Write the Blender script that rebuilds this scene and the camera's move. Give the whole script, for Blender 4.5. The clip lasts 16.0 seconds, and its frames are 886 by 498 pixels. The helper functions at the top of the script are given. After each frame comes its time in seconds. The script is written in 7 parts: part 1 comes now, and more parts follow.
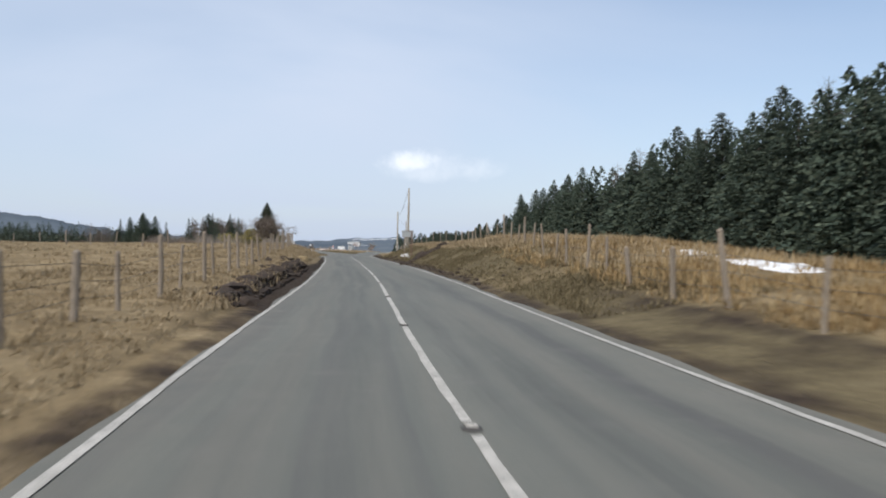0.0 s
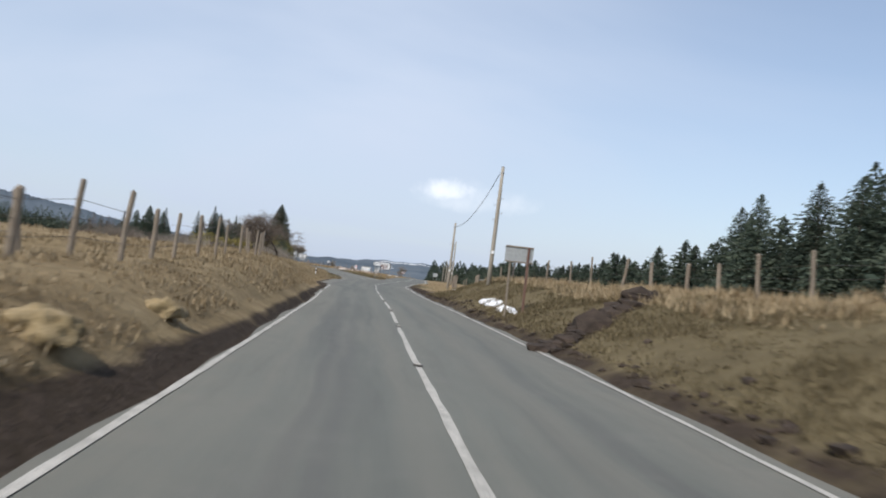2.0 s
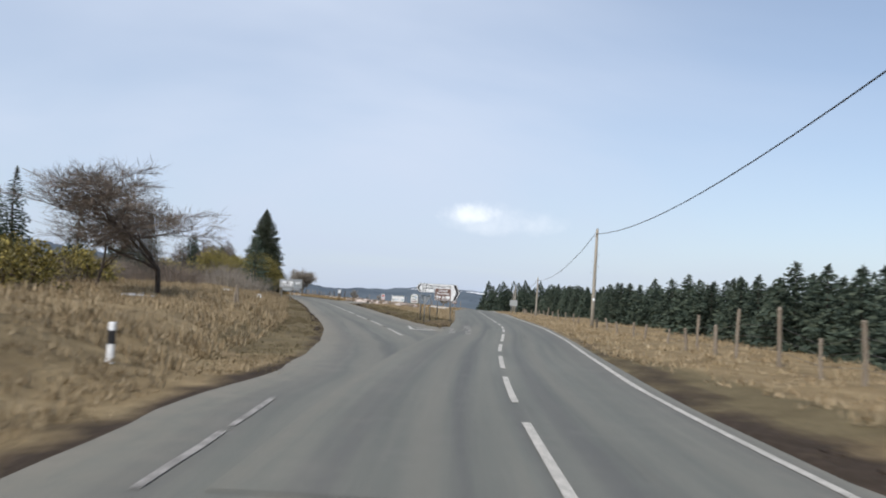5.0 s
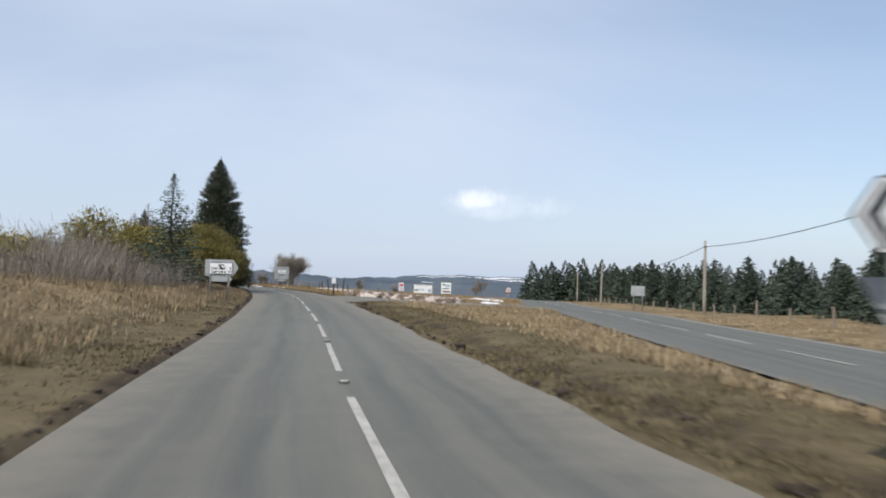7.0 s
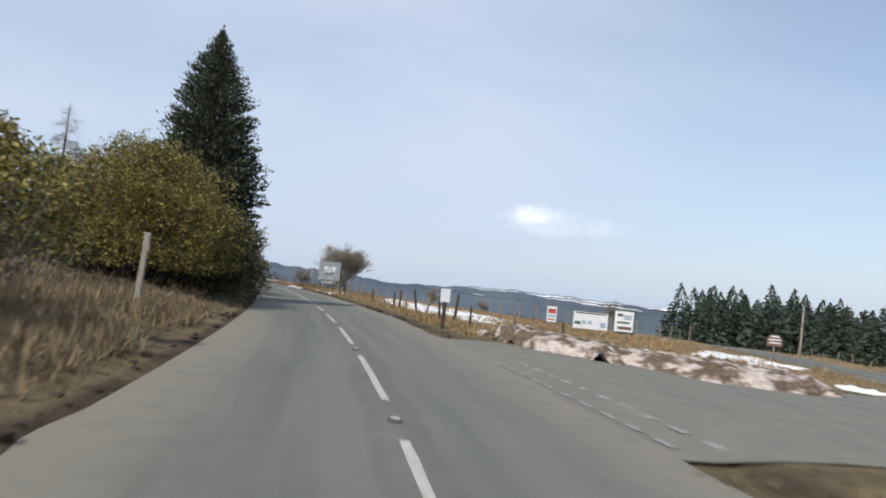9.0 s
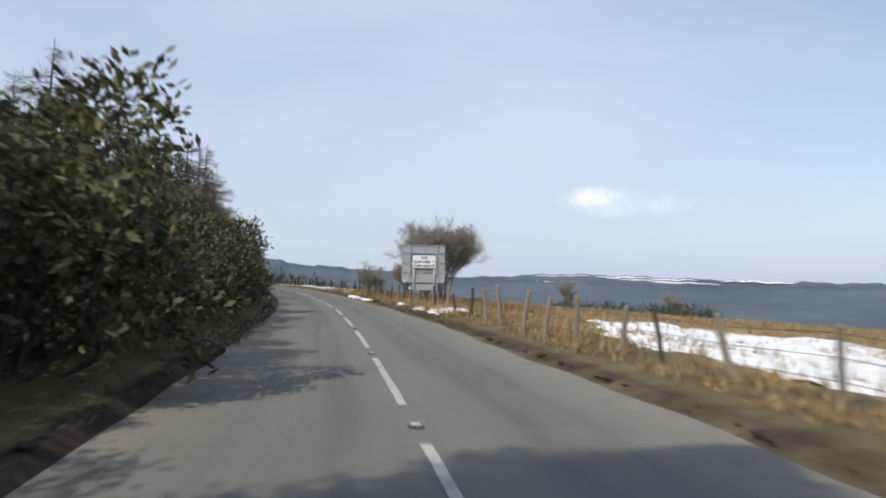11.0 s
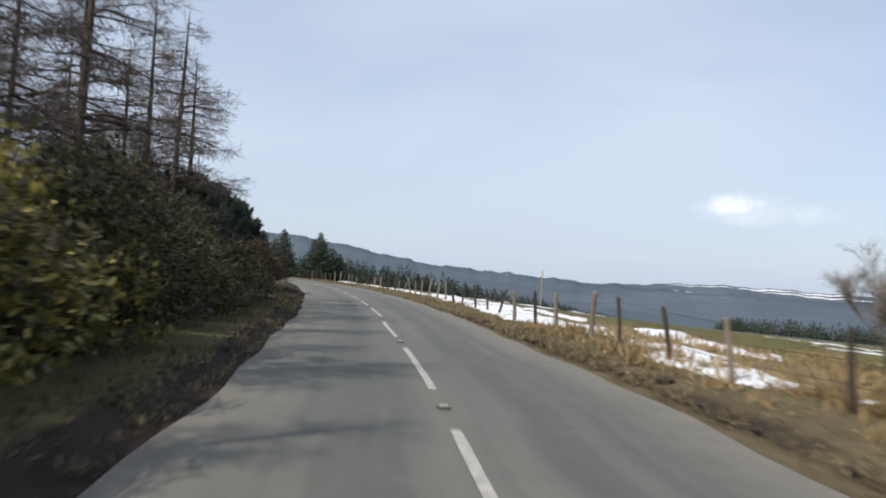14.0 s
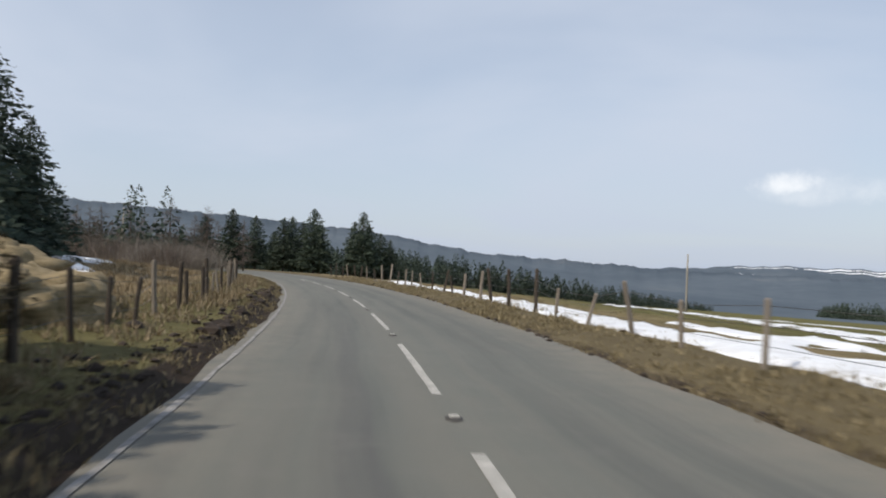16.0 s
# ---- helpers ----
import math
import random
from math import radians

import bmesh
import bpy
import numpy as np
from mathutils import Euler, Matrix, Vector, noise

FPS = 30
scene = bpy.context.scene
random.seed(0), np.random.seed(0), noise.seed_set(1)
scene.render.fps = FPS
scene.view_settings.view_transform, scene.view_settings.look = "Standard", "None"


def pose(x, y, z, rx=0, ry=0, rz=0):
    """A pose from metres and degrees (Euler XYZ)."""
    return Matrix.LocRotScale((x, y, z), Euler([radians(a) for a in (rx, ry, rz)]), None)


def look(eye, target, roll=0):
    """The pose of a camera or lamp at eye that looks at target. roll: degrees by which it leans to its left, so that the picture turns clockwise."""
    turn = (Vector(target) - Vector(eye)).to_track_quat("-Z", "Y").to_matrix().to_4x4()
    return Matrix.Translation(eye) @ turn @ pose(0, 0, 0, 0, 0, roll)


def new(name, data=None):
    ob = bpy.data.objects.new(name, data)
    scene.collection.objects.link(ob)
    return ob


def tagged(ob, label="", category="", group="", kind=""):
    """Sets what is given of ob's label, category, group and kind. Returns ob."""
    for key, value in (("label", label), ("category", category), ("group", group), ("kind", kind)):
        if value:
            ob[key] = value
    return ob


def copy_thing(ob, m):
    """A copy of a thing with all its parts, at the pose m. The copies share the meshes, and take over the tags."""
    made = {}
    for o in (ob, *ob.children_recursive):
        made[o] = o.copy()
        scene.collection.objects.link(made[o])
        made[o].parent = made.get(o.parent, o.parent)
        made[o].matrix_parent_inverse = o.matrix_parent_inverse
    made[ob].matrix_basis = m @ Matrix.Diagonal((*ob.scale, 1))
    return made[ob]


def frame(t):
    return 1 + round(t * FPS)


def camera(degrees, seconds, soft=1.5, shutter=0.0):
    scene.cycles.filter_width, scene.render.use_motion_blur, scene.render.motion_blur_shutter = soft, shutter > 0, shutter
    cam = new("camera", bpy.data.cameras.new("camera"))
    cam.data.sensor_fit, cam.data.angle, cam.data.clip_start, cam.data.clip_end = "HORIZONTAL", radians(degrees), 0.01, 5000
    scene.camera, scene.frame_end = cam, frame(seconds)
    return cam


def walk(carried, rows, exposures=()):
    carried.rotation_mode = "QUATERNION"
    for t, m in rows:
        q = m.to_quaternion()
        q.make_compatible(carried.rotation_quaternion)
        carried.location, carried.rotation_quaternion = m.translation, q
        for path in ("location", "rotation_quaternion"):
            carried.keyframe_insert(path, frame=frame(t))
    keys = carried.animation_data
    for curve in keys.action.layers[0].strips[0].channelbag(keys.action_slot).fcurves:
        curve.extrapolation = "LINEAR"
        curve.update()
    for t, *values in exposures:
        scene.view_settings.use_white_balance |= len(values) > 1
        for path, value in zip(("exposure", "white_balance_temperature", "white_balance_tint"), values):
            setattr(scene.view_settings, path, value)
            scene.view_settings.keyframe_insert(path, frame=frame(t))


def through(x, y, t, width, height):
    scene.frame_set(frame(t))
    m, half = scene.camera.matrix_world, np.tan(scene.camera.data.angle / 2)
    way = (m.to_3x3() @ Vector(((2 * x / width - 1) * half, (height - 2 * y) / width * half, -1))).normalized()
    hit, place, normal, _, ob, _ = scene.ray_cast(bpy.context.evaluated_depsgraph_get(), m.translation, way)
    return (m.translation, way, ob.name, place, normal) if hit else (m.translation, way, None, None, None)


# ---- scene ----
cam = camera(60.0, 16.0, soft=1.9, shutter=0.24)
# seconds, eye x, y, z, yaw to the left, pitch up, roll clockwise (degrees)
PATH = [
    (0, 0.000, 0.000, 1.737, -7.63, -0.31, 0.30),
    (0.5, 0.085, 11.063, 1.724, -8.59, -1.28, -2.99),
    (1, 0.350, 22.119, 1.717, -6.98, -0.79, 0.68),
    (1.5, 0.601, 33.167, 1.719, -6.37, 1.79, 5.79),
    (2, 0.701, 44.211, 1.732, -5.43, 1.79, 6.35),
    (2.5, 0.709, 55.290, 1.736, -6.71, 0.71, 2.35),
    (3, 0.659, 66.433, 1.694, -6.86, 0.86, 2.32),
    (3.5, 0.584, 77.572, 1.640, -6.73, 1.06, 3.14),
    (4, 0.343, 88.697, 1.617, -4.57, 4.37, 6.27),
    (4.5, 0.215, 99.816, 1.598, -3.85, 3.92, 4.64),
    (5, 0.330, 110.930, 1.579, -3.14, 3.48, 3.02),
    (5.5, 0.477, 122.037, 1.556, -2.42, 3.04, 3.01),
    (6, 0.321, 133.134, 1.527, -1.70, 2.59, 3.01),
    (6.5, -0.422, 144.200, 1.495, -0.99, 2.15, 4.02),
    (7, -1.789, 155.208, 1.471, -2.73, 2.47, 1.14),
    (7.5, -3.420, 166.155, 1.478, -0.99, 2.46, 1.81),
    (8, -4.930, 177.100, 1.490, -1.20, 1.97, 0.19),
    (8.5, -6.538, 187.962, 1.518, -0.85, 1.41, 1.97),
    (9, -8.349, 198.914, 1.602, 1.20, 3.06, 5.81),
    (9.5, -10.175, 209.848, 1.660, 1.28, 3.33, 2.22),
    (10, -12.271, 220.739, 1.685, 2.60, 2.51, 0.83),
    (10.5, -14.600, 231.589, 1.679, 4.21, 2.38, 0.91),
    (11, -17.130, 242.399, 1.660, 5.81, 2.25, 1.00),
    (11.5, -19.810, 253.176, 1.637, 7.42, 2.12, 1.25),
    (12, -22.611, 263.922, 1.614, 9.03, 2.00, 1.50),
    (12.5, -25.564, 274.623, 1.596, 10.63, 1.87, 1.37),
    (13, -28.745, 285.252, 1.588, 13.07, 2.51, 2.94),
    (13.5, -32.272, 295.767, 1.599, 14.41, 1.69, 3.70),
    (14, -35.978, 306.216, 1.620, 15.25, 2.11, 3.26),
    (14.5, -39.812, 316.609, 1.644, 16.64, 2.28, 3.26),
    (15, -44.010, 326.860, 1.663, 16.96, 2.30, 1.97),
    (15.5, -48.490, 336.960, 1.677, 17.51, 2.43, 1.35),
    (16, -53.044, 347.037, 1.691, 18.94, 1.19, 1.63),
]


def aim(x, y, z, yaw, pitch, roll):
    a, b = radians(yaw), radians(pitch)
    ahead = Vector((-math.sin(a) * math.cos(b), math.cos(a) * math.cos(b), math.sin(b)))
    return look((x, y, z), Vector((x, y, z)) + ahead * 10, roll)


EXPOSURES = ((0, 0.0, 6500, 10), (10, 0.0, 6500, 10), (12.5, 0.0, 6600, 10), (13.5, 0.06, 6600, 10), (14.5, -0.04, 6650, 10), (16, -0.14, 6750, 10))
walk(cam, [(t, aim(*row)) for t, *row in PATH], EXPOSURES)
EYE = 1.626  # the lens above the road

# ---- sky and sun ----
SUN_AZ, SUN_EL = radians(146), radians(47)  # to the left of +y, above the horizon
world = bpy.data.worlds.new("sky")
scene.world = world
world.use_nodes = True
wn, wl = world.node_tree.nodes, world.node_tree.links
wn.clear()
w_out, w_bg = wn.new("ShaderNodeOutputWorld"), wn.new("ShaderNodeBackground")
w_sky = wn.new("ShaderNodeTexSky")
w_sky.sky_type, w_sky.sun_disc = "NISHITA", False
w_sky.sun_elevation, w_sky.sun_rotation = SUN_EL, -SUN_AZ
w_sky.air_density, w_sky.dust_density, w_sky.ozone_density = 1.0, 0.6, 1.5
w_bg.inputs["Strength"].default_value = 0.14


def wnode(kind, **values):
    n = wn.new(kind)
    for key, v in values.items():
        n.inputs[key].default_value = v
    return n


def wmath(op, a, b=None, clamp=False):
    n = wn.new("ShaderNodeMath")
    n.operation, n.use_clamp = op, clamp
    for i, v in enumerate((a, b)):
        if v is None:
            continue
        if isinstance(v, (int, float)):
            n.inputs[i].default_value = v
        else:
            wl.new(v, n.inputs[i])
    return n.outputs[0]


def wmix(fac, a, b):
    n = wn.new("ShaderNodeMix")
    n.data_type = "RGBA"
    for sock, v in ((n.inputs["Factor"], fac), (n.inputs[6], a), (n.inputs[7], b)):
        if isinstance(v, (int, float, tuple)):
            sock.default_value = v
        else:
            wl.new(v, sock)
    return n.outputs[2]


w_tc = wn.new("ShaderNodeTexCoord")
w_sep = wn.new("ShaderNodeSeparateXYZ")
wl.new(w_tc.outputs["Generated"], w_sep.inputs[0])
# thin high cloud: streaks on a flat layer seen in perspective
w_den = wmath("ADD", wmath("MAXIMUM", w_sep.outputs[2], 0.0), 0.14)
w_comb = wn.new("ShaderNodeCombineXYZ")
wl.new(wmath("DIVIDE", w_sep.outputs[0], w_den), w_comb.inputs[0])
wl.new(wmath("DIVIDE", w_sep.outputs[1], w_den), w_comb.inputs[1])
w_noise = wnode("ShaderNodeTexNoise", Scale=0.42, Detail=5.0, Roughness=0.5, Distortion=0.5)
wl.new(w_comb.outputs[0], w_noise.inputs["Vector"])
w_ramp = wn.new("ShaderNodeMapRange")
w_ramp.interpolation_type = "SMOOTHSTEP"
w_ramp.inputs[1].default_value, w_ramp.inputs[2].default_value = 0.34, 0.68
w_ramp.inputs[3].default_value, w_ramp.inputs[4].default_value = 0.5, 0.95
wl.new(w_noise.outputs["Fac"], w_ramp.inputs[0])
CLOUD_WHITE = (5.0, 5.62, 6.75, 1)
# the veil thins out towards the east, where the blue shows through
w_east = wn.new("ShaderNodeMapRange")
w_east.interpolation_type = "SMOOTHSTEP"
w_east.inputs[1].default_value, w_east.inputs[2].default_value = 0.05, 0.75
w_east.inputs[3].default_value, w_east.inputs[4].default_value = 1.0, 0.35
wl.new(wmath("ADD", w_sep.outputs[0], wmath("MULTIPLY", w_sep.outputs[2], 0.5)), w_east.inputs[0])
w_col = wmix(wmath("MULTIPLY", w_ramp.outputs[0], w_east.outputs[0]), w_sky.outputs[0], CLOUD_WHITE)
# pale haze low over the horizon
w_low = wmath("MULTIPLY", wmath("POWER", wmath("SUBTRACT", 1.0, wmath("ABSOLUTE", w_sep.outputs[2])), 7.0), 0.8, True)
w_col = wmix(w_low, w_col, (3.75, 4.4, 5.55, 1))


def puff(w_col, az, el, rx, rz, scale, strength, low, high, seed=0.0):
    """A soft cumulus at a bearing (degrees to the right of +y) and elevation."""
    a, e = radians(az), radians(el)
    ax = wmath("DIVIDE", wmath("SUBTRACT", wmath("ARCTAN2", w_sep.outputs[0], w_sep.outputs[1]), a), radians(rx))
    az_ = wmath("DIVIDE", wmath("SUBTRACT", w_sep.outputs[2], math.sin(e)), math.sin(radians(rz)))
    down = wmath("MULTIPLY", wmath("MINIMUM", az_, 0.0), 1.9)
    up = wmath("MAXIMUM", az_, 0.0)
    v = wmath("ADD", down, up)
    r2 = wmath("ADD", wmath("MULTIPLY", ax, ax), wmath("MULTIPLY", v, v))
    nz = wnode("ShaderNodeTexNoise", Scale=scale, Detail=6.0, Roughness=0.6)
    mp = wn.new("ShaderNodeMapping")
    mp.inputs["Location"].default_value = (seed, seed, 0)
    wl.new(w_tc.outputs["Generated"], mp.inputs[0])
    wl.new(mp.outputs[0], nz.inputs["Vector"])
    body = wmath("SUBTRACT", wmath("ADD", 1.0, wmath("MULTIPLY", wmath("SUBTRACT", nz.outputs["Fac"], 0.5), 2.6)), r2)
    mr = wn.new("ShaderNodeMapRange")
    mr.interpolation_type = "SMOOTHSTEP"
    mr.inputs[1].default_value, mr.inputs[2].default_value = low, high
    mr.inputs[3].default_value, mr.inputs[4].default_value = 0.0, strength
    wl.new(body, mr.inputs[0])
    return wmix(mr.outputs[0], w_col, (8.3, 8.6, 9.0, 1))


w_col = puff(w_col, 7.3, 5.5, 5.0, 1.7, 24.0, 0.3, -0.1, 1.5)
w_col = puff(w_col, 4.6, 6.0, 2.3, 1.25, 30.0, 0.4, 0.0, 1.4, 3.0)
w_col = puff(w_col, 5.5, 6.1, 2.1, 1.1, 46.0, 0.45, -0.05, 1.3, 5.0)
wl.new(w_col, w_bg.inputs["Color"])
wl.new(w_bg.outputs[0], w_out.inputs[0])

sun = new("sun", bpy.data.lights.new("sun", "SUN"))
sun.data.energy, sun.data.angle, sun.data.color = 3.5, radians(0.6), (1.0, 0.94, 0.86)
sun_way = Vector((-math.sin(SUN_AZ) * math.cos(SUN_EL), math.cos(SUN_AZ) * math.cos(SUN_EL), math.sin(SUN_EL)))
sun.matrix_world = look(sun_way * 200, (0, 0, 0))

# ---- materials ----
def material(name, rough=0.8, metal=0.0, spec=0.3):
    m = bpy.data.materials.new(name)
    m.use_nodes = True
    b = m.node_tree.nodes["Principled BSDF"]
    b.inputs["Roughness"].default_value, b.inputs["Metallic"].default_value = rough, metal
    b.inputs["Specular IOR Level"].default_value = spec
    return m, m.node_tree.nodes, m.node_tree.links, b


def rgba(c):
    return (c[0], c[1], c[2], 1.0)


def noise_node(n, l, scale, detail=4.0, rough=0.55, space="Object", stretch=None):
    t = n.new("ShaderNodeTexNoise")
    t.inputs["Scale"].default_value, t.inputs["Detail"].default_value, t.inputs["Roughness"].default_value = scale, detail, rough
    g = n.new("ShaderNodeNewGeometry") if space == "World" else n.new("ShaderNodeTexCoord")
    out = g.outputs["Position"] if space == "World" else g.outputs["Object"]
    if stretch:
        mp = n.new("ShaderNodeMapping")
        mp.inputs["Scale"].default_value = stretch
        l.new(out, mp.inputs[0])
        out = mp.outputs[0]
    l.new(out, t.inputs["Vector"])
    return t.outputs["Fac"]


def ramp(n, l, fac, *stops):
    r = n.new("ShaderNodeValToRGB")
    while len(r.color_ramp.elements) < len(stops):
        r.color_ramp.elements.new(0.5)
    for e, (p, c) in zip(r.color_ramp.elements, stops):
        e.position, e.color = p, rgba(c)
    l.new(fac, r.inputs[0])
    return r.outputs[0]


def mix(n, l, fac, a, b, blend="MIX"):
    m = n.new("ShaderNodeMix")
    m.data_type, m.blend_type = "RGBA", blend
    for sock, v in ((m.inputs["Factor"], fac), (m.inputs[6], a), (m.inputs[7], b)):
        if isinstance(v, (int, float)):
            sock.default_value = v
        elif isinstance(v, tuple):
            sock.default_value = rgba(v)
        else:
            l.new(v, sock)
    return m.outputs[2]


def bump(n, l, b, fac, strength, distance=0.02):
    u = n.new("ShaderNodeBump")
    u.inputs["Strength"].default_value, u.inputs["Distance"].default_value = strength, distance
    l.new(fac, u.inputs["Height"])
    l.new(u.outputs[0], b.inputs["Normal"])


def plain(name, c1, c2, scale=6.0, rough=0.8, metal=0.0, spec=0.3, bumpy=0.2, fine=40.0, space="Object", stretch=None):
    m, n, l, b = material(name, rough, metal, spec)
    big = noise_node(n, l, scale, space=space, stretch=stretch)
    small = noise_node(n, l, fine, space=space, stretch=stretch)
    col = ramp(n, l, big, (0.3, c1), (0.7, c2))
    dark = tuple(v * 0.6 for v in c1)
    col = mix(n, l, ramp(n, l, small, (0.35, (0.35,) * 3), (0.6, (0.0,) * 3)), col, dark)
    l.new(col, b.inputs["Base Color"])
    bump(n, l, b, small, bumpy)
    return m


def leaf_material(name, c1, c2, c3, spec=0.25, rough=0.6, through=0.25, clump=0.0):
    """Leaves and blades: each island takes its own tone."""
    m, n, l, b = material(name, rough, 0, spec)
    g = n.new("ShaderNodeNewGeometry")
    col = ramp(n, l, g.outputs["Random Per Island"], (0.0, c1), (0.55, c2), (1.0, c3))
    oi = n.new("ShaderNodeObjectInfo")
    hsv = n.new("ShaderNodeHueSaturation")
    mr = n.new("ShaderNodeMapRange")
    mr.inputs[3].default_value, mr.inputs[4].default_value = 0.75, 1.25
    l.new(oi.outputs["Random"], mr.inputs[0])
    value = mr.outputs[0]
    if clump:
        cm = n.new("ShaderNodeMapRange")
        cm.inputs[1].default_value, cm.inputs[2].default_value = 0.36, 0.64
        cm.inputs[3].default_value, cm.inputs[4].default_value = 0.45, 1.5
        l.new(noise_node(n, l, clump, 3, 0.6), cm.inputs[0])
        mu = n.new("ShaderNodeMath")
        mu.operation = "MULTIPLY"
        l.new(value, mu.inputs[0])
        l.new(cm.outputs[0], mu.inputs[1])
        value = mu.outputs[0]
    l.new(value, hsv.inputs["Value"])
    l.new(col, hsv.inputs["Color"])
    l.new(hsv.outputs[0], b.inputs["Base Color"])
    if through:
        tr = n.new("ShaderNodeBsdfTranslucent")
        l.new(hsv.outputs[0], tr.inputs[0])
        ms = n.new("ShaderNodeMixShader")
        ms.inputs[0].default_value = through
        l.new(b.outputs[0], ms.inputs[1])
        l.new(tr.outputs[0], ms.inputs[2])
        l.new(ms.outputs[0], n["Material Output"].inputs[0])
    return m


def ground_material():
    m, n, l, b = material("moor_grass", 0.95, 0, 0.1)
    p1 = noise_node(n, l, 0.055, 5, 0.6, "World")
    p2 = noise_node(n, l, 0.7, 5, 0.6, "World")
    p3 = noise_node(n, l, 6.0, 5, 0.7, "World")
    straw = ramp(n, l, p2, (0.25, (0.165, 0.12, 0.068)), (0.5, (0.285, 0.212, 0.118)), (0.75, (0.39, 0.302, 0.178)))
    olive = ramp(n, l, p2, (0.25, (0.105, 0.084, 0.047)), (0.6, (0.172, 0.139, 0.079)), (0.8, (0.23, 0.186, 0.109)))
    at = n.new("ShaderNodeAttribute")
    at.attribute_name = "cover"
    sep = n.new("ShaderNodeSeparateColor")
    l.new(at.outputs["Color"], sep.inputs[0])
    # red: short olive turf; green: bare dark soil; blue: pasture green
    col = mix(n, l, sep.outputs[0], straw, olive)
    col = mix(n, l, ramp(n, l, p1, (0.45, (0, 0, 0)), (0.7, (0.5,) * 3)), col, olive)
    green = ramp(n, l, p2, (0.25, (0.10, 0.1, 0.036)), (0.6, (0.16, 0.148, 0.055)), (0.8, (0.24, 0.2, 0.085)))
    col = mix(n, l, sep.outputs[2], col, green)
    soil = ramp(n, l, p3, (0.3, (0.022, 0.017, 0.013)), (0.65, (0.07, 0.052, 0.04)))
    edge = n.new("ShaderNodeMath")
    edge.operation, edge.use_clamp = "MULTIPLY_ADD", True
    edge.inputs[1].default_value = 2.4
    l.new(sep.outputs[1], edge.inputs[0])
    off = n.new("ShaderNodeMath")
    off.operation = "MULTIPLY_ADD"
    off.inputs[1].default_value, off.inputs[2].default_value = -2.2, 0.5
    l.new(p2, off.inputs[0])
    l.new(off.outputs[0], edge.inputs[2])
    col = mix(n, l, edge.outputs[0], col, soil)
    dark = ramp(n, l, p3, (0.35, (0.3,) * 3), (0.6, (0.0,) * 3))
    col = mix(n, l, dark, col, (0.07, 0.052, 0.03))
    l.new(col, b.inputs["Base Color"])
    bump(n, l, b, p3, 0.8, 0.12)
    return m


def asphalt_material():
    m, n, l, b = material("worn_asphalt", 0.8, 0, 0.3)
    at = n.new("ShaderNodeAttribute")
    at.attribute_name = "across"
    sep = n.new("ShaderNodeSeparateColor")
    l.new(at.outputs["Color"], sep.inputs[0])
    p1 = noise_node(n, l, 0.12, 4, 0.6, "World")
    p2 = noise_node(n, l, 1.6, 5, 0.65, "World")
    p3 = noise_node(n, l, 90.0, 3, 0.7, "World")
    col = ramp(n, l, p1, (0.3, (0.134, 0.141, 0.122)), (0.7, (0.174, 0.181, 0.156)))
    # polished wheel tracks are a little darker, the edges dusty and pale
    cb = n.new("ShaderNodeCombineXYZ")
    l.new(sep.outputs[2], cb.inputs[0])
    l.new(at.outputs["Alpha"], cb.inputs[1])
    st = n.new("ShaderNodeTexNoise")
    st.inputs["Scale"].default_value, st.inputs["Detail"].default_value, st.inputs["Roughness"].default_value = 14.0, 5.0, 0.6
    l.new(cb.outputs[0], st.inputs["Vector"])
    col = mix(n, l, sep.outputs[0], col, (0.098, 0.101, 0.09))
    col = mix(n, l, ramp(n, l, st.outputs["Fac"], (0.45, (0.0,) * 3), (0.66, (0.6,) * 3)), col, (0.194, 0.19, 0.16))
    col = mix(n, l, ramp(n, l, st.outputs["Fac"], (0.3, (0.5,) * 3), (0.45, (0.0,) * 3)), col, (0.09, 0.087, 0.082))
    cl = n.new("ShaderNodeMapping")
    cl.inputs["Scale"].default_value = (1.0, 0.22, 1.0)
    l.new(cb.outputs[0], cl.inputs[0])
    band = n.new("ShaderNodeTexNoise")
    band.inputs["Scale"].default_value, band.inputs["Detail"].default_value = 8.0, 3.0
    l.new(cl.outputs[0], band.inputs["Vector"])
    col = mix(n, l, ramp(n, l, band.outputs["Fac"], (0.5, (0.0,) * 3), (0.62, (0.55,) * 3)), col, (0.19, 0.182, 0.152))
    col = mix(n, l, ramp(n, l, band.outputs["Fac"], (0.36, (0.6,) * 3), (0.47, (0.0,) * 3)), col, (0.098, 0.097, 0.094))
    dust = n.new("ShaderNodeMath")
    dust.operation, dust.use_clamp = "MULTIPLY", True
    l.new(sep.outputs[1], dust.inputs[0])
    l.new(ramp(n, l, p2, (0.2, (0.1,) * 3), (0.7, (1.0,) * 3)), dust.inputs[1])
    col = mix(n, l, dust.outputs[0], col, (0.25, 0.224, 0.176))
    col = mix(n, l, ramp(n, l, p3, (0.35, (0.4,) * 3), (0.65, (0.0,) * 3)), col, (0.066, 0.068, 0.062))
    col = mix(n, l, ramp(n, l, p2, (0.55, (0.0,) * 3), (0.8, (0.35,) * 3)), col, (0.19, 0.18, 0.165))
    l.new(col, b.inputs["Base Color"])
    bump(n, l, b, p3, 0.5, 0.006)
    return m


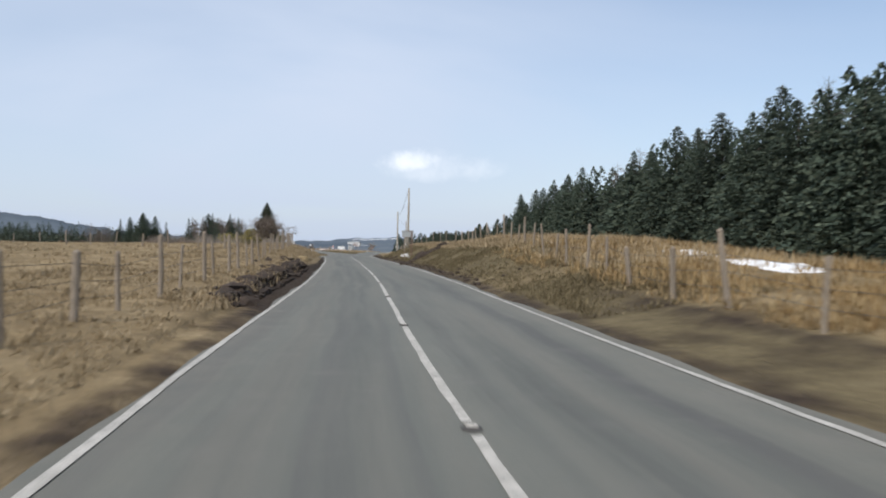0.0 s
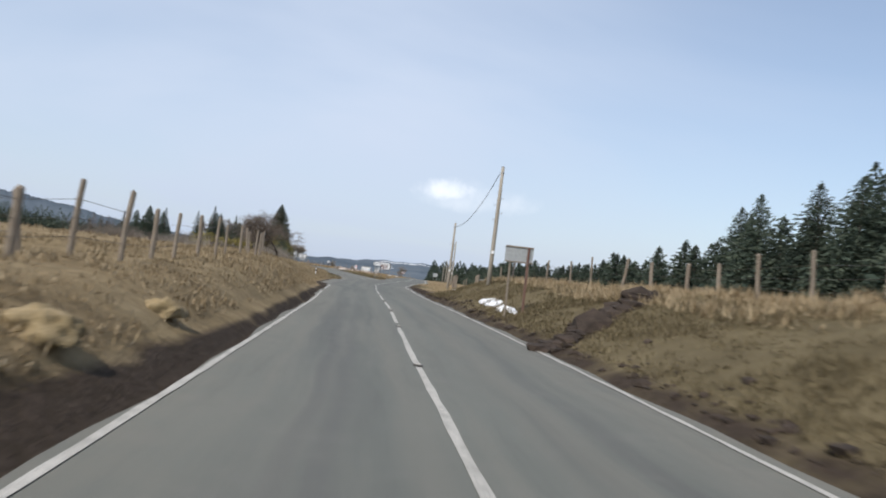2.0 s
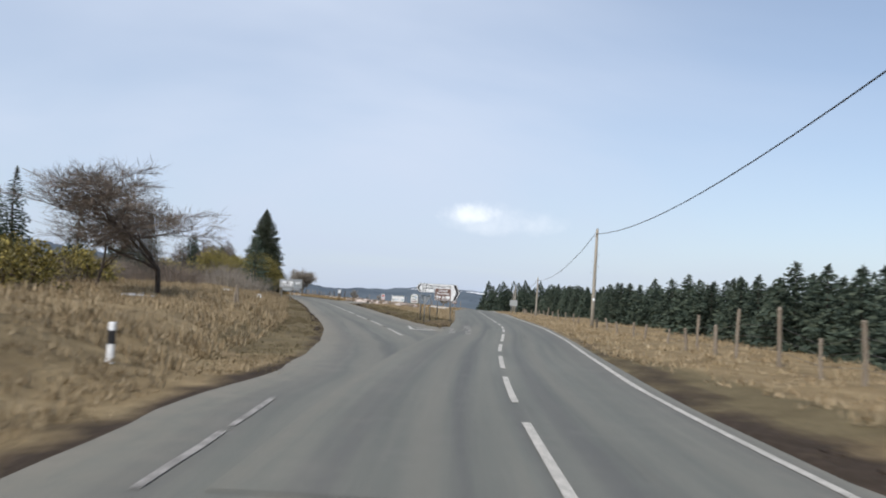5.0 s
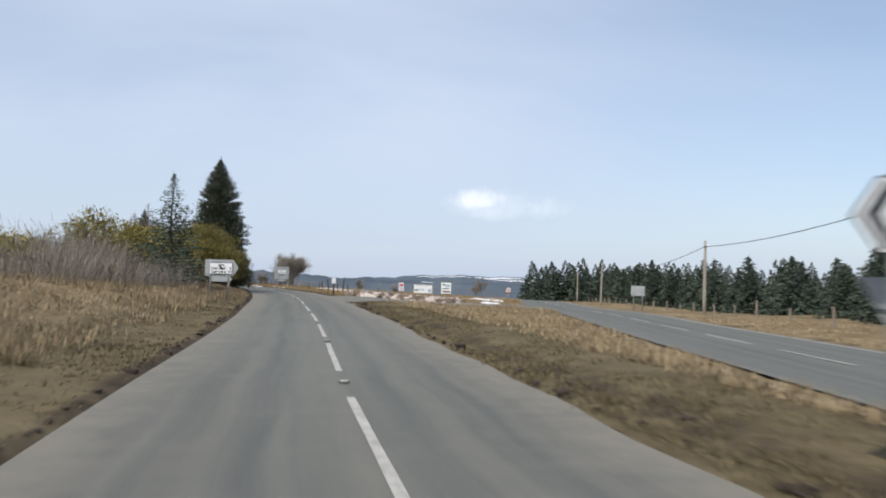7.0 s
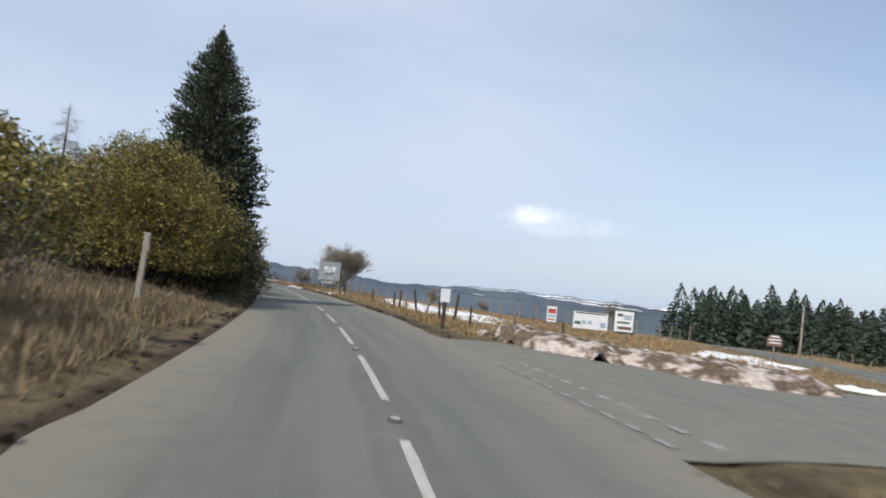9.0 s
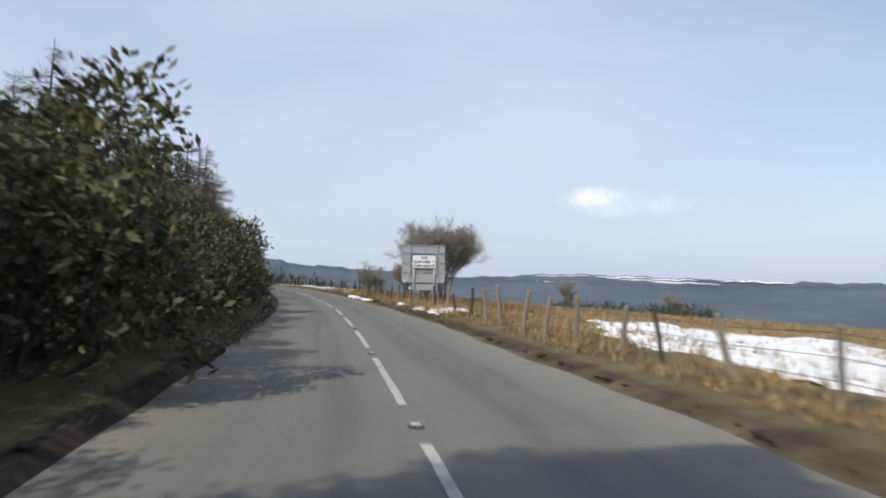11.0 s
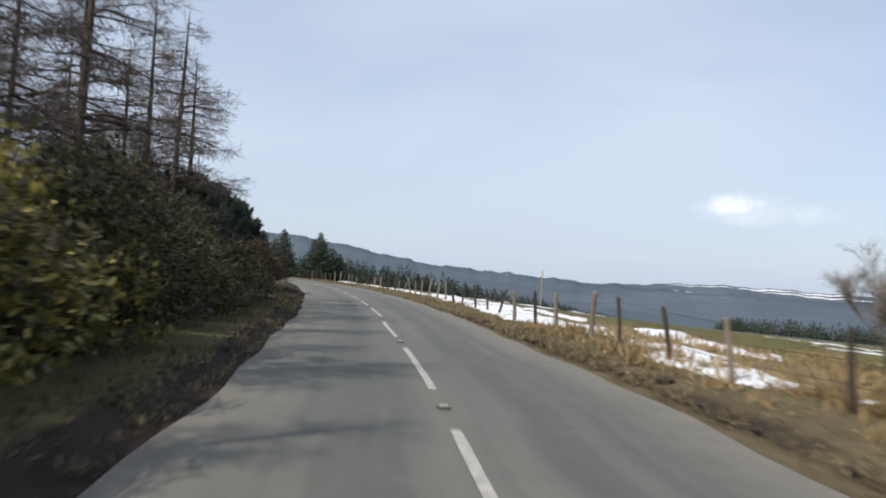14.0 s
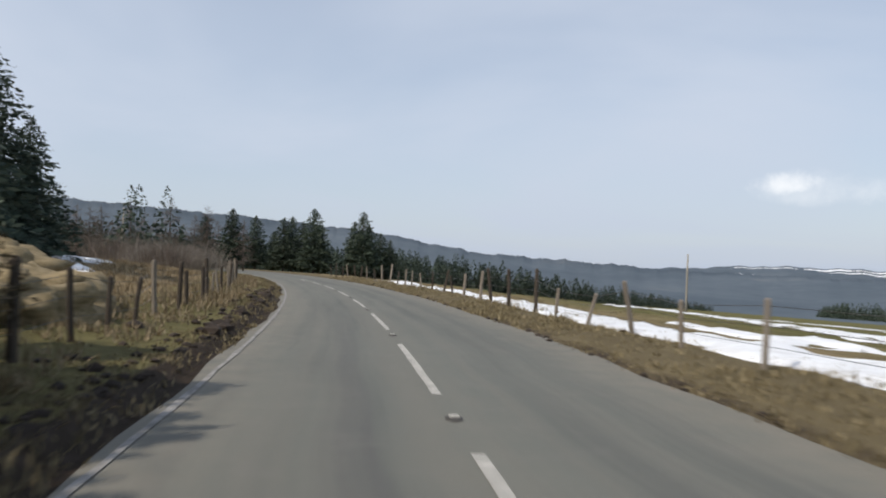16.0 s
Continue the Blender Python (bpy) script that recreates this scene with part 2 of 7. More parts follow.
def paint_material():
    m, n, l, b = material("worn_road_paint", 0.7, 0, 0.3)
    p2 = noise_node(n, l, 5.0, 5, 0.7, "World")
    p3 = noise_node(n, l, 60.0, 3, 0.7, "World")
    col = ramp(n, l, p2, (0.3, (0.3, 0.285, 0.25)), (0.6, (0.55, 0.525, 0.47)))
    col = mix(n, l, ramp(n, l, p3, (0.34, (0.8,) * 3), (0.5, (0.0,) * 3)), col, (0.18, 0.172, 0.16))
    l.new(col, b.inputs["Base Color"])
    return m


def snow_material():
    m, n, l, b = material("old_snow", 0.6, 0, 0.3)
    p2 = noise_node(n, l, 1.5, 5, 0.65, "World")
    p3 = noise_node(n, l, 14.0, 4, 0.7, "World")
    col = ramp(n, l, p2, (0.3, (0.72, 0.72, 0.72)), (0.6, (0.88, 0.89, 0.9)))
    col = mix(n, l, ramp(n, l, p3, (0.28, (0.4,) * 3), (0.4, (0.0,) * 3)), col, (0.45, 0.4, 0.34))
    l.new(col, b.inputs["Base Color"])
    bump(n, l, b, p3, 0.4, 0.04)
    return m


def rubble_material():
    m, n, l, b = material("dirty_snow_rubble", 0.9, 0, 0.15)
    p1 = noise_node(n, l, 0.9, 6, 0.62, "World", (1, 1, 1.8))
    p2 = noise_node(n, l, 7.0, 5, 0.65, "World")
    soil = ramp(n, l, p2, (0.3, (0.07, 0.05, 0.036)), (0.7, (0.21, 0.16, 0.11)))
    snow = ramp(n, l, p2, (0.3, (0.34, 0.27, 0.225)), (0.6, (0.6, 0.53, 0.48)))
    l.new(mix(n, l, ramp(n, l, p1, (0.47, (0.0,) * 3), (0.56, (1.0,) * 3)), soil, snow), b.inputs["Base Color"])
    bump(n, l, b, p2, 0.9, 0.06)
    return m


def hazed_hill_material():
    m, n, l, b = material("haze_tinted_hillside", 0.95, 0, 0.05)
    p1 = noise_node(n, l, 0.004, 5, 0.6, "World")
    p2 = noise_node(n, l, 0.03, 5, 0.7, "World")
    # blue-grey stands for distance haze, painted into the base colour
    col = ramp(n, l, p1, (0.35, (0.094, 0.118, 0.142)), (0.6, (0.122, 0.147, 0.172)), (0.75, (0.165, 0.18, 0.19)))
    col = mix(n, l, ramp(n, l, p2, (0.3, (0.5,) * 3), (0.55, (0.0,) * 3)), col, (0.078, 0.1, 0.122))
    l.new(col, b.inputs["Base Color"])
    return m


MOOR, ASPHALT, PAINT, SNOW, HAZED_HILL = ground_material(), asphalt_material(), paint_material(), snow_material(), hazed_hill_material()
RUBBLE = rubble_material()
SOIL = plain("peat_soil", (0.03, 0.023, 0.018), (0.075, 0.055, 0.042), 3, 0.95, bumpy=0.8, fine=18, space="World")
POSTWOOD = plain("weathered_post_wood", (0.2, 0.165, 0.125), (0.33, 0.28, 0.225), 5, 0.9, bumpy=0.5, stretch=(6, 6, 0.6))
DARKWOOD = plain("dark_wet_wood", (0.05, 0.04, 0.03), (0.11, 0.085, 0.065), 5, 0.9, bumpy=0.5, stretch=(6, 6, 0.6))
POLEWOOD = plain("bleached_pole_wood", (0.3, 0.27, 0.22), (0.42, 0.38, 0.32), 3, 0.85, bumpy=0.4, stretch=(6, 6, 0.4))
STEEL = plain("galvanised_steel", (0.33, 0.35, 0.36), (0.45, 0.46, 0.47), 8, 0.5, 0.6, 0.5, 0.05)
WIRE = plain("fence_wire", (0.12, 0.11, 0.1), (0.2, 0.19, 0.18), 3, 0.6, 0.5, 0.5, 0.0)
IRON = plain("worn_iron", (0.07, 0.065, 0.06), (0.13, 0.12, 0.11), 8, 0.7, 0.3, 0.3, 0.1)
CABLE = plain("black_cable", (0.02, 0.02, 0.022), (0.035, 0.035, 0.038), 3, 0.6, 0.0, 0.4, 0.0)
SIGNWHITE = plain("sign_white", (0.82, 0.83, 0.83), (0.88, 0.89, 0.89), 3, 0.35, 0.0, 0.5, 0.0, fine=9)
SIGNBACK = plain("sign_back_grey", (0.36, 0.38, 0.38), (0.44, 0.46, 0.46), 2, 0.55, 0.2, 0.4, 0.05, fine=12)
SIGNBLACK = plain("sign_black", (0.015, 0.015, 0.017), (0.03, 0.03, 0.03), 3, 0.4, 0.0, 0.5, 0.0)
SIGNBROWN = plain("sign_brown", (0.15, 0.085, 0.065), (0.19, 0.11, 0.085), 3, 0.4, 0.0, 0.5, 0.0, fine=9)
SIGNRED = plain("sign_red", (0.45, 0.07, 0.06), (0.55, 0.1, 0.08), 3, 0.45, 0.0, 0.5, 0.0, fine=9)
SIGNBLUE = plain("sign_pale_blue", (0.35, 0.45, 0.55), (0.45, 0.55, 0.62), 3, 0.45, 0.0, 0.5, 0.0, fine=9)
SIGNGREEN = plain("sign_dark_green", (0.05, 0.09, 0.06), (0.09, 0.13, 0.09), 3, 0.45, 0.0, 0.5, 0.0, fine=9)
BARK = plain("grey_brown_bark", (0.055, 0.042, 0.034), (0.13, 0.105, 0.085), 4, 0.95, bumpy=0.8, stretch=(4, 4, 0.8))
PALEBARK = plain("lichened_bark", (0.1, 0.09, 0.075), (0.2, 0.18, 0.15), 4, 0.95, bumpy=0.8, stretch=(4, 4, 0.8))
TORN = plain("torn_turf", (0.07, 0.052, 0.03), (0.19, 0.145, 0.085), 3, 0.95, bumpy=0.8, fine=18, space="World")
STONE = plain("grey_boulder", (0.13, 0.125, 0.115), (0.3, 0.285, 0.26), 2.2, 0.9, bumpy=0.8, fine=16)
FADED = plain("worn_away_paint", (0.15, 0.142, 0.13), (0.42, 0.4, 0.37), 7, 0.8, bumpy=0.1, fine=30, space="World")
SPRUCE = leaf_material("spruce_needles", (0.036, 0.052, 0.04), (0.058, 0.078, 0.058), (0.095, 0.115, 0.082), 0.15, 0.75, 0.12)
CYPRESS = leaf_material("cypress_scales", (0.062, 0.073, 0.05), (0.08, 0.092, 0.062), (0.103, 0.115, 0.077), 0.12, 0.8, 0.1, 1.6)
PINE = leaf_material("pine_needles", (0.036, 0.05, 0.036), (0.056, 0.074, 0.052), (0.09, 0.108, 0.075), 0.15, 0.75, 0.15)
GOLDLEAF = leaf_material("yellow_green_leaves", (0.08, 0.074, 0.022), (0.24, 0.2, 0.055), (0.48, 0.39, 0.115), 0.35, 0.5, 0.25, 3.2)
DARKLEAF = leaf_material("dark_evergreen_leaves", (0.048, 0.049, 0.024), (0.09, 0.086, 0.041), (0.175, 0.157, 0.076), 0.25, 0.6, 0.2, 1.8)
RUSSET = leaf_material("russet_evergreen_leaves", (0.045, 0.036, 0.02), (0.09, 0.068, 0.036), (0.17, 0.125, 0.07), 0.25, 0.6, 0.2, 2.5)
TWIG = leaf_material("bare_twigs", (0.1, 0.082, 0.068), (0.165, 0.135, 0.112), (0.24, 0.2, 0.168), 0.1, 0.9, 0.0)
GREYTWIG = leaf_material("grey_bare_twigs", (0.15, 0.13, 0.11), (0.24, 0.21, 0.175), (0.33, 0.3, 0.255), 0.1, 0.9, 0.0)
STRAW = leaf_material("dry_grass_blades", (0.2, 0.148, 0.085), (0.32, 0.247, 0.15), (0.45, 0.366, 0.24), 0.15, 0.8, 0.2)
RUSTGRASS = leaf_material("russet_grass_blades", (0.21, 0.137, 0.064), (0.33, 0.23, 0.112), (0.44, 0.335, 0.185), 0.15, 0.8, 0.2)
TURF = leaf_material("short_olive_turf", (0.125, 0.1, 0.055), (0.21, 0.169, 0.096), (0.305, 0.25, 0.15), 0.15, 0.8, 0.2)

# ---- building helpers ----
def mesh_data(name, verts, faces, mat, smooth=False):
    me = bpy.data.meshes.new(name)
    me.from_pydata([tuple(v) for v in verts] if not isinstance(verts, np.ndarray) else verts.tolist(), [], faces)
    me.materials.append(mat)
    if smooth:
        me.polygons.foreach_set("use_smooth", [True] * len(me.polygons))
    me.update()
    return me


def from_bm(name, bm, mat, smooth=False):
    me = bpy.data.meshes.new(name)
    bm.to_mesh(me)
    bm.free()
    me.materials.append(mat)
    if smooth:
        me.polygons.foreach_set("use_smooth", [True] * len(me.polygons))
    return me


def part(name, data, parent, label="", at=None):
    """One mesh under a thing or a part. data: a mesh, or (bmesh, material)."""
    me = from_bm(name, *data) if isinstance(data, tuple) else data
    ob = new(name, me)
    ob.parent = parent
    if at is not None:
        ob.matrix_basis = at
    if label:
        tagged(ob, label)
    return ob


def thing(name, m, label, category, group="", kind=""):
    ob = new(name)
    ob.empty_display_size = 0.2
    ob.matrix_basis = m
    return tagged(ob, label, category, group, kind)


def box(bm, x, y, z, sx, sy, sz, turn=None, bevel=0.0):
    r = bmesh.ops.create_cube(bm, size=1.0)
    bmesh.ops.scale(bm, vec=(sx, sy, sz), verts=r["verts"])
    if bevel:
        es = {e for v in r["verts"] for e in v.link_edges}
        r = {"verts": list({v for f in bmesh.ops.bevel(bm, geom=list(es), offset=bevel, segments=1, affect="EDGES")["faces"] for v in f.verts} | {v for v in r["verts"] if v.is_valid})}
    mat = Matrix.Translation((x, y, z)) @ (turn or Matrix())
    bmesh.ops.transform(bm, matrix=mat, verts=r["verts"])


def tube(points, radii, sides=7, cap=True):
    """Vertices and faces of a tapering tube along points."""
    vs, fs = [], []
    pts = [Vector(p) for p in points]
    for i, p in enumerate(pts):
        way = (pts[min(i + 1, len(pts) - 1)] - pts[max(i - 1, 0)]).normalized()
        side = way.cross(Vector((0.31, 0.95, 0.05))).normalized()
        up = way.cross(side)
        for k in range(sides):
            a = 2 * math.pi * k / sides
            vs.append(p + (side * math.cos(a) + up * math.sin(a)) * radii[i])
    for i in range(len(pts) - 1):
        for k in range(sides):
            a, b = i * sides + k, i * sides + (k + 1) % sides
            fs.append((a, b, b + sides, a + sides))
    if cap:
        fs.append(tuple(reversed(range(sides))))
        fs.append(tuple(range((len(pts) - 1) * sides, len(pts) * sides)))
    return vs, fs


def joined(pieces):
    vs, fs = [], []
    for v, f in pieces:
        o = len(vs)
        vs.extend(v)
        fs.extend(tuple(i + o for i in q) for q in f)
    return vs, fs


def lerp_table(x, xs, ys):
    return np.interp(x, xs, ys)


# ---- the line of the road ----
KNOTS = np.array([(row[1], row[2], row[3] - EYE) for row in PATH])
tail_heading, tail = 25.5, [KNOTS[-1]]
for turn in (0.2, 1.3, 1.8, 1.9, 2.0, 2.2, 2.4, 2.4, 2.4, 2.4, 2.4, 2.4):
    tail_heading += turn
    a = radians(tail_heading)
    tail.append(tail[-1] + np.array([-math.sin(a) * 11, math.cos(a) * 11, 0.0]))
KNOTS = np.vstack([KNOTS, tail[1:]])
for _ in range(2):
    KNOTS[1:-1, 2] = (KNOTS[:-2, 2] + 2 * KNOTS[1:-1, 2] + KNOTS[2:, 2]) / 4
K_S = np.r_[0, np.cumsum(np.linalg.norm(np.diff(KNOTS[:, :2], axis=0), axis=1))]
S_END = float(K_S[-1])
_tan = np.gradient(KNOTS, axis=0) / np.gradient(K_S)[:, None]


def line(s):
    """Point, heading and height of the travelled line at s metres (vectorised)."""
    s = np.asarray(s, float)
    sc = np.clip(s, 0, S_END - 1e-6)
    i = np.clip(np.searchsorted(K_S, sc, side="right") - 1, 0, len(K_S) - 2)
    h = K_S[i + 1] - K_S[i]
    u = ((sc - K_S[i]) / h)[..., None]
    h = h[..., None]
    p = (2 * u**3 - 3 * u**2 + 1) * KNOTS[i] + (u**3 - 2 * u**2 + u) * h * _tan[i] + (-2 * u**3 + 3 * u**2) * KNOTS[i + 1] + (u**3 - u**2) * h * _tan[i + 1]
    t = (1 - u) * _tan[i] + u * _tan[i + 1]
    t = t[..., :2] / np.linalg.norm(t[..., :2], axis=-1, keepdims=True)
    out = (s - sc)[..., None] * t
    p = p.copy()
    p[..., :2] += out
    return p, t


FAR_N = np.array([math.cos(radians(10)), math.sin(radians(10))])


def place(s, d):
    """World x, y at s along the line and d to its right."""
    s, d = np.broadcast_arrays(np.asarray(s, float), np.asarray(d, float))
    p, t = line(s)
    n = np.stack([t[..., 1], -t[..., 0]], -1)
    near = np.clip(d, -110, 160)
    return p[..., :2] + n * near[..., None] + FAR_N * (d - near)[..., None]


# height of the land above the road, left and right of it
L_D = np.array([2.35, 2.5, 2.95, 3.15, 4.0, 5.0, 7.0, 10, 15, 25, 50, 100, 200, 400, 1000, 4500])
L_H = {
    -60: (0, .01, .05, .07, .15, .25, .4, .6, 1.0, 1.6, 2.6, 3.4, 3.6, 3, 3, 3),
    5: (0, .01, .05, .09, .18, .27, .4, .6, 1.0, 1.7, 3.0, 4.6, 4.8, 4, 3, 3),
    20: (0, .01, .04, .24, .32, .38, .45, .6, .95, 1.6, 2.8, 4.2, 4.4, 4, 3, 3),
    30: (0, .01, .04, .42, .48, .5, .52, .6, .9, 1.5, 2.6, 3.8, 4.0, 4, 3, 3),
    45: (0, .02, .07, .45, .66, .78, .8, .85, 1.0, 1.45, 2.2, 3.1, 3.5, 3.5, 3, 3),
    54: (0, .12, .3, .48, .92, 1.1, 1.12, 1.1, 1.2, 1.4, 1.9, 2.5, 3, 3, 3, 3),
    80: (0, .18, .42, .58, 1.2, 1.5, 1.5, 1.5, 1.5, 1.6, 1.9, 2.4, 3, 3, 3, 3),
    97: (0, .02, .06, .12, .6, 1.3, 1.72, 1.75, 1.75, 1.7, 1.9, 2.4, 3, 3, 3, 3),
    106: (0, .0, .0, .0, .08, .55, 1.5, 1.62, 1.65, 1.6, 1.8, 2.2, 3, 3, 3, 3),
    114: (0, .0, .0, .0, .0, .12, 1.05, 1.4, 1.5, 1.5, 1.7, 2.2, 3, 3, 3, 3),
    128: (0, .0, .0, .0, .0, .2, .8, 1.0, 1.2, 1.3, 1.5, 2.2, 3, 3, 3, 3),
    145: (0, .04, .06, .07, .15, .4, .7, .9, 1.0, 1.2, 1.4, 2.2, 3, 3, 3, 3),
    165: (0, .05, .07, .08, .12, .35, 1.0, 1.35, 1.4, 1.4, 1.5, 2.2, 3, 3, 3, 3),
    188: (0, .05, .07, .08, .12, .35, .9, 1.3, 1.4, 1.4, 1.5, 2.2, 3, 3, 3, 3),
    205: (0, .05, .07, .09, .2, .4, .65, .9, 1.1, 1.2, 1.5, 2.2, 3, 3, 3, 3),
    222: (0, .03, .05, .08, .25, .55, .75, .9, 1.0, 1.2, 1.5, 2.2, 3, 3, 3, 3),
    240: (0, .14, .19, .2, .26, .32, .45, .7, .9, 1.0, 1.2, 2, 3, 3, 3, 3),
    330: (0, .17, .2, .21, .26, .32, .4, .6, .8, 1.0, 1.2, 2, 3, 3, 3, 3),
    352: (0, .16, .18, .19, .22, .25, .3, .4, .5, .7, 1.0, 2, 3, 3, 3, 3),
    385: (0, .12, .15, .16, .2, .25, .4, .85, 1.35, 1.7, 1.9, 2, 3, 3, 3, 3),
    480: (0, .06, .08, .09, .15, .2, .25, .4, .6, .9, 1.5, 2, 3, 3, 3, 3),
}
R_D = np.array([4.75, 5.4, 6.4, 8, 10, 13, 18, 28, 50, 100, 200, 400, 1000, 4500])
R_H = {
    -60: (0, .06, .15, .46, .5, .55, .55, .6, .8, 1, 1, 0, -2, -5),
    12: (0, .06, .15, .46, .5, .55, .55, .6, .8, 1, 1, 0, -2, -5),
    26: (0, .12, .4, .8, 1.0, 1.0, .9, .9, 1, 1, 1, 0, -2, -5),
    40: (0, .25, .7, 1.35, 1.75, 1.85, 1.8, 1.7, 1.4, 1, 1, 0, -2, -5),
    54: (0, .25, .7, 1.4, 2.0, 2.15, 2.1, 1.9, 1.4, 1, 1, 0, -2, -5),
    70: (0, .25, .65, 1.3, 1.75, 1.85, 1.8, 1.6, 1.3, 1, 1, 0, -2, -5),
    88: (0, .3, .9, 1.7, 1.8, 1.7, 1.5, 1.2, 1, .8, .5, 0, -2, -5),
    97: (0, .2, .6, 1.2, 1.3, 1.2, 1.0, .9, .8, .5, 0, -1, -2, -5),
    103: (0, .0, .1, .3, .45, .5, .5, .5, .4, .2, 0, -1, -2, -5),
    125: (0, .05, .1, .15, .2, .2, .2, .2, .1, 0, -1, -2, -3, -5),
    150: (0, .12, .12, .05, .0, .0, .05, .1, .0, -.5, -1.5, -3, -4, -6),
    190: (0, .12, .15, .1, .0, -.05, -.1, -.1, -.2, -1, -2, -4, -6, -8),
    222: (0, .05, .05, .0, -.15, -.3, -.45, -.6, -.9, -1.5, -3, -6, -9, -12),
    262: (0, .09, .13, .1, .05, -.05, -.25, -.6, -1.3, -2.8, -5.5, -12, -34, -55),
    330: (0, .09, .13, .05, -.05, -.25, -.6, -1.3, -2.9, -6.0, -10.5, -21, -48, -60),
    480: (0, .09, .13, .05, -.05, -.3, -.8, -1.9, -3.8, -7.2, -12, -23, -50, -60),
}


def side_height(s, d, stations, cols):
    keys = sorted(stations)
    tab = np.array([stations[k] for k in keys])
    s = np.clip(s, keys[0], keys[-1])
    i = np.clip(np.searchsorted(keys, s, side="right") - 1, 0, len(keys) - 2)
    ks = np.array(keys, float)
    u = (s - ks[i]) / (ks[i + 1] - ks[i])
    u = u * u * (3 - 2 * u)
    j = np.clip(np.searchsorted(cols, d, side="right") - 1, 0, len(cols) - 2)
    v = np.clip((d - cols[j]) / (cols[j + 1] - cols[j]), 0, 1)
    a = tab[i, j] * (1 - v) + tab[i, j + 1] * v
    b = tab[i + 1, j] * (1 - v) + tab[i + 1, j + 1] * v
    return a * (1 - u) + b * u


def rough_field(x, y):
    """Cheap hummocks: sums of sines with irregular directions."""
    z = 0
    for k, (w, a) in enumerate(((0.33, 0.3), (0.71, 0.25), (1.3, 0.2), (2.3, 0.15), (3.7, 0.1))):
        c, q = math.cos(k * 2.4), math.sin(k * 2.4)
        z = z + a * np.sin(w * (c * x + q * y) + 1.7 * k + 1.3 * np.sin(0.6 * w * (q * x - c * y))) * np.sin(w * 0.83 * (q * x - c * y) + 0.9 * k)
    return z


# the trunk road that forks off to the right, and the link between the two
FORK = np.array([(1.15, 88), (1.25, 100), (1.5, 112), (2.3, 124), (3.7, 136), (5.4, 147), (6.8, 158), (7.9, 172), (9.2, 190), (11.0, 212), (13.6, 238), (18.0, 268), (26, 305), (40, 350)])
FORK_HALF = 2.95


def fork_at(y):
    return np.interp(y, FORK[:, 1], FORK[:, 0])


def paved(x, y, grow=0.0):
    x, y = np.asarray(x, float), np.asarray(y, float)
    on = (np.abs(x - fork_at(y)) < FORK_HALF + grow) & (y > 100) & (y < 350)
    cx, cy = x - 1.0, y - 216.0
    link = (np.abs(cy - 0.05 * cx) < 7.6 + grow + 0.012 * cx * cx) & (x > -12) & (x < 11) if grow >= 0 else False
    return on | link


def land(s, d, rough=True):
    """Height of the ground at (s, d)."""
    s, d = np.broadcast_arrays(np.asarray(s, float), np.asarray(d, float))
    p, _ = line(s)
    base = np.where(np.abs(d - 1.2) < 3.6, 0.0, np.where(d > 1.2, side_height(s, np.maximum(d, 4.75), R_H, R_D), side_height(s, np.maximum(-d, 2.35), L_H, L_D)))
    z = p[..., 2] + base
    if rough:
        xy = place(s, d)
        amp = np.clip((np.abs(d - 1.2) - 3.7) / 4.0, 0, 1) * 0.3
        amp = np.where(paved(xy[..., 0], xy[..., 1], 2.0), 0.0, amp)
        far = np.clip(1 - (np.abs(d) - 60) / 100, 0, 1)
        z = z + amp * far * rough_field(xy[..., 0], xy[..., 1])
    return z


def spot(s, d, lift=0.0):
    xy = place(float(s), float(d))
    return Vector((float(xy[0]), float(xy[1]), float(land(float(s), float(d))) + lift))


def sd_of(x, y):
    """s and d of a world point near the road."""
    ss = np.arange(-40, S_END + 60, 0.5)
    p, t = line(ss)
    o = np.array([x, y]) - p[:, :2]
    k = np.argmin((o**2).sum(1))
    along = float(o[k] @ t[k])
    return float(ss[k]) + along, float(o[k] @ np.array([t[k][1], -t[k][0]]))


def ground_z(x, y):
    s, d = sd_of(x, y)
    return float(land(s, d))


def heading_deg(s):
    _, t = line(np.array(float(s)))
    return math.degrees(math.atan2(-t[0], t[1]))


def standing(s, d, turn=0.0, lift=0.0, lean=0.0):
    """A pose on the ground whose y axis runs along the road."""
    v = spot(s, d, lift)
    return pose(v.x, v.y, v.z, lean, 0, heading_deg(s) + turn)


# ---- ground sheet ----
def grown(start, stop, step, factor):
    out, v = [], start
    while v < stop:
        v += step
        step *= factor
        out.append(min(v, stop))
    return out


rows_s = np.array(sorted([-60 - v for v in grown(0, 4200, 8, 1.35)] + list(np.arange(-60, 430, 1.0)) + [430 + v for v in grown(0, 4300, 4, 1.25)]))
cols_d = np.array(
    sorted(
        [-v for v in (2.2, 2.34, 2.5, 2.72, 2.94, 3.05, 3.16, 3.4, 3.65, 4, 4.5, 5, 5.6, 6.3, 7, 8, 9, 10.5, 12, 14, 17, 20, 24, 30, 38, 50, 65, 85, 110)]
        + [-110 - v for v in grown(0, 4300, 40, 1.5)]
        + [-1.0, 0.5, 2.0, 3.4, 4.2, 4.6, 4.75, 4.95, 5.2, 5.5, 5.9, 6.4, 7, 7.6, 8.3, 9, 10, 11, 12.2, 13.5, 15, 17, 19, 21, 23, 25, 28, 32, 38, 46, 56, 70, 90, 120, 160]
        + [160 + v for v in grown(0, 4300, 40, 1.5)]
    )
)
SS, DD = np.meshgrid(rows_s, cols_d, indexing="ij")
XY = place(SS, DD)
ZZ = land(SS, DD)
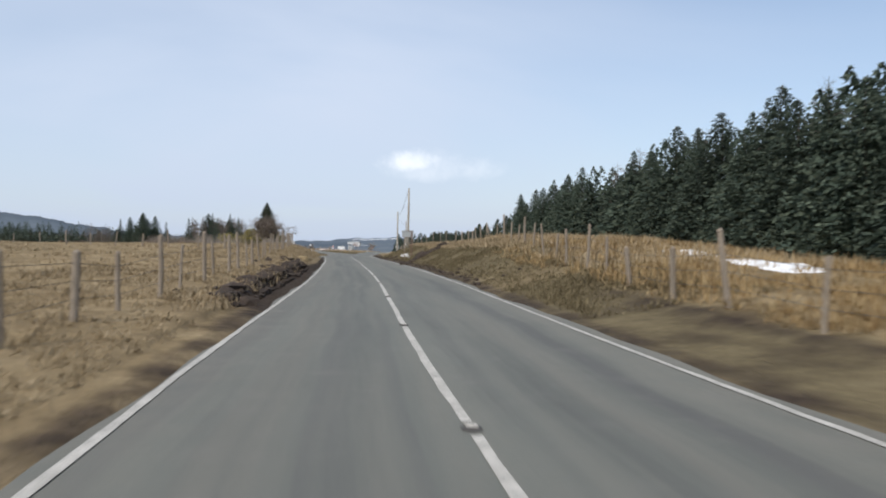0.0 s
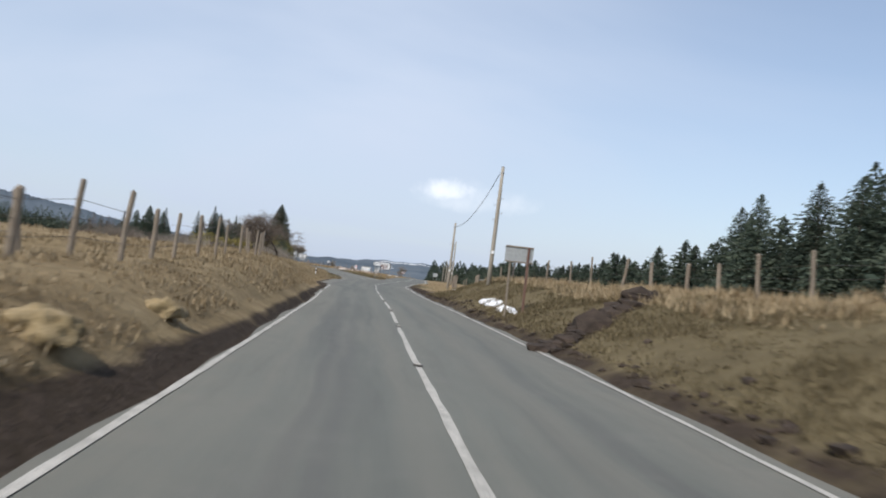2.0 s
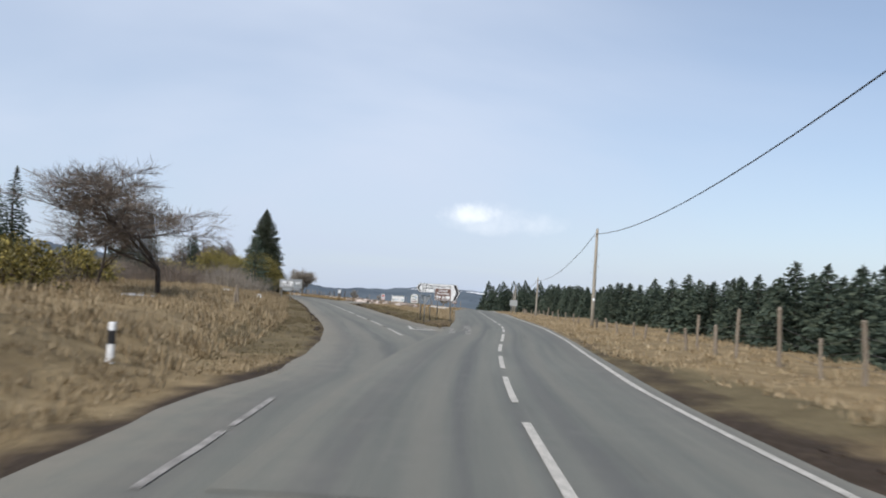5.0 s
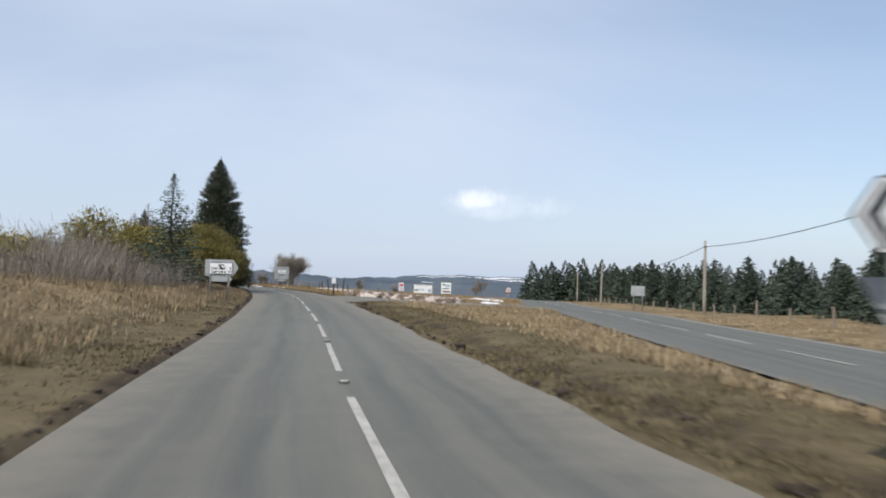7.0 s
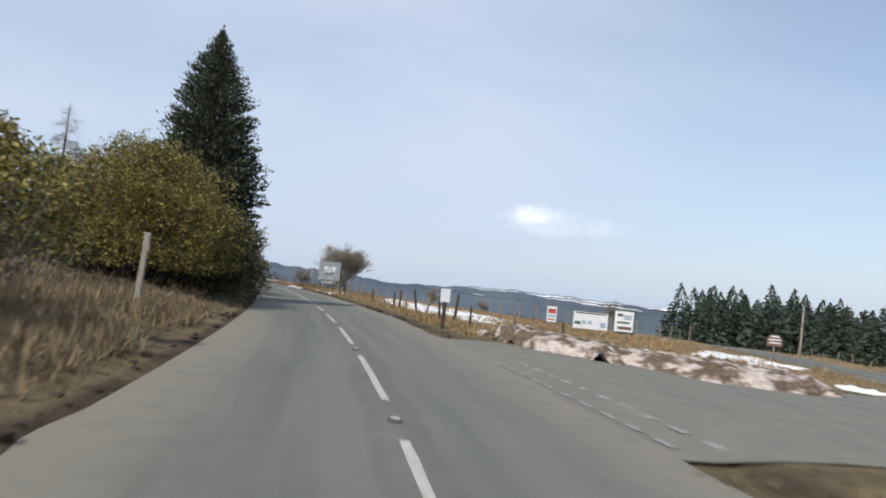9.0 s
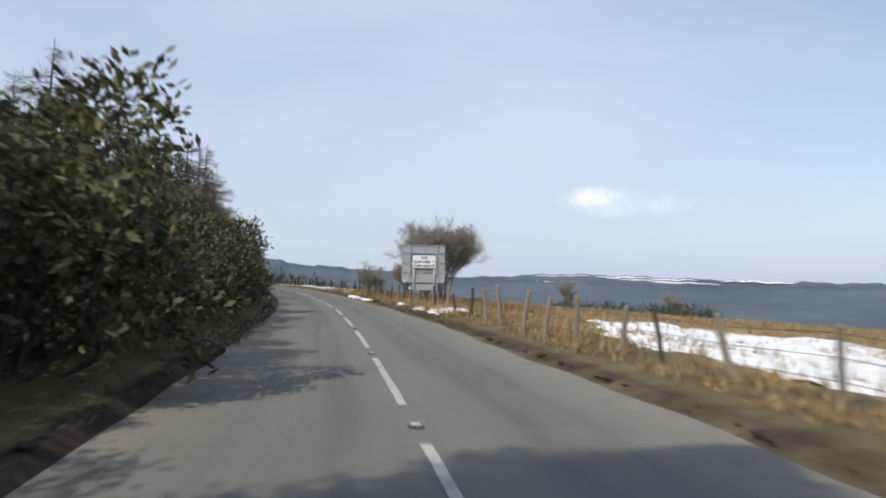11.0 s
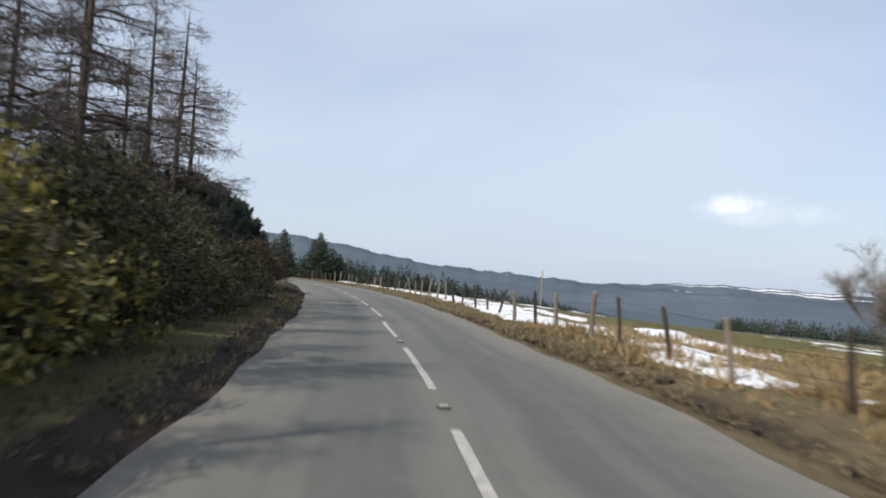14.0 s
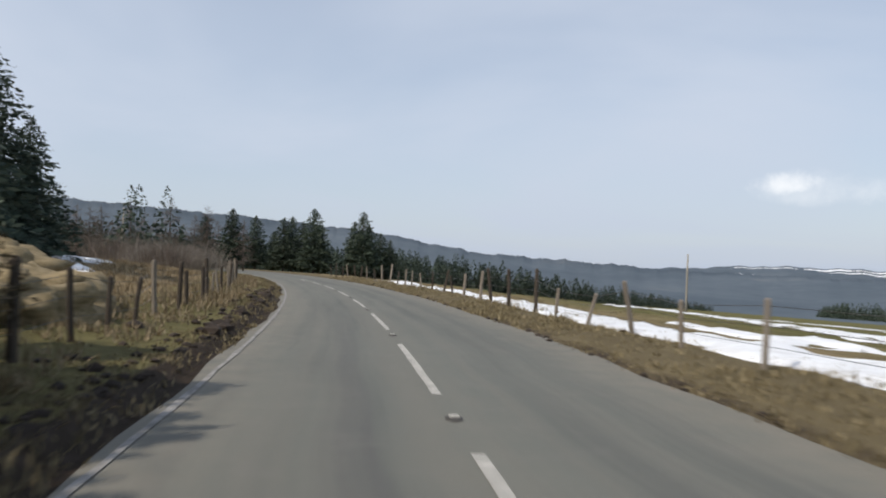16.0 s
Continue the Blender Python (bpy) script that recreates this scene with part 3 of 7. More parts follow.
under = (np.abs(DD - 1.2) < 3.5) | paved(XY[..., 0], XY[..., 1], 0.15)
ZZ = np.where(under & (SS > -70) & (SS < S_END + 40), ZZ - 0.05, ZZ)
gv = np.concatenate([XY.reshape(-1, 2), ZZ.reshape(-1, 1)], 1)
nr, nc = SS.shape
idx = np.arange(nr * nc).reshape(nr, nc)
gf = np.stack([idx[:-1, :-1], idx[:-1, 1:], idx[1:, 1:], idx[1:, :-1]], -1).reshape(-1, 4).tolist()
ground_me = mesh_data("ground", gv, gf, MOOR, True)
# what covers it: short turf on the verges, bare soil along the edges, pasture in the valley
s1, d1 = SS.reshape(-1), DD.reshape(-1)
e_r, e_l = np.abs(d1 - 4.75), np.abs(d1 + 2.35)
bank = np.interp(s1, [20, 36, 96, 102], [0, 1, 1, 0])
turf_c = np.where((d1 > 4.6) & (d1 < 9.5), bank, 0)
turf_c = np.maximum(turf_c, np.where((s1 < 26) & (d1 > 4.6) & (d1 < 7.2), 0.95, 0))
turf_c = np.maximum(turf_c, np.where((s1 > 120) & (d1 > 3) & (d1 < 7.4), 0.95, 0))
turf_c = np.maximum(turf_c, np.where((d1 < -2.2) & (d1 > -5.5) & (s1 > 130), 0.85, 0))
soil_l = np.interp(s1, [-60, 14, 24, 50, 60, 98, 104, 122, 130, 230, 250, 480], [.4, .5, .95, .95, .75, .75, 1, 1, .5, .6, 1, 1])
w_l = np.interp(s1, [-60, 14, 24, 48, 60, 96, 102, 122, 130, 480], [.35, .45, .85, .85, .27, .28, 1.2, 1.2, .4, .3])
soil_r = np.interp(s1, [-60, 20, 50, 80, 98, 104, 130, 260, 280, 480], [.5, .55, .62, .62, .7, .95, .5, .5, .6, .5])
w_r = np.interp(s1, [-60, 20, 50, 80, 98, 106, 116, 130, 260, 285, 340, 350, 480], [.6, .6, .6, .6, .9, 1.8, 1.2, .6, .5, .42, .32, .25, .25])
soil_c = np.where(d1 < 0, soil_l * np.clip(1.4 - e_l / w_l, 0, 1), soil_r * np.clip(1.4 - e_r / w_r, 0, 1))
island_edge = paved(XY[..., 0], XY[..., 1], 1.0).reshape(-1) & ~paved(XY[..., 0], XY[..., 1], 0.0).reshape(-1)
soil_c = np.maximum(soil_c, np.where(island_edge, 0.45, 0))
wood_floor = np.interp(s1, [205, 225, 345, 352], [0, 1, 1, 0]) * np.interp(-d1, [3.8, 5.0, 30, 40], [0, 1, 1, 0])
soil_c = np.maximum(soil_c, wood_floor)
step_edge = np.interp(s1, [-60, 22, 28], [0.55, 0.55, 0]) * np.interp(d1, [6.5, 6.8, 7.4, 7.7], [0, 1, 1, 0])
bare_slope = np.interp(s1, [-60, 20, 34], [0.3, 0.3, 0]) * np.interp(d1, [4.6, 4.8, 6.6, 7.0], [0, 1, 1, 0])
gully = np.clip(1.6 - np.abs(s1 - 63.3 - (d1 - 4.9) * 1.1) / 0.7, 0, 1) * ((d1 > 4.7) & (d1 < 8.8))
soil_c = np.maximum.reduce([soil_c, step_edge, bare_slope, gully])
pull_in = np.interp(s1, [210, 215, 226, 231], [0, 0.32, 0.32, 0]) * np.interp(-d1, [2.2, 2.6, 3.2, 4.0], [0.3, 1, 1, 0])
soil_c = np.maximum(soil_c, pull_in)
past_c = np.maximum(np.interp(s1, [300, 325], [0, 1]) * np.interp(d1, [8, 16], [0, 0.95]), np.interp(s1, [232, 244], [0, 0.7]) * ((d1 < -2.3) & (d1 > -7)))
cover = np.stack([turf_c, soil_c, past_c, np.ones_like(turf_c)], 1).astype(np.float32)
ca = ground_me.color_attributes.new("cover", "FLOAT_COLOR", "POINT")
ca.data.foreach_set("color", cover.reshape(-1))
ground = tagged(new("ground", ground_me), "rough moorland grass with banks, verges and bare peat edges", "ground", kind="structure")


# ---- roads ----
ROAD_S = np.arange(-60, S_END + 30, 1.0)
rp, rt = line(ROAD_S)
# the metalled edge wanders a little
edge_l = np.interp(ROAD_S, [0, 120, 150, 240, 285, 310, 330, 345, 352, 360], [2.15, 2.2, 2.3, 2.3, 1.98, 1.8, 1.86, 1.75, 1.8, 1.93]) + 0.06 * np.sin(ROAD_S * 0.31) + 0.05 * np.sin(ROAD_S * 1.13 + 1) + np.interp(ROAD_S, [98, 104, 121, 127], [0, 1.0, 1.0, 0.15])
edge_r = np.interp(ROAD_S, [0, 110, 150, 175, 190, 235, 262, 282, 295, 312, 334, 344, 356], [4.72, 4.6, 3.6, 3.75, 3.9, 4.35, 4.2, 4.02, 3.72, 3.92, 4.2, 4.5, 4.6]) + 0.08 * np.sin(ROAD_S * 0.37 + 2) + 0.06 * np.sin(ROAD_S * 1.3)
SHARE = np.array([0, 0.05, 0.14, 0.2, 0.27, 0.36, 0.42, 0.5, 0.58, 0.64, 0.72, 0.8, 0.87, 0.95, 1.0])
WHEEL = np.array([0, 0, .1, .75, .3, .75, .2, 0, .2, .75, .3, .75, .2, 0, 0])
DUST = np.array([1, .85, .45, .12, .25, .05, .15, .3, .15, .05, .25, .15, .5, .9, 1])
V, COL = [], []
for k, s in enumerate(ROAD_S):
    n = np.array([rt[k, 1], -rt[k, 0]])
    a, b = -edge_l[k], edge_r[k]
    dusty = np.interp(s, [0, 95, 130, 150, 260, 290, 480], [0.45, 0.55, 0.95, 1.45, 1.45, 1.15, 1.0])
    for share, wl_, du in zip(SHARE, WHEEL, DUST):
        o = a + (b - a) * share
        V.append((*(rp[k, :2] + n * o), rp[k, 2] + 0.004 - 0.012 * (share - 0.5) ** 2))
        swept = 0.75 * max(0.0, 1 - share / 0.28) * np.interp(s, [192, 204, 240, 252], [0, 1, 1, 0])
        COL.append((wl_ * (0.6 + 0.25 * math.sin(s * 0.2)), du * dusty + swept, share, s / 160.0))
q = len(SHARE)
ii = np.arange(len(ROAD_S) * q).reshape(-1, q)
F = np.stack([ii[:-1, :-1], ii[:-1, 1:], ii[1:, 1:], ii[1:, :-1]], -1).reshape(-1, 4).tolist()
road_me = mesh_data("road", np.array(V), F, ASPHALT, True)
road_me.color_attributes.new("across", "FLOAT_COLOR", "POINT").data.foreach_set("color", np.array(COL, np.float32).reshape(-1))
road = tagged(new("road", road_me), "worn grey two-lane asphalt road with dusty edges", "road", kind="structure")

# the fork, and the link joining it to the main line
fy = np.arange(117, 350, 1.5)
fx = np.interp(fy, FORK[:, 1], FORK[:, 0])
for _ in range(6):
    fx[1:-1] = (fx[:-2] + 2 * fx[1:-1] + fx[2:]) / 4
FORK = np.c_[fx, fy]
ft = np.gradient(FORK, axis=0)
ft /= np.linalg.norm(ft, axis=1, keepdims=True)
V, COL = [], []
for k in range(len(fy)):
    n = np.array([ft[k, 1], -ft[k, 0]])
    for share, wl_, du in zip(SHARE, WHEEL, DUST):
        v = FORK[k] + n * (share - 0.5) * 2 * FORK_HALF
        s, d = sd_of(*v)
        V.append((*v, float(land(s, d, False)) + 0.012))
        COL.append((wl_ * 0.6, du * 0.4, share, fy[k] / 160.0))
ii = np.arange(len(fy) * q).reshape(-1, q)
F = np.stack([ii[:-1, :-1], ii[:-1, 1:], ii[1:, 1:], ii[1:, :-1]], -1).reshape(-1, 4).tolist()
fork_me = mesh_data("road_fork", np.array(V), F, ASPHALT, True)
fork_me.color_attributes.new("across", "FLOAT_COLOR", "POINT").data.foreach_set("color", np.array(COL, np.float32).reshape(-1))
tagged(new("road_fork", fork_me), "grey asphalt trunk road bending away at the fork", "road", kind="structure")


def patch(name, quad_fn, nu, nv, lift, mat, dust=0.6):
    V = []
    for i in range(nu + 1):
        for j in range(nv + 1):
            x, y = quad_fn(i / nu, j / nv)
            s, d = sd_of(x, y)
            V.append((x, y, float(land(s, d, False)) + lift))
    ii = np.arange((nu + 1) * (nv + 1)).reshape(nu + 1, nv + 1)
    F = np.stack([ii[:-1, :-1], ii[:-1, 1:], ii[1:, 1:], ii[1:, :-1]], -1).reshape(-1, 4).tolist()
    me = mesh_data(name, np.array(V), F, mat, True)
    if mat is ASPHALT:
        me.color_attributes.new("across", "FLOAT_COLOR", "POINT").data.foreach_set("color", np.array([(0.1, dust, i / nu * 2, j / nv * 0.3) for i in range(nu + 1) for j in range(nv + 1)], np.float32).reshape(-1))
    return me


def link_shape(u, v):
    """u from the main road to the fork, v along the main road."""
    x = -9.0 + 19.5 * u
    waist = 7.6 + 0.012 * (x - 1) ** 2
    return x, 216.0 + 0.05 * (x - 1) + (v * 2 - 1) * waist


tagged(new("road_link", patch("road_link", link_shape, 26, 20, -0.004, ASPHALT, 0.9)), "short grey asphalt link between two roads", "road", kind="structure")


def mouth_shape(u, v):
    """The paved wedge where the two roads part."""
    y = 104 + 49.5 * u
    s_, d_ = sd_of(0.0, y)
    left = place(s_, 3.2)[0]
    right = float(np.interp(y, FORK[:, 1], FORK[:, 0]))
    return left + (max(right, left + 0.3) - left) * v, y


tagged(new("road_mouth", patch("road_mouth", mouth_shape, 40, 8, -0.004, ASPHALT, 0.8)), "paved wedge between the forking roads", "road", kind="structure")


# ---- road markings ----
def strip(s0, s1, d, width, jag=0.0, lift=0.012, step=0.75, seed=0):
    """A painted strip along the line."""
    rng = np.random.default_rng(seed)
    ss = np.linspace(s0, s1, max(2, int((s1 - s0) / step) + 1))
    p, t = line(ss)
    n = np.stack([t[:, 1], -t[:, 0]], 1)
    dd = d(ss) if callable(d) else np.full(len(ss), d)
    a = p[:, :2] + n * (dd - width / 2 + rng.uniform(-jag, jag, len(ss)))[:, None]
    b = p[:, :2] + n * (dd + width / 2 + rng.uniform(-jag, jag, len(ss)))[:, None]
    z = p[:, 2] + lift
    V = np.stack([np.c_[a, z], np.c_[b, z]], 1).reshape(-1, 3)
    F = [(2 * k, 2 * k + 1, 2 * k + 3, 2 * k + 2) for k in range(len(ss) - 1)]
    return V, F


def mark(name, vf, parent, mat=None):
    return part(name, mesh_data(name, *vf, mat or PAINT), parent)


CENTRE = lambda s: np.interp(s, [0, 30, 60, 75, 92, 110, 145, 162, 190, 210, 300, 334, 340, 350, 362, 400], [1.13, 1.08, 1.05, 1.18, 1.32, 1.3, 0.76, 0.86, 0.89, 0.95, 0.92, 0.92, 1.14, 1.13, 1.1, 1.0])  # noqa: E731
part("edge_line", mesh_data("edge_line", *strip(-60, 88, -2.04, 0.1, 0.012, seed=1), PAINT), road, "thin white edge line")
part("edge_line", mesh_data("edge_line", *strip(91.5, 100.5, -2.04, 0.1, 0.012, seed=2), PAINT), road, "thin white edge line")
part("edge_line", mesh_data("edge_line", *strip(-60, 110, lambda s: np.interp(s, [0, 60, 110], [4.4, 4.4, 4.25]), 0.1, 0.015, seed=3), PAINT), road, "thin white edge line")
part("edge_line", mesh_data("edge_line", *strip(355, 430, -1.9, 0.09, 0.02, seed=4), FADED), road, "faded white edge line")
# near the start the centre line is nearly unbroken, further on it is a long-dash warning line
STUDS_A = (-55, -46, -37, -28, -19, -10, -1.5, 6.7, 15.5, 24.0, 32.5, 40.6, 49.0, 57.5)
for a, b in zip(STUDS_A, STUDS_A[1:] + (66.0,)):
    mark("centre_mark", strip(a + 0.25, b - 0.25, CENTRE, 0.115, 0.014, seed=int(a + 99)), road)
DASHES = (67.7, 76.0, 84.1, 92.3, 142.2, 151.1, 160.1, 169.0, 177.0, 184.9, 193.2, 201.6, 210.1, 218.8, 227.5, 236.3, 245.6, 253.9, 262.2, 270.5, 278.8, 287.1, 295.4, 304.0, 312.7, 321.4, 330.1, 339.1, 347.7, 355.4, 364.3, 373.5, 382.6, 391.6, 400.6, 409.6, 418.6)
for a in DASHES:
    mark("centre_mark", strip(a, a + 5.9, CENTRE, 0.115, 0.008, seed=int(a)), road)


def fork_strip(y0, y1, off, width, lift=0.02):
    yy = np.linspace(y0, y1, max(2, int(abs(y1 - y0) / 1.0) + 1))
    V = []
    for y in yy:
        k = min(max(np.searchsorted(FORK[:, 1], y), 1), len(FORK) - 1)
        t, x = ft[k], float(np.interp(y, FORK[:, 1], FORK[:, 0]))
        n = np.array([t[1], -t[0]])
        for o in (off - width / 2, off + width / 2):
            v = np.array([x, y]) + n * o
            s, d = sd_of(*v)
            V.append((*v, float(land(s, d, False)) + lift))
    return np.array(V), [(2 * k, 2 * k + 1, 2 * k + 3, 2 * k + 2) for k in range(len(yy) - 1)]


y0 = 100.4
while y0 < 300:
    mark("centre_mark", strip(y0, y0 + 5.6, CENTRE, 0.115, 0.008, 0.02) if y0 < 112 else fork_strip(y0, y0 + 4.0, 0.0, 0.12, 0.026), road)
    y0 += 8.4 if y0 < 112 else 6.0
part("edge_line", mesh_data("edge_line", *fork_strip(110, 320, FORK_HALF - 0.3, 0.12), PAINT), road, "thin white edge line")


def slab(points, lift=0.014):
    V = []
    for x, y in points:
        s, d = sd_of(x, y)
        V.append((x, y, float(land(s, d, False)) + lift))
    return np.array(V), [tuple(range(len(V)))]


def sd_slab(points, lift=0.014):
    return slab([tuple(place(s, d)) for s, d in points], lift)


# broken line across the mouth on the other side, then the give-way marks
for k in range(6):
    a = 105.6 + k * 2.9
    mark("edge_mark", strip(a, a + 2.5, lambda s: np.interp(s, [104, 123], [-2.5, -1.9]), 0.1, 0.01, 0.014, seed=k), road, FADED)
for lane, d0 in ((0, 3.35), (1, 4.15)):
    for k in range(7):
        a = 146.0 + k * 0.95
        o = d0 + 0.19 * k
        mark("give_way_mark", sd_slab([(a, o), (a, o + 0.3), (a + 0.5, o + 0.4), (a + 0.5, o + 0.1)], 0.016), road, FADED)
tri_a, tri_b, tri_c = (151.9, 2.3), (148.2, 1.95), (148.3, 3.1)
for p0, p1, w0, w1 in ((tri_a, tri_b, 0.11, 0.17), (tri_b, tri_c, 0.28, 0.24), (tri_c, tri_a, 0.12, 0.08)):
    dv = Vector((p1[0] - p0[0], p1[1] - p0[1]))
    nv = Vector((-dv.y, dv.x)).normalized()
    mark("give_way_triangle_side", sd_slab([(p0[0] + nv.x * w0, p0[1] + nv.y * w0 * 0.6), (p0[0] - nv.x * w0, p0[1] - nv.y * w0 * 0.6), (p1[0] - nv.x * w1, p1[1] - nv.y * w1 * 0.6), (p1[0] + nv.x * w1, p1[1] + nv.y * w1 * 0.6)], 0.018), road)
for lane, d0 in ((0, 4.2), (1, 4.85)):
    for k in range(10):
        a = 208.2 + k * 0.95
        mark("give_way_mark", sd_slab([(a, d0), (a, d0 + 0.13), (a + 0.5, d0 + 0.13), (a + 0.5, d0)], 0.009), road, FADED)


def road_stud():
    """A cat's eye: iron shoe with a raised rubber block and two glass beads."""
    ob = thing("road_stud", Matrix(), "grey cast-iron road stud with white reflector", "road stud", "road studs along the centre line")
    bm = bmesh.new()
    bmesh.ops.create_cone(bm, cap_ends=True, segments=14, radius1=0.1, radius2=0.075, depth=0.016)
    bmesh.ops.transform(bm, matrix=Matrix.Diagonal((1.0, 1.45, 1, 1)) @ Matrix.Translation((0, 0, 0.009)), verts=bm.verts)
    part("shoe", (bm, IRON), ob, "rusty iron shoe")
    bm = bmesh.new()
    box(bm, 0, 0, 0.026, 0.11, 0.10, 0.02, bevel=0.006)
    part("reflector", (bm, PAINT), ob, "white reflector block")
    return ob


stud = road_stud()
stud_s = list(STUDS_A) + [a - 1.5 for a in DASHES if a not in (142.2,)]
for k, s in enumerate(stud_s):
    v = place(float(s), float(CENTRE(s)))
    zz = float(line(np.array(float(s)))[0][2]) + 0.012
    m = pose(float(v[0]), float(v[1]), zz, 0, 0, heading_deg(s))
    if k == 0:
        stud.matrix_basis = m
    else:
        copy_thing(stud, m)

# ---- far hills ----
HILL_AZ = (-180, -120, -80, -60, -43, -30, -23, -16, -10, -4, 0, 4, 8, 12, 20, 40, 80, 130, 180)
HILL_EL = (1.5, 2.5, 3.5, 4.0, 3.5, 2.7, 2.05, 0.85, 0.5, 0.1, -0.05, -0.15, -0.2, -0.2, -0.1, 0.2, 0.5, 1.0, 1.5)
HUB = (-20.0, 200.0)


def hill_ring(name, radius, az0, az1, table_az, table_el, foot_r, foot_z, mat, ruffle, seed, label):
    rng = np.random.default_rng(seed)
    az = np.arange(az0, az1 + 0.01, 0.12)
    el = np.interp(az, table_az, table_el)
    for _ in range(30):
        el[1:-1] = (el[:-2] + el[1:-1] + el[2:]) / 3
    ridge = el + 0.04 * np.sin(az * 1.7) + 0.03 * np.sin(az * 4.3 + 1)
    crest = ridge + ruffle * rng.uniform(0, 1, len(az))
    layers = 9
    V = []
    for k in range(layers):
        u = k / (layers - 1)
        r = foot_r + (radius - foot_r) * u
        top = 1.6 + radius * np.tan(np.radians(crest if k == layers - 1 else ridge))
        z = foot_z + (top - foot_z) * (u**1.6) + (0 if k in (0, layers - 1) else 5) * np.sin(az * (0.13 + 0.02 * k) + k)
        V.append(np.stack([HUB[0] + r * np.sin(np.radians(az)), HUB[1] + r * np.cos(np.radians(az)), z], 1))
    back = V[-1].copy()
    back[:, 2] = foot_z - 40
    back[:, :2] = np.array(HUB) + (back[:, :2] - np.array(HUB)) * 1.05
    V.append(back)
    V = np.array(V)
    m, q = V.shape[:2]
    ii = np.arange(m * q).reshape(m, q)
    F = np.stack([ii[:-1, :-1], ii[:-1, 1:], ii[1:, 1:], ii[1:, :-1]], -1).reshape(-1, 4).tolist()
    ob = new(name, mesh_data(name, V.reshape(-1, 3), F, mat, True))
    tagged(ob, label, "hill", kind="structure")
    return lambda a, u: (HUB[0] + (foot_r + (radius - foot_r) * u) * math.sin(radians(a)), HUB[1] + (foot_r + (radius - foot_r) * u) * math.cos(radians(a)), foot_z + (1.6 + radius * math.tan(radians(float(np.interp(a, az, crest)))) - foot_z) * u**1.6)


# both rings wear the haze-coloured material; no air haze is rendered
hill_ring("backdrop_near_hill", 1900, -180, 180, HILL_AZ, HILL_EL, 1000, -45, HAZED_HILL, 0.10, 5, "forested hillside in the distance, blue-grey haze painted into its colour")
far_at = hill_ring("backdrop_far_hill", 3700, -12, 40, (-12, -4, 0, 2, 5, 9, 12, 20, 40), (0.1, 0.15, 0.35, 0.5, 0.5, 0.42, 0.3, 0.2, 0.1), 2300, -60, HAZED_HILL, 0.02, 6, "distant moorland ridge under snow, blue-grey haze painted into its colour")


def snow_band(a0, a1, u0, u1, seed):
    """A drift along the crest of the far ridge."""
    rng = np.random.default_rng(seed)
    n = int((a1 - a0) / 0.1)
    V = []
    for k in range(n + 1):
        a = a0 + (a1 - a0) * k / n
        w = math.sin(math.pi * k / n) ** 0.5
        mid, half = (u0 + u1) / 2, (u1 - u0) / 2 * w * rng.uniform(0.35, 1.0)
        for u in (mid - half, mid + half):
            x, y, z = far_at(a, min(u, 0.999))
            f = 0.997
            V.append((HUB[0] + (x - HUB[0]) * f, HUB[1] + (y - HUB[1]) * f, z + 1.6))
    F = [(2 * k, 2 * k + 1, 2 * k + 3, 2 * k + 2) for k in range(n)]
    ob = new("backdrop_snow", mesh_data("backdrop_snow", V, F, SNOW))
    tagged(ob, "white snow lying along the distant ridge", "snow", kind="structure")


for k, (a0, a1, u0, u1) in enumerate(((1.0, 5.2, 0.89, 0.965), (3.4, 6.6, 0.85, 0.9), (5.4, 9.0, 0.9, 0.97), (6.8, 11.0, 0.83, 0.88), (8.8, 12.5, 0.9, 0.965), (-1.5, 2.5, 0.72, 0.76), (14, 19, 0.9, 0.995), (9.5, 14, 0.8, 0.86))):
    snow_band(a0, a1, u0, u1, k)


# ---- fences ----
def post_mesh(h, r, seed, mat):
    rng = random.Random(seed)
    pts = [(0, 0, -0.35), (rng.uniform(-.01, .01), rng.uniform(-.01, .01), h * 0.5), (rng.uniform(-.02, .02), rng.uniform(-.02, .02), h - 0.03), (rng.uniform(-.02, .02), rng.uniform(-.02, .02), h)]
    v, f = tube(pts, [r * 1.05, r, r * 0.97, r * 0.75], 8)
    return mesh_data("post", v, f, mat)


POSTS = [post_mesh(1.15 + 0.12 * (k % 3), 0.045 + 0.008 * (k % 4), k, POSTWOOD) for k in range(6)]
DARKPOSTS = [post_mesh(1.05 + 0.12 * (k % 3), 0.05 + 0.01 * (k % 3), k + 20, DARKWOOD if k % 2 else POSTWOOD) for k in range(6)]


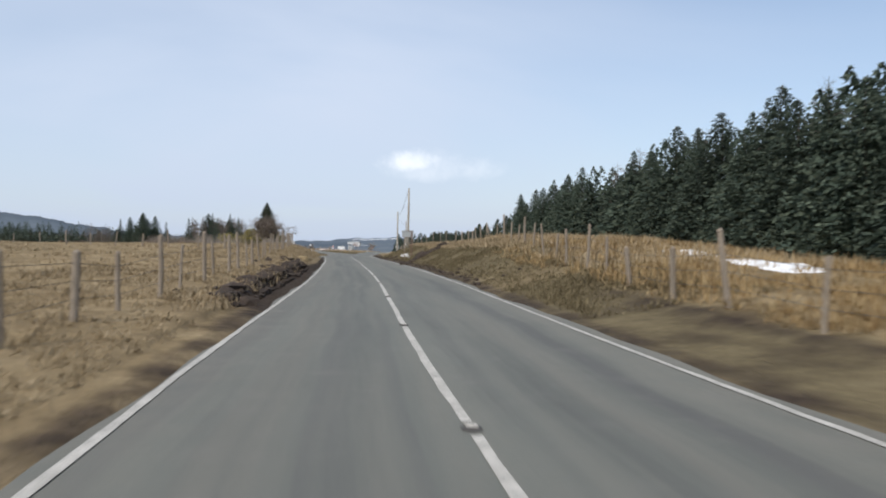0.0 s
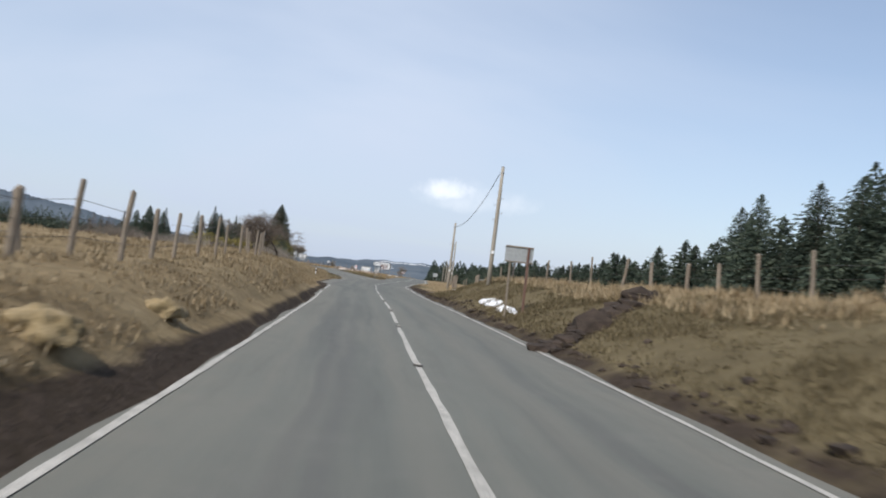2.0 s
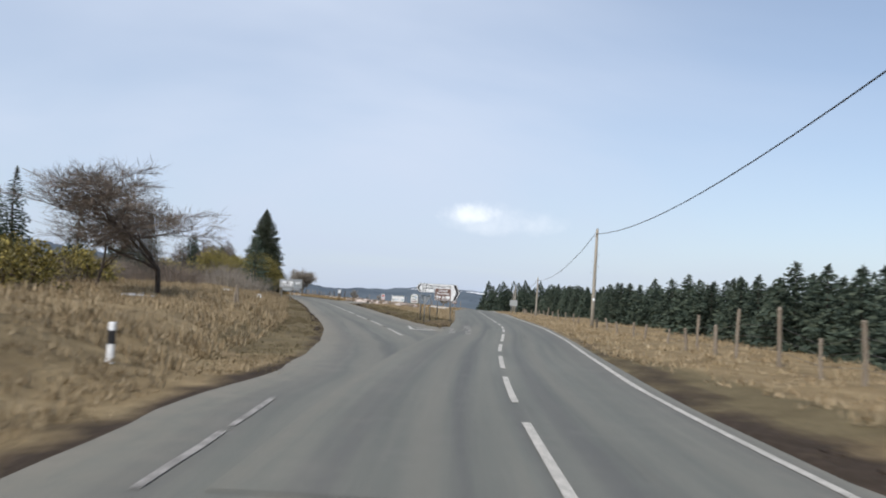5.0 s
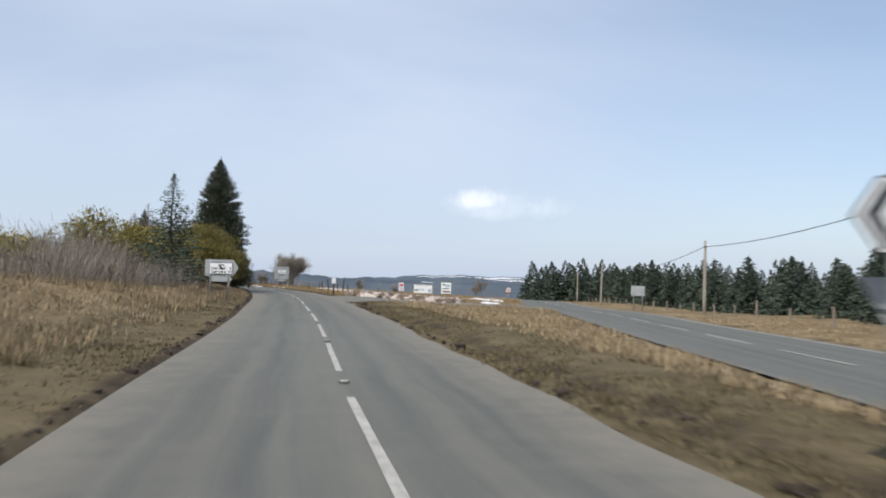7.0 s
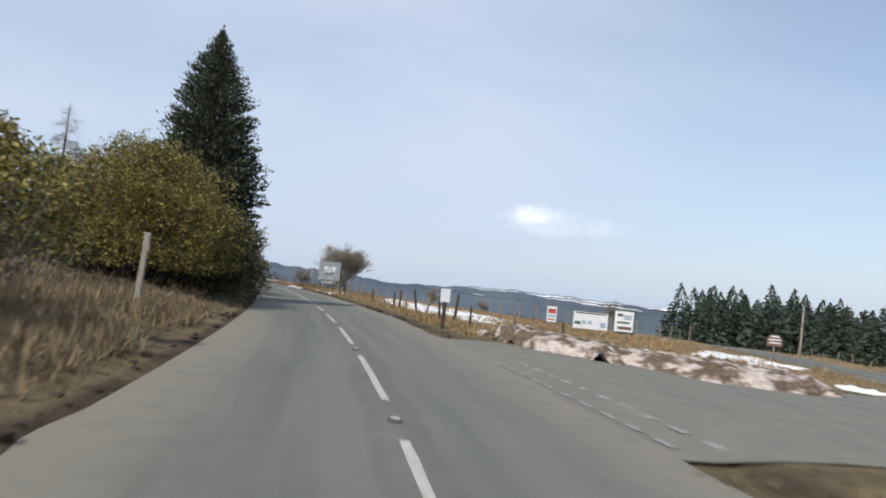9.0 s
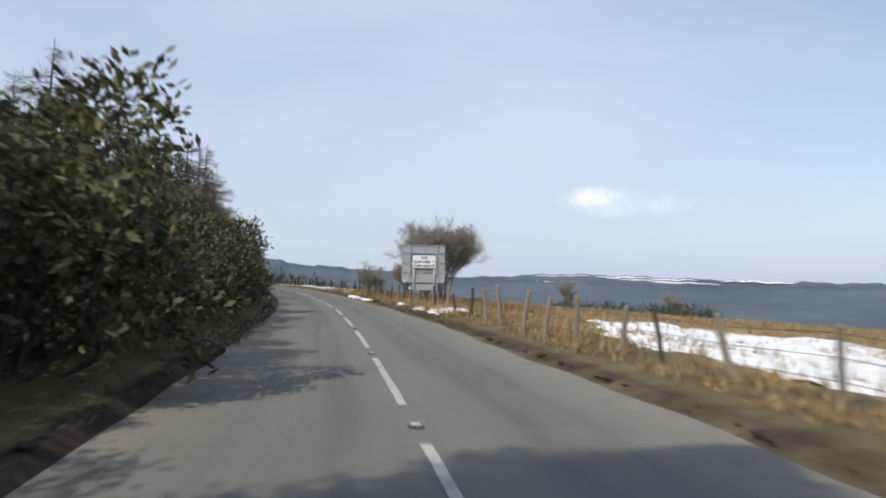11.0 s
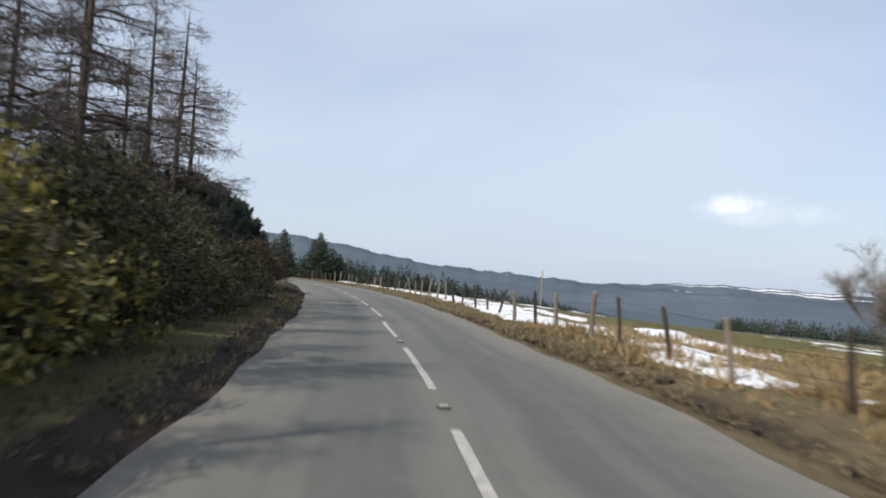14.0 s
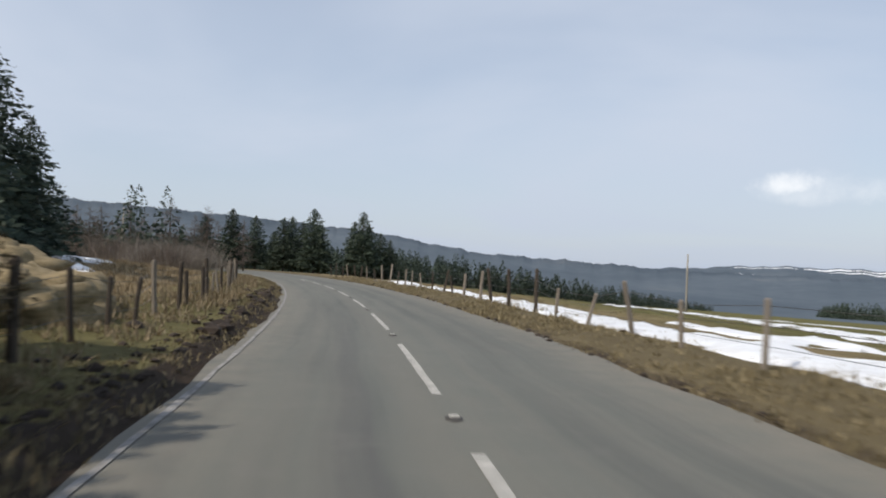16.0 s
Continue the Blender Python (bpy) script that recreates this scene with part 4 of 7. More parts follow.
def fence(stations, spacing, label, seed, posts=POSTS, wires=(0.35, 0.65, 0.95), lean=3.0, grow=1.0, xy=False, skip=()):
    """A post and wire fence. stations: (s, d) or, with xy, (x, y) corners it follows."""
    rng = random.Random(seed)
    pts = []
    for (a0, b0), (a1, b1) in zip(stations, stations[1:]):
        n = max(1, round(math.hypot(a1 - a0, b1 - b0) / spacing))
        pts += [(a0 + (a1 - a0) * k / n, b0 + (b1 - b0) * k / n) for k in range(n)]
    pts.append(stations[-1])
    feet = []
    for k, (a, b) in enumerate(pts):
        a, b = a + rng.uniform(-.25, .25), b + rng.uniform(-.1, .1)
        feet.append(Vector((a, b, ground_z(a, b))) if xy else spot(a, b))
    ob = thing("fence", Matrix.Translation(feet[0]), label, "fence")
    tops = []
    for k, v in enumerate(feet):
        lx, ly = rng.gauss(0, lean), rng.gauss(0, lean)
        if rng.random() < 0.06:
            ly += rng.choice((-1, 1)) * 9
        q = grow * rng.uniform(0.85, 1.15)
        m = Matrix.Translation(v - feet[0]) @ Euler((radians(lx), radians(ly), rng.uniform(0, 6))).to_matrix().to_4x4() @ Matrix.Diagonal((1, 1, q, 1))
        part("post", posts[rng.randrange(len(posts))], ob, at=m)
        tops.append((v, m))
    for h in wires:
        line_pts = [m @ Vector((0, 0, h)) for _, m in tops]
        vf = tube(line_pts, [0.006] * len(line_pts), 3, False)
        part("wire", mesh_data("wire", *vf, WIRE), ob)
    return ob


fence([(-30, -4.2), (8, -4.4), (30, -4.8), (56, -5.3), (80, -5.4), (93, -6.2), (106, -8.0)], 2.8, "weathered wooden post and wire fence on the grass bank", 1, lean=2.0)
fence([(60, -7), (70, -22), (84, -46), (100, -70)], 3.2, "weathered wooden post and wire fence crossing the moor", 2)
fence([(-25, 7.0), (20, 7.4), (34, 8.6), (44, 9.6), (56, 10.4), (70, 11.2), (84, 9.8), (97, 8.8), (103, 9.6)], 3.1, "weathered wooden post and wire fence above the grassy bank", 3)
fork_fence = [(float(np.interp(y, FORK[:, 1], FORK[:, 0])) + FORK_HALF + o, y) for y, o in ((107, 5.6), (118, 4.4), (140, 4.4), (165, 4.4), (200, 4.6), (240, 4.6), (290, 4.6))]
fence(fork_fence[:3], 2.9, "pale wooden post and wire fence along the plantation", 4, xy=True, lean=2.5)
fence(fork_fence[2:], 4.2, "low wooden post and wire fence half sunk in grass", 14, xy=True, lean=4.0, grow=0.58, wires=(0.5, 0.9))
fence([(226, 9.0), (232, 7.0), (245, 6.5), (270, 6.0), (286, 6.1), (297, 6.2)], 2.6, "leaning dark wooden post and wire fence in rough grass", 5, DARKPOSTS, lean=6.0)
fence([(297, 6.2), (320, 6.2), (345, 6.4), (372, 6.6), (400, 6.8), (440, 7.0)], 2.9, "leaning wooden post and wire fence beside a snowy field", 6, DARKPOSTS, lean=6.0)
fence([(363, -4.2), (372, -4.4), (390, -4.6), (430, -5.0)], 2.3, "wooden post and wire fence along the verge", 7, DARKPOSTS, lean=3.0)
fence([(364, -5.0), (366, -9), (370, -15)], 2.2, "wooden post and wire fence by a grassy heap", 8, POSTS, lean=3.0)
fence([(252, 14.5), (256, 24), (262, 36)], 1.6, "row of pale wooden stakes at the edge of the field", 9, POSTS, wires=(0.9,), lean=2.0)
fence([(147, -6.2), (149, -6.6)], 1.2, "two short pale stakes leaning in the grass", 10, POSTS, wires=(0.4,), lean=8.0, grow=0.7)


def rail_pen(corners, label):
    """Boarded sheep pen: posts with three rails between them."""
    feet = [spot(*c) for c in corners]
    ob = thing("sheep_pen", Matrix.Translation(feet[0]), label, "pen")
    for k, v in enumerate(feet):
        bm = bmesh.new()
        box(bm, 0, 0, 0.4, 0.1, 0.1, 1.4, bevel=0.012)
        part("post", (bm, POSTWOOD), ob, at=Matrix.Translation(v - feet[0]) @ pose(0, 0, 0, 2 * math.sin(k * 3), 2 * math.cos(k), 20 * k))
    for a, b in zip(feet, feet[1:]):
        for h in (0.25, 0.52, 0.8):
            bm = bmesh.new()
            length = (b - a).length + 0.1
            box(bm, 0, 0, 0, 0.035, length, 0.13, bevel=0.005)
            mid = (a + b) / 2 - feet[0] + Vector((0, 0, h))
            part("rail", (bm, POSTWOOD), ob, at=Matrix.Translation(mid) @ (b - a).to_track_quat("Y", "Z").to_matrix().to_4x4())


rail_pen([(117, -14.5), (119, -13.8), (121, -13), (123, -12.2), (125, -11.4), (126.5, -10.8)], "weathered grey wooden sheep pen with rails")


def field_gate(a, b):
    """A five-barred galvanised gate hung between two thick posts."""
    pa, pb = spot(*a), spot(*b)
    way = (pb - pa)
    width = way.xy.length
    base = Matrix.Translation(pa) @ Matrix.Rotation(math.atan2(way.y, way.x), 4, "Z")
    ob = thing("field_gate", base, "grey galvanised tubular steel field gate, closed", "gate")
    for k, h in enumerate((0.2, 0.42, 0.64, 0.88, 1.15)):
        part("bar", mesh_data("bar", *tube([(0.15, 0, h), (width - 0.15, 0, h)], [0.022] * 2, 8), STEEL), ob)
    for x in (0.15, width / 2, width - 0.15):
        part("upright", mesh_data("upright", *tube([(x, 0, 0.18), (x, 0, 1.17)], [0.024] * 2, 8), STEEL), ob)
    part("brace", mesh_data("brace", *tube([(0.15, 0.02, 0.2), (width - 0.15, 0.02, 1.12)], [0.016] * 2, 6), STEEL), ob)
    for x, h in ((0, 1.5), (width, 1.65)):
        part("gate_post", mesh_data("gate_post", *tube([(x, 0, -0.4), (x, 0, h - 0.05), (x, 0, h)], [0.12, 0.11, 0.07], 10), POSTWOOD), ob, "thick weathered wooden gate post")


field_gate((100.8, 8.7), (104.6, 12.0))


# ---- poles and cable ----
def utility_pole(x, y, h, label, r=0.13, steps=True, group=""):
    z = ground_z(x, y)
    lean = Euler((radians(0.6 * math.sin(x)), radians(0.9), 0)).to_matrix().to_4x4()
    ob = thing("utility_pole", Matrix.Translation((x, y, z)) @ lean, label, "utility pole", group)
    part("pole", mesh_data("pole", *tube([(0, 0, -0.8), (0, 0, h * 0.3), (0, 0, h * 0.7), (0, 0, h)], [r, r * 0.95, r * 0.82, r * 0.68], 12), POLEWOOD, True), ob)
    bm = bmesh.new()
    box(bm, 0.03, -0.02, h - 0.35, 0.10, 0.34, 0.06, bevel=0.008)
    part("bracket", (bm, STEEL), ob, "grey steel cable bracket")
    part("cap", mesh_data("cap", *tube([(0, 0, h), (0, 0, h + 0.05)], [r * 0.75, r * 0.4], 10), STEEL), ob)
    if steps:
        for k in range(4):
            a = h * 0.55 + k * 0.42
            sx = 1 if k % 2 else -1
            part("step_iron", mesh_data("step_iron", *tube([(0, 0, a), (sx * 0.27, 0, a + 0.02)], [0.016, 0.016], 6), STEEL), ob)
        bm = bmesh.new()
        box(bm, 0, -r - 0.015, h * 0.28, 0.16, 0.02, 0.2, bevel=0.004)
        part("plate", (bm, SIGNWHITE), ob, "small pale number plate")
    return Vector((x, y, z + h - 0.35))


P_LINE = [
    utility_pole(7.7, 88.0, 6.9, "tall bleached wooden telegraph pole with step irons", group="telegraph poles"),
    utility_pole(8.9, 121.2, 6.7, "tall bleached wooden telegraph pole with step irons", group="telegraph poles"),
    utility_pole(13.9, 164.0, 6.9, "tall bleached wooden telegraph pole beside the trunk road", group="telegraph poles"),
    utility_pole(16.9, 202.5, 4.6, "bleached wooden pole beside the plantation", 0.11, False, group="telegraph poles"),
    utility_pole(20.0, 240.0, 4.6, "bleached wooden pole beside the plantation", 0.11, False, group="telegraph poles"),
    utility_pole(24.5, 272.0, 4.6, "bleached wooden pole beside the plantation", 0.11, False, group="telegraph poles"),
    utility_pole(31.0, 305.0, 4.6, "bleached wooden pole beside the plantation", 0.11, False, group="telegraph poles"),
]
for a, b in zip(P_LINE, P_LINE[1:]):
    pts = []
    for k in range(17):
        u = k / 16
        p = a.lerp(b, u)
        p.z -= 0.9 * 4 * u * (1 - u)
        pts.append(p)
    v, f = tube([p - a for p in pts], [0.02] * 17, 5)
    ob = thing("cable", Matrix.Translation(a), "thick black overhead cable between two poles", "cable")
    part("strand", mesh_data("strand", v, f, CABLE), ob)
utility_pole(-55.3, 447.0, 7.4, "lone wooden pole standing in the pasture", 0.13, False)
utility_pole(-126.0, 429.0, 7.5, "wooden pole by the farm track", 0.12, False)


# ---- signs ----
def plate_mesh(name, outline, y0, y1, mat):
    """An outline (x, z) pulled out between y0 and y1."""
    n = len(outline)
    v = [(x, y0, z) for x, z in outline] + [(x, y1, z) for x, z in outline]
    f = [tuple(range(n)), tuple(reversed(range(n, 2 * n)))] + [(k, k + n, (k + 1) % n + n, (k + 1) % n) for k in range(n)]
    return mesh_data(name, v, f, mat)


def rect(x0, z0, x1, z1):
    return [(x0, z0), (x1, z0), (x1, z1), (x0, z1)]


def rounded(x0, z0, x1, z1, r=0.05):
    out = []
    for cx, cz, a in ((x0 + r, z0 + r, 180), (x1 - r, z0 + r, 270), (x1 - r, z1 - r, 0), (x0 + r, z1 - r, 90)):
        out += [(cx + r * math.cos(radians(a + t)), cz + r * math.sin(radians(a + t))) for t in (0, 30, 60, 90)]
    return out


def words(name, text, x, z, size, y, mat, parent, align="LEFT", bold=0.006, wide=1.0):
    cu = bpy.data.curves.new(name, "FONT")
    cu.body, cu.size, cu.align_x, cu.extrude, cu.offset = text, size, align, 0.002, bold
    tmp = bpy.data.objects.new(name, cu)
    scene.collection.objects.link(tmp)
    bpy.context.view_layer.update()
    me = bpy.data.meshes.new_from_object(tmp.evaluated_get(bpy.context.evaluated_depsgraph_get()))
    bpy.data.objects.remove(tmp)
    me.name = name
    me.materials.clear()
    me.materials.append(mat)
    return part(name, me, parent, at=Matrix.Translation((x, y, z)) @ Matrix.Rotation(radians(90), 4, "X") @ Matrix.Diagonal((wide, 1, 1, 1)))


def sign_post(parent, x, h, r=0.038, y=0.05):
    part("post", mesh_data("post", *tube([(x, y, -0.4), (x, y, h - 0.01), (x, y, h)], [r, r, r * 0.8], 10), STEEL, True), parent, "grey steel post")


def facing(x, y, turn, z=None):
    """A pose on the ground at x, y whose -y side looks back along the given turn."""
    return pose(x, y, ground_z(x, y) if z is None else z, 0, 0, turn)


# fork sign: two flag panels side by side
fs = thing("direction_sign", facing(2.84, 160.6, -2, 0.26) @ Matrix.Diagonal((0.86, 1, 0.83, 1)), "white flag-type direction sign with black chevrons and a brown panel", "road sign")
zl, zt = 1.78, 2.48
left_panel = part("left_panel", plate_mesh("left_panel", [(-1.62, (zl + zt) / 2), (-1.38, zl), (-0.22, zl), (-0.22, zt), (-1.38, zt)], -0.02, 0.0, SIGNBLACK), fs)
part("face", plate_mesh("face", [(-1.59, (zl + zt) / 2), (-1.37, zl + 0.02), (-0.24, zl + 0.02), (-0.24, zt - 0.02), (-1.37, zt - 0.02)], -0.026, -0.018, SIGNWHITE), left_panel, "white sign face")
part("chevron", plate_mesh("chevron", [(-1.52, 2.13), (-1.33, 1.83), (-1.21, 1.83), (-1.38, 2.13), (-1.21, 2.43), (-1.33, 2.43)], -0.031, -0.024, SIGNBLACK), left_panel, "black chevron")
words("lettering", "Cushendun", -1.16, 2.27, 0.2, -0.028, SIGNBLACK, left_panel, wide=0.95)
words("lettering", "Cushendall", -1.16, 2.06, 0.2, -0.028, SIGNBLACK, left_panel, wide=0.95)
words("lettering", "B14", -1.16, 1.85, 0.2, -0.028, SIGNBLACK, left_panel)
zb, zc = 1.2, 2.48
right_panel = part("right_panel", plate_mesh("right_panel", [(-0.2, zb), (1.4, zb), (1.72, (zb + zc) / 2 + 0.02), (1.4, zc), (-0.2, zc)], -0.02, 0.0, SIGNBLACK), fs)
part("face", plate_mesh("face", [(-0.18, zb + 0.02), (1.39, zb + 0.02), (1.69, 1.86), (1.39, zc - 0.02), (-0.18, zc - 0.02)], -0.026, -0.018, SIGNWHITE), right_panel, "white sign face")
part("chevron", plate_mesh("chevron", [(1.18, 1.25), (1.37, 1.25), (1.62, 1.86), (1.37, 2.44), (1.18, 2.44), (1.42, 1.86)], -0.031, -0.024, SIGNBLACK), right_panel, "black chevron")
words("lettering", "Waterfoot A43", -0.12, 2.22, 0.21, -0.028, SIGNBLACK, right_panel, wide=0.84)
brown = part("tourist_panel", plate_mesh("tourist_panel", rounded(-0.15, 1.25, 1.02, 2.13, 0.04), -0.032, -0.024, SIGNBROWN), right_panel, "brown tourist panel")
words("lettering", "Glenariff", 0.43, 1.9, 0.2, -0.035, SIGNWHITE, right_panel, "CENTER", wide=0.95)
words("lettering", "Forest Park", 0.43, 1.69, 0.2, -0.035, SIGNWHITE, right_panel, "CENTER", wide=0.95)
part("tree_symbol", plate_mesh("tree_symbol", [(-0.08, 1.45), (-0.02, 1.42), (-0.02, 1.3), (0.03, 1.3), (0.03, 1.42), (0.1, 1.45), (0.09, 1.56), (0.0, 1.62), (-0.08, 1.56)], -0.038, -0.030, SIGNWHITE), right_panel)
part("tree_symbol", plate_mesh("tree_symbol", [(0.1, 1.4), (0.17, 1.4), (0.17, 1.32), (0.21, 1.32), (0.21, 1.4), (0.29, 1.4), (0.2, 1.6)], -0.038, -0.030, SIGNWHITE), right_panel)
part("tent_symbol", plate_mesh("tent_symbol", [(0.34, 1.32), (0.43, 1.32), (0.46, 1.42), (0.49, 1.32), (0.6, 1.32), (0.47, 1.6)], -0.038, -0.030, SIGNWHITE), right_panel)
part("caravan_symbol", plate_mesh("caravan_symbol", [(0.63, 1.38), (0.72, 1.35), (0.76, 1.31), (0.84, 1.31), (0.87, 1.36), (0.97, 1.38), (0.97, 1.52), (0.9, 1.58), (0.66, 1.58), (0.63, 1.5)], -0.038, -0.030, SIGNWHITE), right_panel)
for x, h in ((-1.2, 2.4), (-0.5, 2.4), (0.05, 2.4), (1.05, 2.4)):
    sign_post(fs, x, h)

gw = thing("give_way_sign", facing(2.08, 160.9, 180 - 12), "back of a grey triangular give-way sign on a steel post", "road sign")
part("panel", plate_mesh("panel", [(-0.38, 1.72), (0, 1.05), (0.38, 1.72)], -0.02, 0.0, SIGNBACK), gw)
bm = bmesh.new()
box(bm, 0, 0.02, 1.5, 0.5, 0.03, 0.05)
part("bracket", (bm, STEEL), gw)
sign_post(gw, 0, 1.7, y=0.045)


def distance_sign(ob, x0, z0, x1, z1, second, y=-0.05):
    """The white plate with the two places and their miles."""
    w, h = x1 - x0, z1 - z0
    plate = part("distance_plate", plate_mesh("distance_plate", rounded(x0, z0, x1, z1, 0.04), y - 0.02, y, SIGNBLACK), ob, "black-edged white distance plate")
    part("face", plate_mesh("face", rounded(x0 + 0.02, z0 + 0.02, x1 - 0.02, z1 - 0.02, 0.03), y - 0.026, y - 0.018, SIGNWHITE), plate, "white sign face")
    words("lettering", "B14", (x0 + x1) / 2, z0 + h * 0.69, h * 0.29, y - 0.028, SIGNBLACK, plate, "CENTER")
    for k, (town, miles) in enumerate((("Cushendall", "6"), ("Cushendun", "10"))):
        zz = z0 + h * (0.4 - 0.29 * k)
        words("lettering", town, x0 + 0.06 * w, zz, h * 0.29, y - 0.028, SIGNBLACK, plate, wide=0.98)
        words("lettering", miles, x1 - 0.05 * w, zz, h * 0.29, y - 0.028, SIGNBLACK, plate, "RIGHT")
    return plate


ps = thing("distance_sign", facing(-12.32, 199.9, 3, 0.39), "white distance plate fixed to the grey back of an arrow sign", "road sign")
top = 2.12
back = part("arrow_panel", plate_mesh("arrow_panel", [(-0.98, top - 0.94), (0.6, top - 0.94), (0.9, top - 0.47), (0.6, top), (-0.98, top)], 0.0, 0.02, SIGNBACK), ps, "grey back of an arrow-shaped sign")
for zz in (top - 0.12, top - 0.8):
    bm = bmesh.new()
    box(bm, -0.18, -0.015, zz, 1.55, 0.03, 0.05)
    part("rail", (bm, STEEL), back)
part("lower_panel", plate_mesh("lower_panel", [(-0.62, top - 1.26), (0.42, top - 1.26), (0.56, top - 1.11), (0.42, top - 0.96), (-0.62, top - 0.96)], 0.0, 0.02, SIGNBACK), ps, "grey back of a small arrow panel")
pl = distance_sign(ps, -0.72, top - 0.82, 0.56, top - 0.17, 0)
rng = random.Random(4)
for k in range(26):
    a, r = rng.uniform(0, 6.28), abs(rng.gauss(0, 0.06))
    cx, cz = -0.08 + r * math.cos(a) * 0.9, top - 0.45 + r * math.sin(a) * 1.8
    q = rng.uniform(0.01, 0.035)
    part("paint_splash", plate_mesh("paint_splash", [(cx + q * math.cos(t) * rng.uniform(.5, 1.2), cz + q * math.sin(t) * rng.uniform(.5, 1.8)) for t in (0, 1, 2.1, 3.1, 4.2, 5.2)], -0.081 - 0.0003 * k, -0.077, SIGNBLACK), pl)
sign_post(ps, -0.68, top - 0.05, 0.045, -0.02)
sign_post(ps, 0.32, top - 0.05, 0.045, -0.02)

ag = ground_z(-22.4, 283.8)
asg = thing("large_sign", facing(-22.4, 283.8, 12, ag), "large grey sign seen from behind, carrying a white distance plate", "road sign")
b0, b1 = 1.45 - ag, 3.5 - ag
bk = part("back_panel", plate_mesh("back_panel", rect(-1.17, b0, 1.17, b1), 0.0, 0.025, SIGNBACK), asg, "grey aluminium sign back")
for zz in (b0 + 0.02, b0 + 0.55, b0 + 1.08, b0 + 1.6, b1 - 0.02):
    bm = bmesh.new()
    box(bm, 0, -0.02, zz, 2.34, 0.04, 0.05, bevel=0.006)
    part("rail", (bm, STEEL), bk)
for x in (-0.75, 0.72):
    bm = bmesh.new()
    box(bm, x, -0.05, (b0 + b1) / 2 + 0.2, 0.1, 0.05, (b1 - b0) - 0.4, bevel=0.006)
    part("stiffener", (bm, SIGNBACK), bk)
part("lower_panel", plate_mesh("lower_panel", rect(-0.62, b0 - 0.4, 0.78, b0 - 0.08), 0.0, 0.02, SIGNBACK), asg, "grey back of a smaller panel")
distance_sign(asg, -0.62, b0 + 0.78, 0.68, b0 + 1.5, 1, -0.09)
for x, z in ((-1.0, b0 + 0.1), (-0.72, b0 - 0.3)):
    part("sticker", plate_mesh("sticker", rounded(x - 0.06, z - 0.05, x + 0.06, z + 0.05, 0.02), -0.012, 0.0, SIGNWHITE), asg, "small white sticker")
sign_post(asg, -0.5, b0 + 0.85, 0.06, -0.03)
sign_post(asg, 0.6, b0 + 0.85, 0.06, -0.03)

# back of a small sign on the bank
bz = ground_z(6.4, 73.2)
bs = thing("small_sign", facing(6.4, 73.2, 2, bz) @ Matrix.Diagonal((1.06, 1, 1, 1)), "back of a small pale sign with a rusty post", "road sign")
q0, q1 = 2.44 - bz, 3.08 - bz
part("panel", plate_mesh("panel", rect(-0.52, q0, 0.52, q1), 0.0, 0.02, SIGNBACK), bs, "pale grey sign back")
for zz in (q0 + 0.03, q1 - 0.03):
    bm = bmesh.new()
    box(bm, 0, -0.015, zz, 1.04, 0.03, 0.045)
    part("rail", (bm, POSTWOOD), bs)
bm = bmesh.new()
box(bm, -0.3, 0.04, q1 / 2 - 0.2, 0.07, 0.07, q1 + 0.35, bevel=0.008)
part("post", (bm, POSTWOOD), bs)
bm = bmesh.new()
box(bm, 0.33, -0.04, q1 / 2 - 0.2, 0.08, 0.06, q1 + 0.35, bevel=0.008)
part("post", (bm, SIGNBROWN), bs, "rusty brown post")

# boards by the link road
wb = thing("notice_board", facing(*place(229.5, 5.3), 12), "small blank white board on a dark wooden post", "notice board")
part("board", plate_mesh("board", rect(-0.19, 1.05, 0.19, 1.58), -0.03, 0.0, SIGNWHITE), wb)
bm = bmesh.new()
box(bm, 0.02, 0.06, 0.45, 0.15, 0.11, 1.6, bevel=0.012)
part("post", (bm, DARKWOOD), wb, "dark wooden post")


def hoarding(x, y, turn, x0, z0, x1, z1, label, face, bars, frame=POSTWOOD, category="billboard"):
    g = ground_z(x, y)
    ob = thing("billboard", facing(x, y, turn, g), label, category)
    z0, z1 = z0 - g, z1 - g
    part("board", plate_mesh("board", rect(x0, z0, x1, z1), -0.03, 0.0, face), ob)
    for bx0, bz0, bx1, bz1, mat in bars:
        w, h = x1 - x0, z1 - z0
        part("printed_bar", plate_mesh("printed_bar", rect(x0 + bx0 * w, z0 + bz0 * h, x0 + bx1 * w, z0 + bz1 * h), -0.036, -0.028, mat), ob)
    for px in (x0 + 0.15 * (x1 - x0), x1 - 0.15 * (x1 - x0)):
        bm = bmesh.new()
        box(bm, px, 0.05, z1 / 2 - 0.1, 0.09, 0.09, z1 + 0.4, bevel=0.01)
        part("post", (bm, frame), ob)
    return ob


